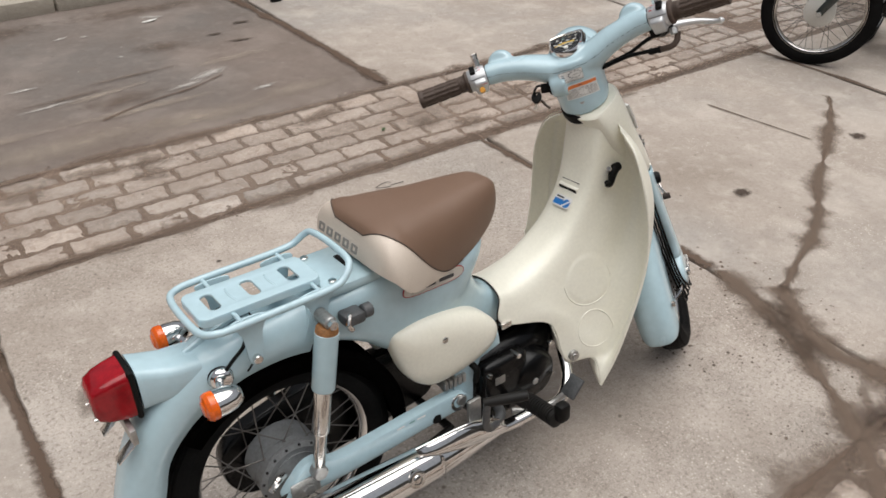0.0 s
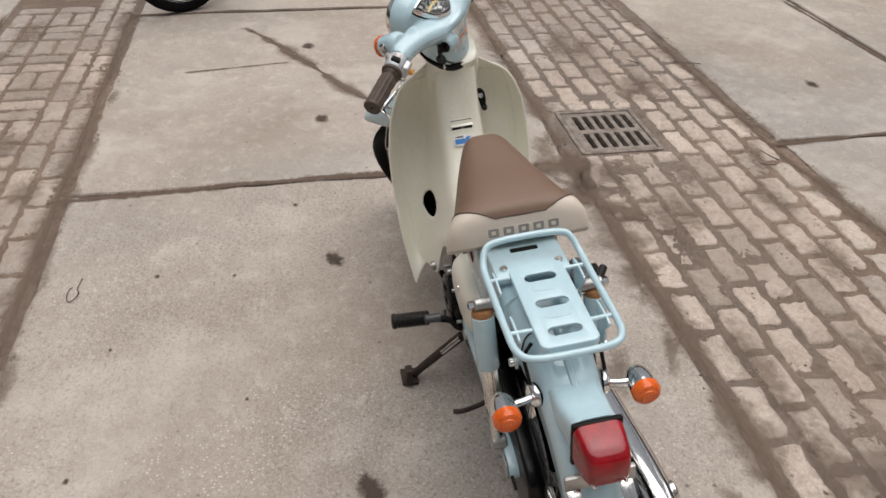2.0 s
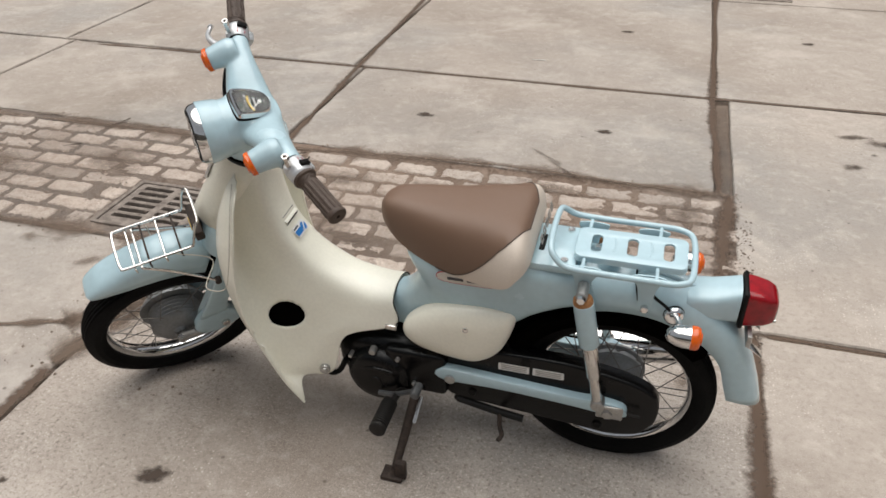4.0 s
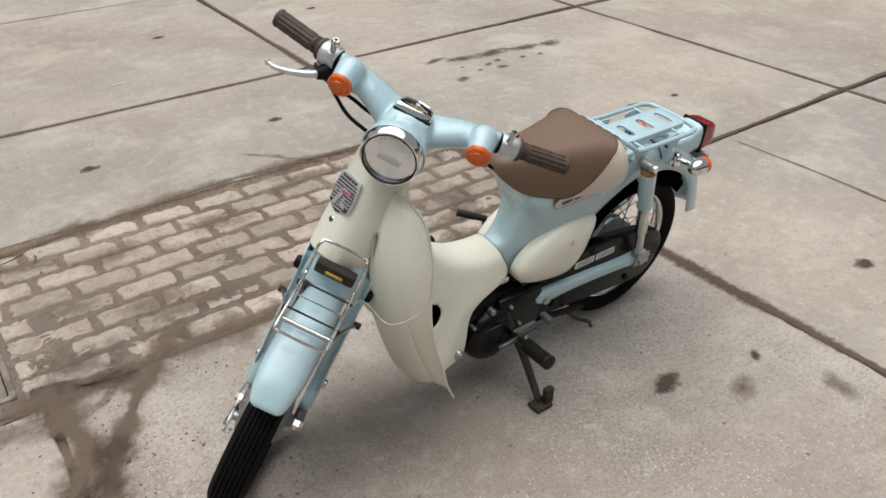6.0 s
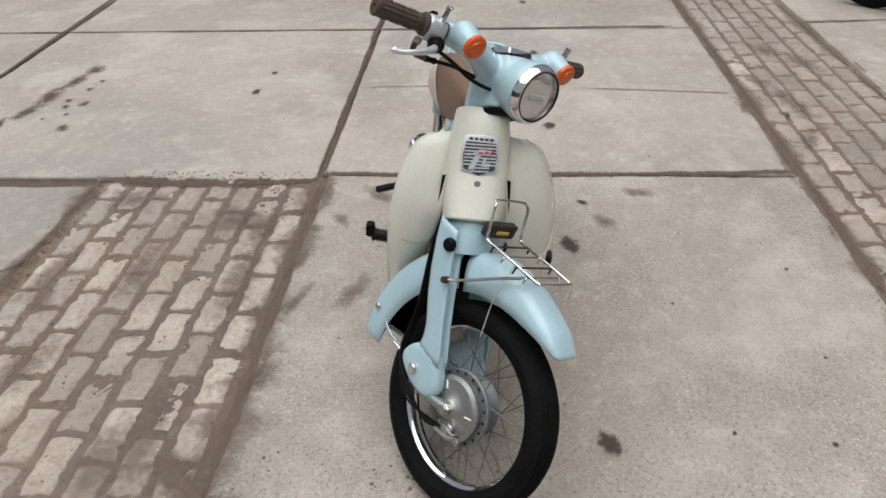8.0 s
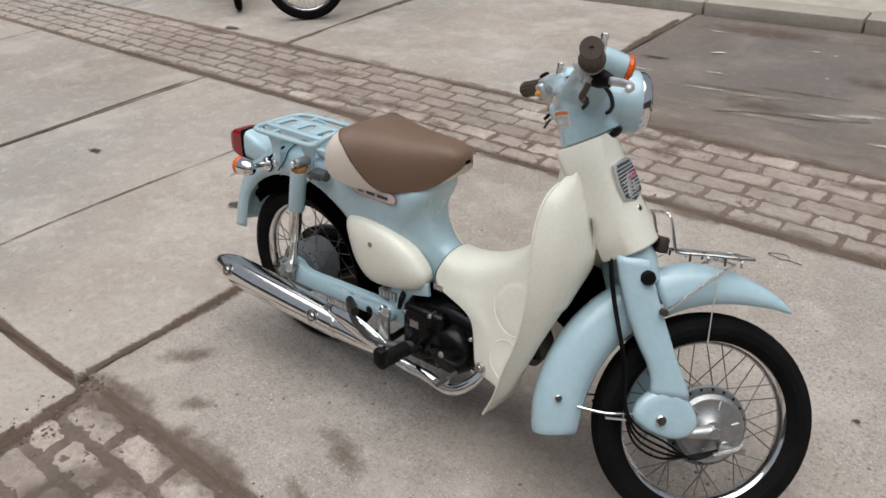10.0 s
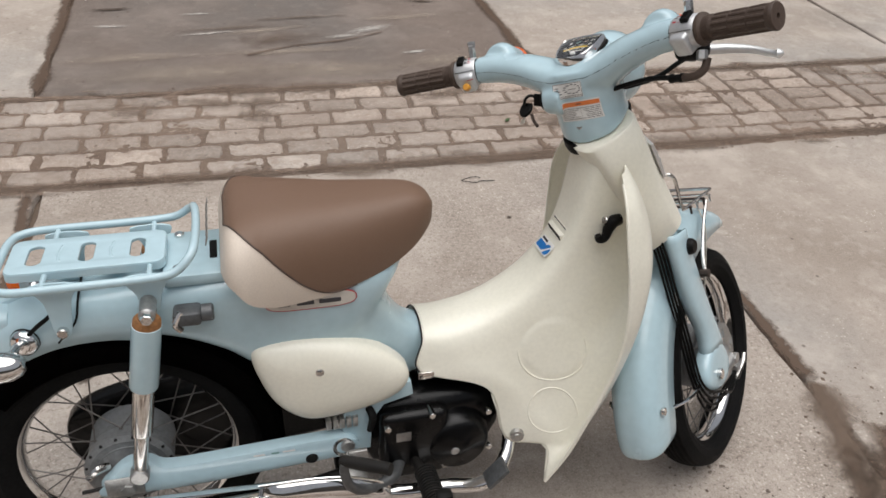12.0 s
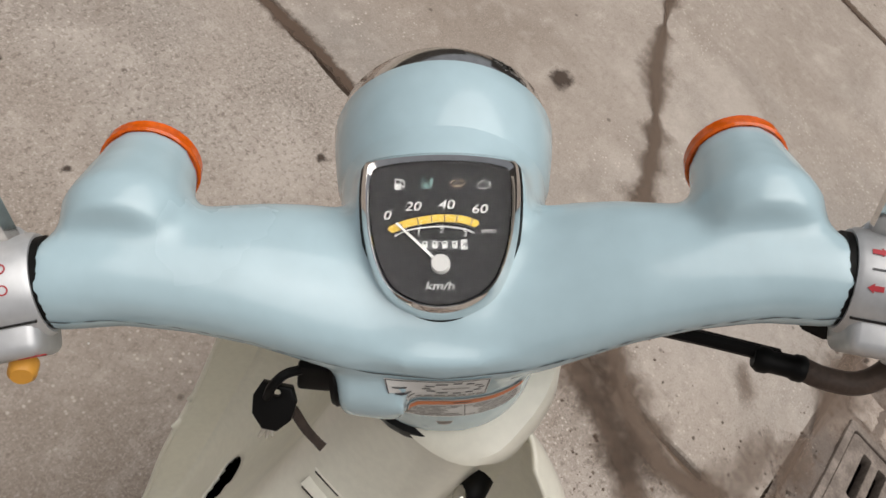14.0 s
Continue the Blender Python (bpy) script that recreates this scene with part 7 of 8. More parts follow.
part("string", tube([STEER @ Vector((1.10, 0.060, 0.600)), STEER @ Vector((1.03, 0.082, 0.556)), (0.945, 0.172, 0.500), (0.876, 0.199, 0.528), (0.855, 0.194, 0.590), (0.847, 0.175, 0.660), (0.848, 0.145, 0.720), (0.860, 0.100, 0.752)], 0.0014, 6, 8), STRING, carrier, "thin pale string")
part("string", racked(tube([(1.135, -0.05, 0.60), (1.14, -0.062, 0.55), (1.142, -0.058, 0.50), (1.150, -0.045, 0.42)], 0.0013, 6, 6)), STRING, carrier)

# -- cables at the fork
for k in range(4):
    y = -0.045 - 0.0065 * k
    part("fork_cable", steered(tube([(0.915, y * 0.6, 0.64), (0.925, y, 0.56), (0.945, y - 0.004, 0.48), (0.985, y - 0.004, 0.36), (1.000, y - 0.010, 0.27), (1.03, y - 0.018, 0.195 + 0.012 * k), (1.09, y - 0.02, 0.165 + 0.014 * k), (1.16, y - 0.012, 0.175), (1.215, -0.072, 0.20)], 0.0027, 8, 6)), PLASTIC, fork, "black control cable")
part("brake_rod_end", steered(tube([(1.20, -0.076, 0.188), (1.245, -0.078, 0.205), (1.262, -0.078, 0.222)], [0.006, 0.005, 0.004], 8, 4)), OLDCHROME, fork)

# -- rear carrier
rack = part("rear_carrier", ring([(-0.128, 0.070, 0.650), (-0.133, 0.0, 0.650), (-0.128, -0.070, 0.650), (-0.105, -0.092, 0.651), (-0.06, -0.096, 0.652), (0.05, -0.096, 0.653), (0.105, -0.096, 0.655), (0.130, -0.094, 0.660), (0.150, -0.086, 0.676), (0.159, -0.066, 0.686), (0.162, 0.0, 0.688), (0.159, 0.066, 0.686), (0.150, 0.086, 0.676), (0.130, 0.094, 0.660), (0.105, 0.096, 0.655), (0.05, 0.096, 0.653), (-0.06, 0.096, 0.652), (-0.105, 0.092, 0.651)], 0.0068, 10, 4), BLUE, moped, "pale blue tubular rear carrier")
tray = part("tray", plate(rounded(-0.118, 0.112, -0.052, 0.052, 0.016), [rounded(x - 0.011, x + 0.011, -0.030, 0.030, 0.0108) for x in (-0.080, -0.005, 0.070)], 0.006, Matrix.Translation((0, 0, 0.655)), 0.0015), BLUE, rack, "pressed tray with three slots")
for x in (-0.043, 0.033):
    part("pressed_rib", tube([(x + 0.006, -0.026, 0.6545), (x, -0.022, 0.6562), (x - 0.003, 0.0, 0.6566), (x, 0.022, 0.6562), (x + 0.006, 0.026, 0.6545)], 0.0030, 8, 4), BLUE, tray)
part("tray_lip", plate(rounded(-0.1185, 0.1125, -0.0525, 0.0525, 0.016), [rounded(-0.1135, 0.1075, -0.0475, 0.0475, 0.013)], 0.012, Matrix.Translation((0, 0, 0.649))), BLUE, rack)
for s in (-1, 1):
    for x in (-0.06, 0.09):
        part("strut", tube([(x, s * 0.052, 0.650), (x, s * 0.092, 0.651)], 0.0042, 8, straight=True), BLUE, rack)
    for x, z in ((-0.045, 0.568), (0.085, 0.590)):
        leg = part("rack_leg", side_plate([(q.x, q.z) for q in closed_curve([(x - 0.034, 0, 0.650), (x + 0.030, 0, 0.650), (x + 0.020, 0, 0.618), (x + 0.012, 0, z - 0.004), (x, 0, z - 0.014), (x - 0.012, 0, z - 0.004), (x - 0.018, 0, 0.618)], 4)], [], s * 0.080, 0.004, 0.001), BLUE, rack)
        part("leg_bolt", rod((x, s * 0.074, z), (x, s * 0.092, z), 0.0085, 12), OLDCHROME, leg)

rack.location = (0, 0, -0.006)

# -- tail lamp and number-plate bracket
tail_arm = part("tail_bracket", loft([[Vector((x, y * w, z0 + (z1 - z0) * h)) for y, h in [(math.copysign(abs(math.cos(a)) ** 0.5, math.cos(a)), 0.5 + 0.5 * math.copysign(abs(math.sin(a)) ** 0.5, math.sin(a))) for a in np.linspace(0, 2 * math.pi, 24, endpoint=False)]] for x, z0, z1, w in ((-0.130, 0.515, 0.574, 0.046), (-0.180, 0.512, 0.580, 0.045), (-0.215, 0.512, 0.592, 0.042), (-0.236, 0.512, 0.600, 0.041))]), BLUE, moped, "pale blue tail-lamp bracket")
tail_lamp = part("tail_lamp", box(-0.250, -0.238, -0.0435, 0.0435, 0.507, 0.603, 0.006), PLASTIC, tail_arm, "square red tail lamp on black base")
lens_loops = []
for x, w, z0, z1, e in ((-0.248, 0.0415, 0.509, 0.601, 0.30), (-0.268, 0.040, 0.511, 0.598, 0.30), (-0.290, 0.0375, 0.515, 0.593, 0.32), (-0.305, 0.034, 0.521, 0.586, 0.38), (-0.311, 0.027, 0.529, 0.577, 0.45)):
    lens_loops.append([Vector((x, w * math.copysign(abs(math.cos(a)) ** e, math.cos(a)), (z0 + z1) / 2 + (z1 - z0) / 2 * math.copysign(abs(math.sin(a)) ** e, math.sin(a)))) for a in np.linspace(0, 2 * math.pi, 40, endpoint=False)])
part("red_lens", loft(lens_loops), REDLENS, tail_lamp, "red plastic lens", 45)
for y in (-0.026, 0.026):
    part("lens_screw", rod((-0.305, y, 0.530), (-0.3135, y, 0.529), 0.0035, 10), OLDCHROME, tail_lamp)
bracket = part("plate_bracket", box(-0.272, -0.262, -0.06, 0.06, 0.474, 0.505, 0.002), ALLOY, tail_arm, "bent steel plate bracket")
part("bracket_tongue", moved(box(-0.05, 0.0, -0.012, 0.012, -0.0015, 0.0015, 0.001), Matrix.Translation((-0.262, 0.045, 0.478)) @ Matrix.Rotation(radians(-38), 4, "Y")), OLDCHROME, bracket)
part("bracket_tongue", moved(box(-0.05, 0.0, -0.012, 0.012, -0.0015, 0.0015, 0.001), Matrix.Translation((-0.262, -0.045, 0.478)) @ Matrix.Rotation(radians(-38), 4, "Y")), OLDCHROME, bracket)
for s in (-1, 1):
    c = Vector((-0.132, s * 0.124, 0.538))
    ind = part("rear_indicator", lathe([(0, 0.039), (0.008, 0.0378), (0.016, 0.031), (0.022, 0.018), (0.0245, 0.0), (0.0245, -0.012), (0, -0.012)], c, (1, 0, 0.02), 32), CHROME, moped, "chrome bullet indicator")
    part("amber_lens", lathe([(0.0245, 0.0), (0.0255, -0.002), (0.0255, -0.012), (0.022, -0.018), (0.014, -0.0205), (0.013, -0.0225), (0.007, -0.0235), (0, -0.024), (0, 0)], c + Vector((-0.011, 0, 0)), (1, 0, 0.02), 36), AMBER, ind, "amber lens", 25)
    part("stalk", tube([(-0.110, s * 0.060, 0.537), (-0.118, s * 0.085, 0.537), (-0.122, s * 0.112, 0.538)], [0.0085, 0.0075, 0.0075], 10, 5), CHROME, ind)
    part("stalk_base", lathe([(0, 0.010), (0.014, 0.010), (0.020, 0.006), (0.022, 0.0), (0.022, -0.006), (0, -0.006)], (-0.108, s * 0.064, 0.536), (-0.25, s, 0.05), 20), CHROME, ind)
    part("stalk_gasket", lathe([(0, 0.0), (0.0225, 0.0), (0.0225, -0.004), (0, -0.004)], (-0.108, s * 0.062, 0.536), (-0.25, s, 0.05), 20), PLASTIC, ind)

# -- suspension
for s in (-1, 1):
    top, lower = Vector((0.083, s * 0.112, 0.600)), Vector((0.024, s * 0.108, 0.272))
    d = (lower - top).normalized()
    sh = part("shock_absorber", lathe([(0, 0.022), (0.019, 0.022), (0.0225, 0.024), (0.0225, 0.140), (0.0215, 0.143), (0, 0.143)], top, d, 28), BLUE, moped, "pale blue shock absorber with a rusty collar")
    part("shock_leg", lathe([(0, 0.13), (0.0172, 0.13), (0.0172, 0.238), (0.0160, 0.241), (0.0125, 0.242), (0.0125, 0.318), (0.010, 0.326), (0, 0.326)], top, d, 24), OLDCHROME, sh, "bright steel lower leg")
    part("shock_collar", lathe([(0, 0.010), (0.017, 0.010), (0.0205, 0.014), (0.0215, 0.0235), (0, 0.0235)], top, d, 24), COPPER, sh, "rusty collar")
    part("top_eye", rod(top + Vector((0, -s * 0.03, 0)), top + Vector((0, s * 0.014, 0)), 0.0125, 16), ALLOY, sh)
    part("top_nut", rod(top + Vector((0, s * 0.014, 0)), top + Vector((0, s * 0.026, 0)), 0.0095, 6, 0.001), CHROME, sh, "", 20)
    part("lower_eye", rod(lower + Vector((0, -s * 0.018, 0)), lower + Vector((0, s * 0.014, 0)), 0.016, 16), ALLOY, sh)
ARM = [(-0.045, 0.232), (-0.03, 0.262), (0.02, 0.274), (0.08, 0.272), (0.25, 0.286), (0.37, 0.296), (0.405, 0.290), (0.418, 0.265), (0.405, 0.243), (0.37, 0.236), (0.25, 0.240), (0.08, 0.226), (0.0, 0.212), (-0.035, 0.215)]
RIGHT_ARM = [(-0.048, 0.226), (-0.038, 0.246), (-0.010, 0.278), (0.014, 0.290), (0.042, 0.285), (0.075, 0.267), (0.20, 0.271), (0.33, 0.276), (0.382, 0.272), (0.402, 0.25), (0.39, 0.228), (0.36, 0.223), (0.27, 0.219), (0.155, 0.213), (0.08, 0.211), (0.03, 0.212), (-0.014, 0.214), (-0.04, 0.216)]
for s in (-1, 1):
    slim = 0.74 if s > 0 else 1.0
    o = closed_curve([(x, 0, z) for x, z in (ARM if s > 0 else RIGHT_ARM)], 4)
    arm_bm = loft([[Vector((p.x, s * y, 0.252 + 0.03 * (p.x / 0.4) * 0.4 + (p.z - 0.252 - 0.03 * (p.x / 0.4) * 0.4) * f)) for p in o] for y, f in ((0.074, 0.80 * slim), (0.076, 0.98 * slim), (0.094, slim), (0.099, 0.86 * slim), (0.1005, 0.6 * slim))])
    sa = part("swing_arm", arm_bm, BLUE, moped, "pale blue swing arm")
    part("pivot_cap", rod((0.380, s * 0.096, 0.254), (0.380, s * 0.106, 0.254), 0.013, 20), ALLOY, sa)
    part("chain_adjuster", box(-0.036, 0.026, s * 0.103 - 0.003, s * 0.103 + 0.003, 0.222, 0.262, 0.003), ALLOY, sa)
    part("adjuster_bolt", rod((-0.075, s * 0.096, 0.236), (-0.03, s * 0.096, 0.240), 0.0035, 8), CASE, sa)
    if s < 0:
        part("rubber_plug", lathe([(0, 0.003), (0.009, 0.003), (0.012, 0.0), (0.012, -0.006), (0, -0.006)], (0.314, -0.100, 0.236), (0, -1, 0.05), 20), PLASTIC, sa, "black rubber plug")
        part("pivot_ring", lathe([(0.013, 0.0), (0.019, 0.002), (0.020, 0.0), (0.019, -0.004), (0.013, -0.004)], (0.372, -0.102, 0.252), (0, -1, 0.1), 28, closed=True), CHROME, sa)
        for x, w in ((0.222, 0.020), (0.250, 0.014), (0.274, 0.022)):
            part("worn_mark", side_plate(rounded(x - w / 2, x + w / 2, 0.2605, 0.2645, 0.001, 2), [], -0.1002, 0.0008), TEAL if x == 0.250 else WHITE, sa)

# -- chain case on the left
CC = [(-0.115, 0.235), (-0.108, 0.280), (-0.070, 0.312), (0.0, 0.334), (0.12, 0.352), (0.30, 0.348), (0.40, 0.338), (0.418, 0.30), (0.410, 0.215), (0.38, 0.175), (0.28, 0.162), (0.10, 0.146), (0.0, 0.138), (-0.07, 0.150), (-0.105, 0.190)]
case = part("chain_case", side_plate([(p.x, p.z) for p in closed_curve([(x, 0, z) for x, z in CC], 4)], [], 0.060, 0.040, 0.008), BLACK, moped, "black chain case with two pale labels")
for x in (0.108, 0.190):
    lb = part("case_label", side_plate(rounded(x, x + 0.074, 0.299, 0.321, 0.002, 2), [], 0.0812, 0.001), WHITE, case)
    for k in range(3):
        part("print_line", side_plate(rounded(x + 0.006, x + 0.067, 0.303 + k * 0.006, 0.3055 + k * 0.006, 0.0005, 2), [], 0.0819, 0.0006), GREYINK, lb)
for x, z in ((0.33, 0.20), (0.20, 0.335), (0.02, 0.165)):
    part("case_plug", rod((x, 0.078, z), (x, 0.084, z), 0.011, 14), PLASTIC, case)

# -- engine
engine = part("engine", loft([[Vector((x, y * w, zc + h * z)) for y, z in [(math.copysign(abs(math.cos(a)) ** 0.55, math.cos(a)), math.copysign(abs(math.sin(a)) ** 0.6, math.sin(a))) for a in np.linspace(0, 2 * math.pi, 28, endpoint=False)]] for x, zc, h, w in ((0.415, 0.235, 0.045, 0.06), (0.43, 0.240, 0.075, 0.075), (0.48, 0.248, 0.088, 0.085), (0.58, 0.250, 0.088, 0.085), (0.655, 0.256, 0.072, 0.080), (0.675, 0.262, 0.055, 0.065))]), BLACK, moped, "small black engine with bright screws")
engine.location = (0.004, 0, -0.010)
part("clutch_cover", lathe([(0, 0.046), (0.02, 0.046), (0.024, 0.043), (0.05, 0.040), (0.060, 0.030), (0.064, 0.012), (0.068, 0.0), (0, 0.0)], (0.585, -0.078, 0.232), (0, -1, 0), 40), BLACK, engine)
part("clutch_bolt", rod((0.575, -0.118, 0.229), (0.575, -0.126, 0.229), 0.0085, 14), ALLOY, engine)
part("side_case", box(0.435, 0.565, -0.112, -0.07, 0.165, 0.322, 0.016, seg=3), BLACK, engine)
part("maker_plate", side_plate(rounded(0.464, 0.492, 0.264, 0.284, 0.001, 2), [], -0.1130, 0.001), ALLOY, engine)
for x, z in ((0.448, 0.30), (0.53, 0.318), (0.558, 0.19), (0.45, 0.18), (0.645, 0.29), (0.652, 0.20)):
    part("case_screw", rod((x, -0.09, z), (x, -0.118 if x < 0.57 else -0.1, z), 0.0065, 10), OLDCHROME, engine)
part("generator_cover", lathe([(0, 0.040), (0.012, 0.040), (0.014, 0.037), (0.05, 0.037), (0.068, 0.033), (0.078, 0.022), (0.083, 0.008), (0.084, 0.0), (0, 0.0)], (0.565, 0.078, 0.226), (0, 1, 0), 48), BLACK, engine)
part("cover_rib", tube([(0.520, 0.112, 0.262), (0.560, 0.117, 0.272), (0.602, 0.112, 0.262)], 0.004, 8, 4), BLACK, engine)
part("left_case", box(0.388, 0.545, 0.06, 0.096, 0.19, 0.325, 0.014, seg=3), BLACK, engine)
for x, z, r in ((0.572, 0.312, 0.009), (0.508, 0.300, 0.005), (0.632, 0.286, 0.005), (0.47, 0.225, 0.005)):
    part("case_screw", rod((x, 0.085, z), (x, 0.106, z), r, 12), ALLOY, engine)
part("overflow_hose", tube([(0.655, 0.085, 0.250), (0.672, 0.092, 0.215), (0.690, 0.100, 0.208), (0.700, 0.105, 0.222)], 0.0075, 8, 6), PLASTIC, engine)
fins = part("cylinder", rod((0.66, 0, 0.272), (0.80, 0, 0.290), 0.040, 24), BLACK, engine)
for k in range(7):
    part("fin", lathe([(0, 0), (0.058, 0), (0.058, 0.004), (0, 0.004)], (0.69 + 0.014 * k, 0, 0.276 + 0.002 * k), (0.99, 0, 0.12), 28), BLACK, fins)
part("carburettor", box(0.52, 0.60, -0.045, 0.03, 0.335, 0.385, 0.012), BLACK, engine)
for k in range(5):
    part("rectifier_rib", box(0.340 + 0.012 * k, 0.349 + 0.012 * k, -0.094, -0.05, 0.300, 0.322, 0.001), ALLOY, engine)
part("frame_bracket", side_plate([(0.375, 0.225), (0.372, 0.300), (0.395, 0.365), (0.500, 0.372), (0.505, 0.340), (0.450, 0.325), (0.428, 0.290), (0.425, 0.225)], [], -0.080, 0.012, 0.002), BLUE, moped, "pale blue frame bracket")
part("breather_hose", tube([(0.415, -0.075, 0.335), (0.423, -0.098, 0.322), (0.417, -0.100, 0.292)], [0.007, 0.008, 0.006], 8, 5), PLASTIC, engine)

# -- foot rests, levers, stands
rest = part("foot_rest", tube([(0.505, -0.20, 0.222), (0.505, -0.12, 0.205), (0.495, -0.08, 0.175), (0.495, 0.08, 0.170), (0.505, 0.12, 0.200), (0.508, 0.17, 0.212)], 0.009, 10, 6), CASE, moped, "steel foot-rest bar with black rubbers")
for s, z, x in ((-1, 0.236, 0.508), (1, 0.218, 0.513)):
    prof = [(0, 0), (0.014, 0)]
    for k in range(12):
        prof += [(0.0200, 0.004 + k * 0.0068), (0.0200, 0.0076 + k * 0.0068), (0.0160, 0.0082 + k * 0.0068), (0.0160, 0.0102 + k * 0.0068)]
    prof += [(0.0205, 0.087), (0.0205, 0.096), (0.016, 0.099), (0, 0.099)]
    part("peg_rubber", lathe(prof, (x, s * 0.172, z - 0.004), (0, s, 0.10), 20), CASE, rest, "ribbed black peg rubber")
part("peg_end", box(0.50, 0.53, -0.288, -0.262, 0.240, 0.285, 0.008), PLASTIC, rest)
kick = part("kick_starter", tube([(0.475, -0.105, 0.195), (0.455, -0.145, 0.203), (0.425, -0.165, 0.208), (0.390, -0.185, 0.226), (0.367, -0.203, 0.262), (0.358, -0.215, 0.305), (0.358, -0.218, 0.332)], [0.012, 0.012, 0.010, 0.009, 0.0085, 0.008, 0.008], 10, 6), LOCKGREY, moped, "dull grey steel kick-starter arm")
part("kick_rubber", tube([(0.354, -0.212, 0.331), (0.392, -0.240, 0.340), (0.426, -0.266, 0.348)], [0.0095, 0.0112, 0.0105], 12, 4), CASE, kick, "worn dark rubber kick pedal")
brake = part("brake_pedal", tube([(0.51, -0.12, 0.165), (0.56, -0.150, 0.160), (0.60, -0.160, 0.166), (0.625, -0.170, 0.184), (0.640, -0.178, 0.198)], 0.0075, 8, 6), ALLOY, moped, "steel brake pedal")
part("pedal_pad", moved(box(-0.026, 0.026, -0.020, 0.020, -0.004, 0.005, 0.003), Matrix.Translation((0.642, -0.182, 0.206)) @ Matrix.Rotation(radians(-48), 4, "Y")), LOCKGREY, brake)
gear = part("gear_pedal", tube([(0.445, 0.168, 0.268), (0.475, 0.155, 0.240), (0.52, 0.135, 0.200), (0.56, 0.125, 0.185)], 0.0065, 8, 6), LOCKGREY, moped, "steel heel-and-toe gear pedal")
part("gear_pad", rod((0.443, 0.150, 0.270), (0.443, 0.190, 0.272), 0.011, 12), LOCKGREY, gear)
UP = Matrix.Rotation(radians(6.2), 4, "X")
stand = part("side_stand", tube([(0.475, 0.095, 0.165), (0.480, 0.150, 0.120), (0.487, 0.200, 0.075), (0.492, 0.236, 0.042)], [0.013, 0.012, 0.011, 0.010], 10, 5), RUST, moped, "rusty side stand propping the moped")
fb = moved(box(-0.028, 0.028, -0.022, 0.022, -0.006, 0.006, 0.003), Matrix.Translation((0.494, 0.247, 0.0345)) @ UP)
part("stand_foot", fb, RUST, stand)
part("foot_tang", moved(box(-0.014, 0.014, -0.009, 0.009, 0.0, 0.052, 0.003), Matrix.Translation((0.472, 0.252, 0.036)) @ UP), RUST, stand)
part("stand_spring", tube([(0.455, 0.105, 0.175), (0.462, 0.155, 0.130)], 0.006, 8, straight=True), OLDCHROME, stand)
cstand = part("centre_stand", tube([(0.37, 0.072, 0.158), (0.28, 0.076, 0.142), (0.20, 0.080, 0.134)], 0.010, 10, 5), CASE, moped, "dark folded centre stand")
part("stand_tang", tube([(0.26, 0.078, 0.138), (0.252, 0.115, 0.134), (0.240, 0.148, 0.142), (0.246, 0.166, 0.140)], 0.006, 8, 5), RUST, cstand)
part("stand_leg", tube([(0.37, -0.072, 0.158), (0.28, -0.076, 0.142), (0.20, -0.080, 0.134)], 0.010, 10, 5), CASE, cstand)
part("stand_cross", tube([(0.37, -0.072, 0.157), (0.37, 0.072, 0.157)], 0.010, 10, straight=True), CASE, cstand)

# -- exhaust
PIPE = ((-0.266, 0.2220, 0.006), (-0.264, 0.2220, 0.013), (-0.254, 0.2225, 0.0205), (-0.231, 0.2220, 0.0285), (-0.201, 0.2210, 0.0365), (-0.171, 0.2190, 0.0415), (-0.056, 0.2090, 0.0428), (0.084, 0.1990, 0.0418), (0.184, 0.1930, 0.0400), (0.249, 0.1890, 0.0388), (0.29, 0.1860, 0.0355), (0.335, 0.1800, 0.0295), (0.375, 0.1730, 0.022), (0.42, 0.1680, 0.0165))
pipe_y = lambda x: -0.150 + 0.030 * max(0.0, x + 0.1)


def silencer():
    return loft([[Vector((x, pipe_y(x) + r * math.cos(a), z + r * math.sin(a))) for a in np.linspace(0, 2 * math.pi, 36, endpoint=False)] for x, z, r in PIPE])


exhaust = part("exhaust", silencer(), CHROME, moped, "long chrome exhaust silencer")
exhaust.location = (0.016, -0.015, 0.004)
# a second skin over the outer half, with a rounded front corner
skin = []
for x in np.linspace(-0.250, 0.252, 40).tolist():
    z, r = (float(np.interp(x, [p[0] for p in PIPE], [p[k] for p in PIPE])) for k in (1, 2))
    e = max(0.0, (x - 0.232) / 0.020)
    up, low = 68 - 26 * e ** 2.5, -66 + 22 * e ** 2.5
    skin.append([Vector((x, pipe_y(x) - (r + 0.0016) * math.cos(radians(q)), z + (r + 0.0016) * math.sin(radians(q)))) for q in np.linspace(low, up, 21).tolist()])
shell(part("outer_skin", sheet(skin), CHROME, exhaust, "second chrome skin with a pressed crease"), 0.002)
hs = [[Vector((x, y - 0.014 * math.sin(q * math.pi), zc + (q - 0.5) * h)) for q in np.linspace(0, 1, 9)] for x, y, zc, h in ((0.200, -0.146, 0.236, 0.020), (0.24, -0.154, 0.230, 0.046), (0.29, -0.158, 0.224, 0.062), (0.335, -0.160, 0.218, 0.066), (0.375, -0.156, 0.206, 0.058), (0.41, -0.152, 0.194, 0.040), (0.43, -0.150, 0.186, 0.020))]
shell(part("heat_shield", sheet(hs), CHROME, exhaust, "chrome heat shield plate"), 0.002)
part("shield_lip", tube([r[-1] for r in hs], 0.0024, 8, 5), CHROME, exhaust)
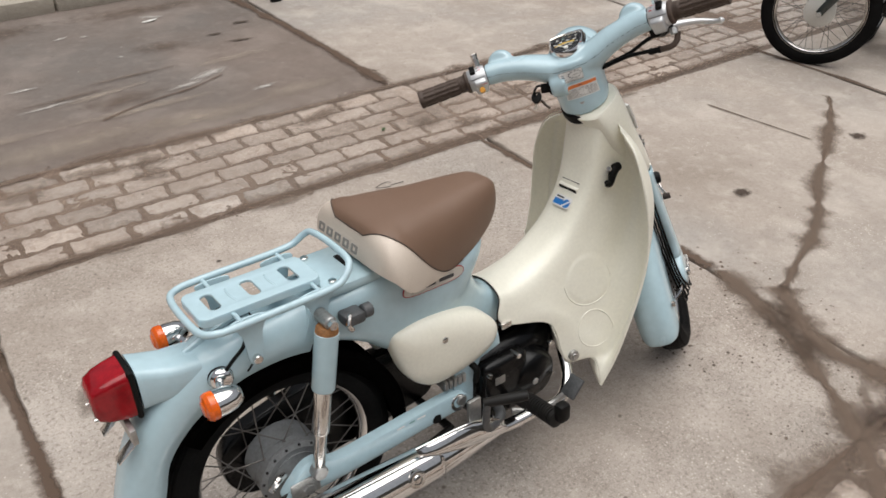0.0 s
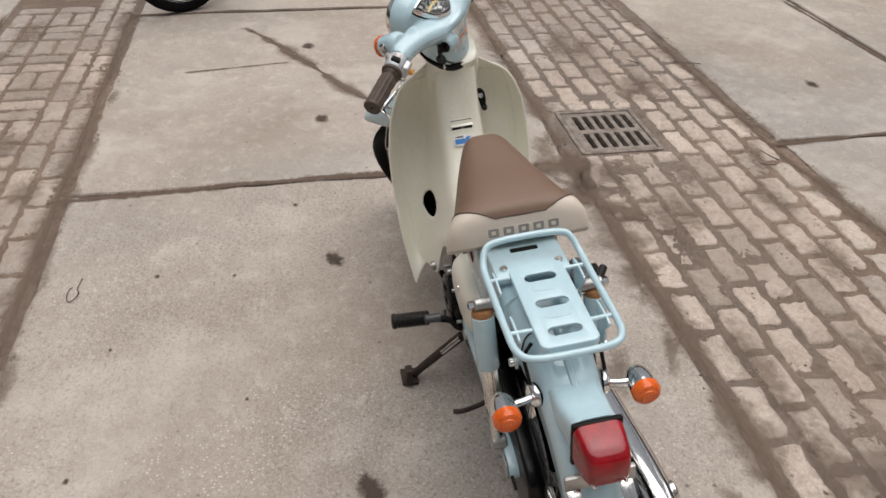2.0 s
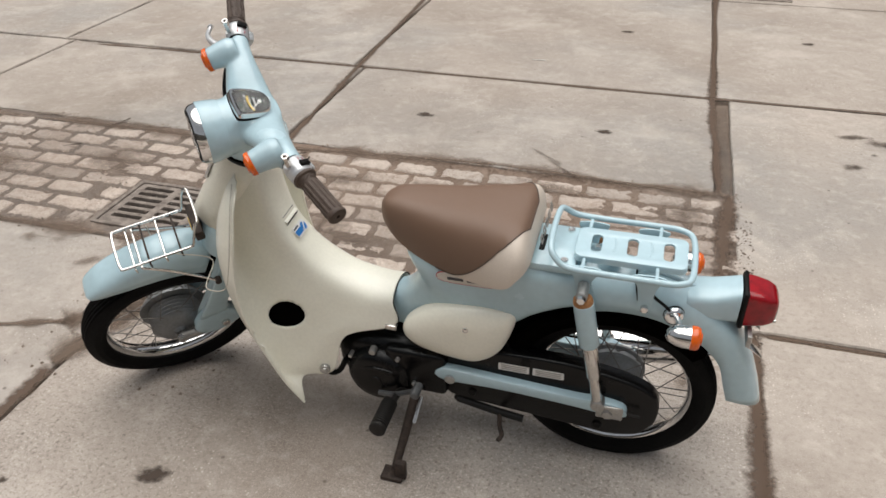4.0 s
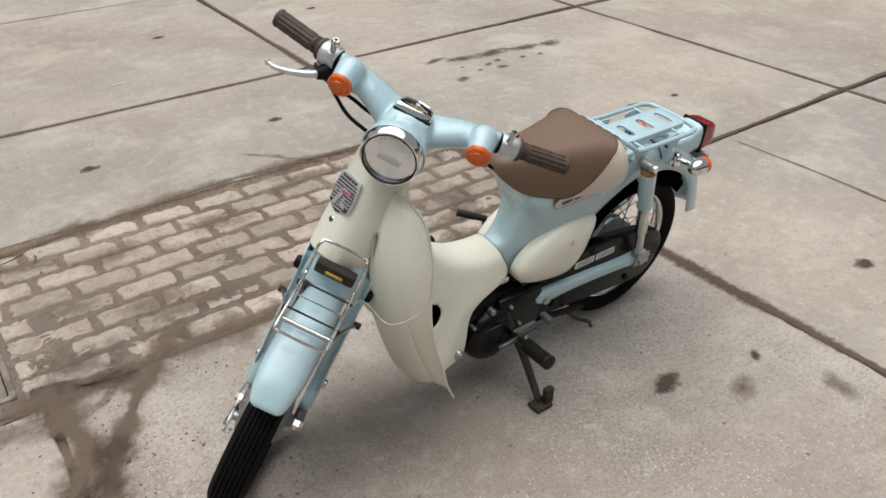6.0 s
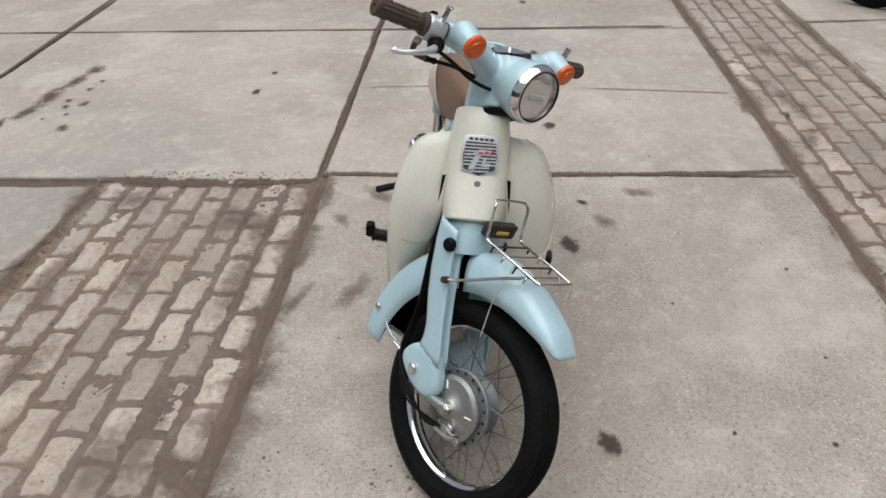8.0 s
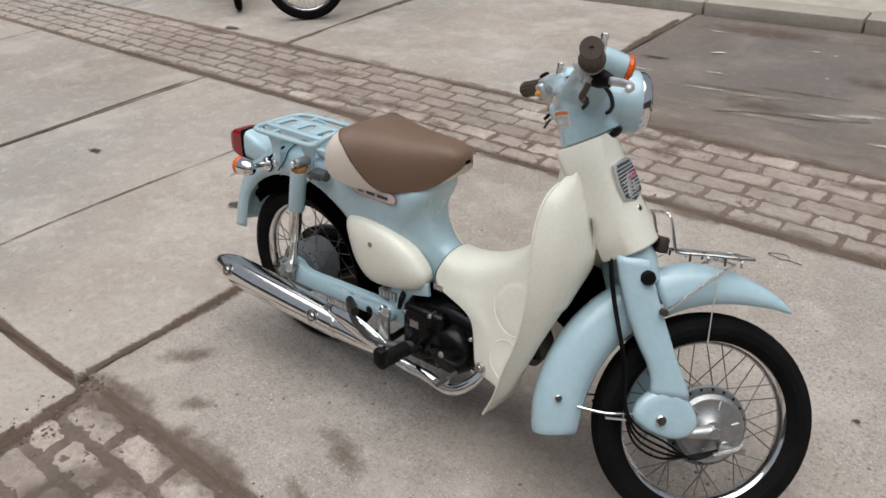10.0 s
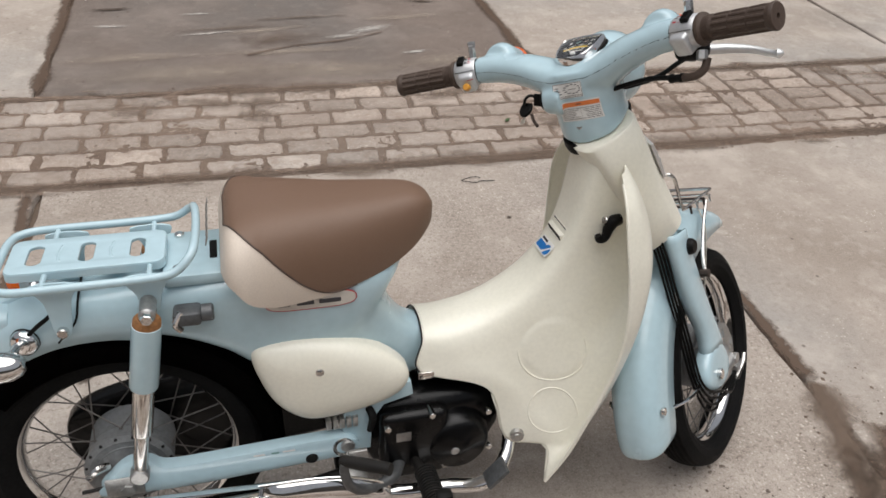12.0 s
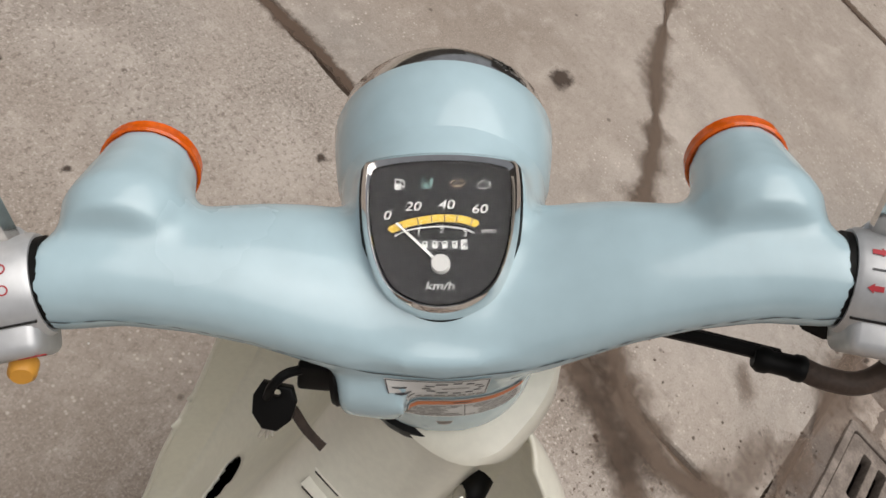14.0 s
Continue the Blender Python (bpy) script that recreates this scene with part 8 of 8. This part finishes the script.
part("header_pipe", tube([(0.39, -0.128, 0.170), (0.46, -0.132, 0.157), (0.54, -0.136, 0.157), (0.60, -0.138, 0.149), (0.636, -0.132, 0.158), (0.666, -0.108, 0.182), (0.682, -0.080, 0.212), (0.696, -0.045, 0.250), (0.71, -0.02, 0.268)], 0.0145, 14, 6), CHROME, exhaust, "bent chrome header pipe")
for x in (-0.167, 0.176):
    z, r = (float(np.interp(x, [p[0] for p in PIPE], [p[k] for p in PIPE])) for k in (1, 2))
    n = Vector((0, -math.cos(radians(20)), math.sin(radians(20))))
    part("shield_bolt", lathe([(0, 0.0045), (0.006, 0.0050), (0.0085, 0.0040), (0.0095, 0.0022), (0.0165, 0.0032), (0.0192, 0.0020), (0.0197, -0.001), (0.0197, -0.014), (0, -0.014)], Vector((x, pipe_y(x), z)) + n * (r + 0.0022), n, 28), OLDCHROME, exhaust)
part("hanger", box(0.36, 0.395, -0.118, -0.108, 0.175, 0.262, 0.003), ALLOY, exhaust)
part("clamp", lathe([(0.0235, 0.0), (0.0245, 0.0), (0.0245, 0.012), (0.0235, 0.012)], (0.34, -0.131, 0.177), (0.99, 0.03, -0.1), 20, closed=True), CHROME, exhaust)

# -- helmet lock
lock = part("helmet_lock", box(0.117, 0.160, -0.118, -0.080, 0.566, 0.590, 0.007), LOCKGREY, moped, "dark grey helmet lock")
part("lock_barrel", rod((0.158, -0.104, 0.582), (0.178, -0.104, 0.582), 0.014, 16), LOCKGREY, lock)
part("lock_hook", tube([(0.13, -0.11, 0.59), (0.12, -0.118, 0.575), (0.128, -0.118, 0.562)], 0.005, 8, 5), OLDCHROME, lock)


# ---- other parked mopeds, a post ----
DARKPAINT = mat("dark_green_paint", (0.028, 0.035, 0.033), 0.3, var=0.4, scale=8, fine=0.05, coat=0.3)
OFFWHITE = mat("offwhite_paint", (0.62, 0.61, 0.57), 0.35, var=0.4, scale=8, fine=0.04, coat=0.2)


def parked_moped(x, y, toward, turned, paint, label, hub_mat=ALLOY):
    """A moped whose front tyre stands at x, y; toward: where its rear lies; turned: how far the front wheel is steered."""
    root = tagged(new("parked_moped"), label, "moped", "parked mopeds")
    R, base = 0.29, 1.2
    c, s = math.cos(radians(toward)), math.sin(radians(toward))
    root.matrix_basis = pose(x + base * c, y + base * s, 0, 0, 0, toward + 180)
    front = Matrix.Translation((base, 0, 0)) @ Matrix.Rotation(radians(turned), 4, "Z") @ Matrix.Translation((-base, 0, 0))
    st = lambda b: moved(b, front)
    wheel("rear_wheel", 0, R, R, 0.062, lambda b: b, root, 0.225)
    fw = wheel("front_wheel", base, R, R, 0.058, st, root, 0.225, hub_mat=hub_mat)
    if hub_mat is not ALLOY:
        part("drum", st(lathe([(0, -0.052), (0.07, -0.05), (0.078, -0.044), (0.078, 0.044), (0.07, 0.05), (0, 0.052)], (base, 0, R), (0, 1, 0), 32)), hub_mat, fw, "white drum hub")
    for k in (-1, 1):
        part("fork_leg", st(tube([(base, k * 0.075, R), (base - 0.10, k * 0.075, R + 0.18), (base - 0.20, k * 0.062, R + 0.40)], [0.02, 0.028, 0.03], 12, 5)), paint, root)
        part("shock_absorber", tube([(0.0, k * 0.115, R), (0.06, k * 0.115, R + 0.32)], 0.021, 14, straight=True), CHROME, root)
        part("grip", st(tube([(base - 0.34, k * 0.24, 0.98), (base - 0.40, k * 0.35, 0.97)], 0.018, 12, straight=True)), PLASTIC, root)
    part("front_mudguard", st(tube([(base + R * 1.1 * math.cos(radians(a)), 0, R + R * 1.1 * math.sin(radians(a))) for a in (50, 75, 100, 125, 150)], 0.036, 12, 4)), paint, root)
    part("rear_mudguard", tube([(R * 1.12 * math.cos(radians(a)), 0, R + R * 1.12 * math.sin(radians(a))) for a in (60, 90, 120, 150, 168)], 0.045, 12, 4), paint, root)
    part("frame", tube([(0.0, 0, R + 0.30), (0.30, 0, 0.56), (0.55, 0, 0.46), (0.75, 0, 0.52), (base - 0.27, 0, 0.85)], [0.06, 0.075, 0.05, 0.045, 0.045], 16, 6), paint, root)
    part("seat", tube([(-0.10, 0, 0.71), (0.10, 0, 0.73), (0.30, 0, 0.72), (0.46, 0, 0.70)], [0.07, 0.095, 0.085, 0.05], 18, 6), PLASTIC, root)
    part("engine", loft([[Vector((xx, 0.085 * w * math.cos(a), 0.27 + h * math.sin(a))) for a in np.linspace(0, 2 * math.pi, 20, endpoint=False)] for xx, w, h in ((0.42, 0.6, 0.05), (0.47, 1, 0.09), (0.62, 1, 0.09), (0.74, 0.7, 0.06))]), BLACK, root)
    part("exhaust", tube([(-0.22, -0.14, 0.26), (0.15, -0.14, 0.22), (0.45, -0.13, 0.19), (0.70, -0.10, 0.24)], [0.034, 0.038, 0.016, 0.014], 16, 6), CHROME, root)
    part("handlebar", st(tube([(base - 0.36, -0.28, 0.97), (base - 0.30, -0.10, 0.96), (base - 0.30, 0.10, 0.96), (base - 0.36, 0.28, 0.97)], 0.024, 12, 6)), paint, root)
    part("headlight", st(lathe([(0, -0.08), (0.05, -0.06), (0.07, 0.0), (0.066, 0.012), (0.04, 0.02), (0, 0.022)], (base - 0.18, 0, 0.92), (1, 0, 0.05), 28)), CHROME, root)
    part("leg_shield", tube([(0.78, 0.19, 0.35), (0.88, 0.21, 0.55), (0.92, 0.15, 0.75)], [0.03, 0.05, 0.03], 10, 5), OFFWHITE, root)
    part("leg_shield", tube([(0.78, -0.19, 0.35), (0.88, -0.21, 0.55), (0.92, -0.15, 0.75)], [0.03, 0.05, 0.03], 10, 5), OFFWHITE, root)
    sd = part("side_stand", tube([(0.42, 0.06, 0.19), (0.44, 0.15, 0.10), (0.45, 0.225, 0.012)], [0.012, 0.011, 0.010], 10, 4), RUST, root)
    part("stand_foot", box(0.425, 0.475, 0.205, 0.25, 0.0, 0.012, 0.003), RUST, sd)
    return root


parked_moped(4.10, 2.03, -20, -42, DARKPAINT, "dark green moped with white front hub parked beyond the bricks", OFFWHITE)
parked_moped(4.80, 2.06, 35, -18, DARKPAINT, "dark moped parked close beside another moped")
parked_moped(-2.33, 3.50, 104, -58, OFFWHITE, "off-white moped parked beyond the brick strip")
parked_moped(-3.05, 3.43, 142, 0, DARKPAINT, "dark moped seen end-on in the parked row")
parked_moped(-3.73, 3.60, 142, 0, DARKPAINT, "another dark moped seen end-on in the row")
post = tagged(obj("metal_post", moved(box(-0.035, 0.035, -0.012, 0.012, -0.005, 1.25, 0.004), Matrix.Translation((2.185, 4.52, 0)) @ Matrix.Rotation(radians(-12), 4, "Y")), CASE, smooth=30), "leaning dark grey flat steel post on the concrete", "post")


# ---- paving bricks, piece by piece; beyond the reach of the walk they are one joined paving ----
far = []


def lay(x, y, turn, kinds, near):
    if near:
        brick(x, y, turn, kinds)
    else:
        far.append((x, y, turn, kinds))


for row in range(6):
    y = 2.370 + row * 0.107
    x = -1.611 - 30 * 0.207 + (0.1035 if row % 2 else 0.0)
    while x < 8.2:
        if row < 2 or not 2.05 < x < 4.42:
            lay(x, y, 0, LONG, -1.3 < x < 3.5)
        x += 0.207 + rng.uniform(-0.003, 0.003)
# a relaid stretch: courses across the strip between blocks of bricks laid along it
x = 2.005
for block in "CLMLCMLCCLMLC":
    mid = 2.370 + 3.5 * 0.107
    if block == "C":
        for k in (-0.5, 0.5):
            lay(x + 0.054, mid + k * 0.212, 90, LONG, x < 3.5)
        x += 0.109
    elif block == "L":
        for k in (-1.5, -0.5, 0.5, 1.5):
            lay(x + 0.104, mid + k * 0.107, 0, LONG, x < 3.5)
        x += 0.209
    else:
        for k in (0.5, 1.5):
            lay(x + 0.108, mid + k * 0.107, 0, LONG, x < 3.5)
        for k in (0.054, 0.162):
            lay(x + k, mid - 0.107, 90, LONG, x < 3.5)
        x += 0.218
for row in range(8):
    y = -0.478 + row * 0.1092
    x = 0.180 + (0.10 if row % 2 else 0.0)
    while x < 8.2:
        inside = GX0 - 0.11 < x < GX1 + 0.11 and GY0 - 0.055 < y < GY1 + 0.055
        if not inside:
            lay(x, y, 0, WIDE, x < 3.6)
        x += 0.211 + rng.uniform(-0.004, 0.004)
for k in range(4):
    for x in (GX0 - 0.062, GX1 + 0.062):
        brick(x, GY0 + 0.02 + k * 0.107, 0, HALF)
verts, faces = [], []
for x, y, turn, kinds in far:
    me = rng.choice(kinds)
    m = pose(x, y, rng.uniform(-0.0028, 0.002), 0, 0, turn + rng.uniform(-1.6, 1.6))
    base = len(verts)
    verts += [m @ v.co for v in me.vertices]
    faces += [[base + i for i in f.vertices] for f in me.polygons]
me = bpy.data.meshes.new("brick_paving")
me.from_pydata(verts, [], faces)
me.materials.append(BRICK)
tagged(new("brick_paving", me), "worn pale paving bricks laid in a long strip", "paving", kind="stuff")
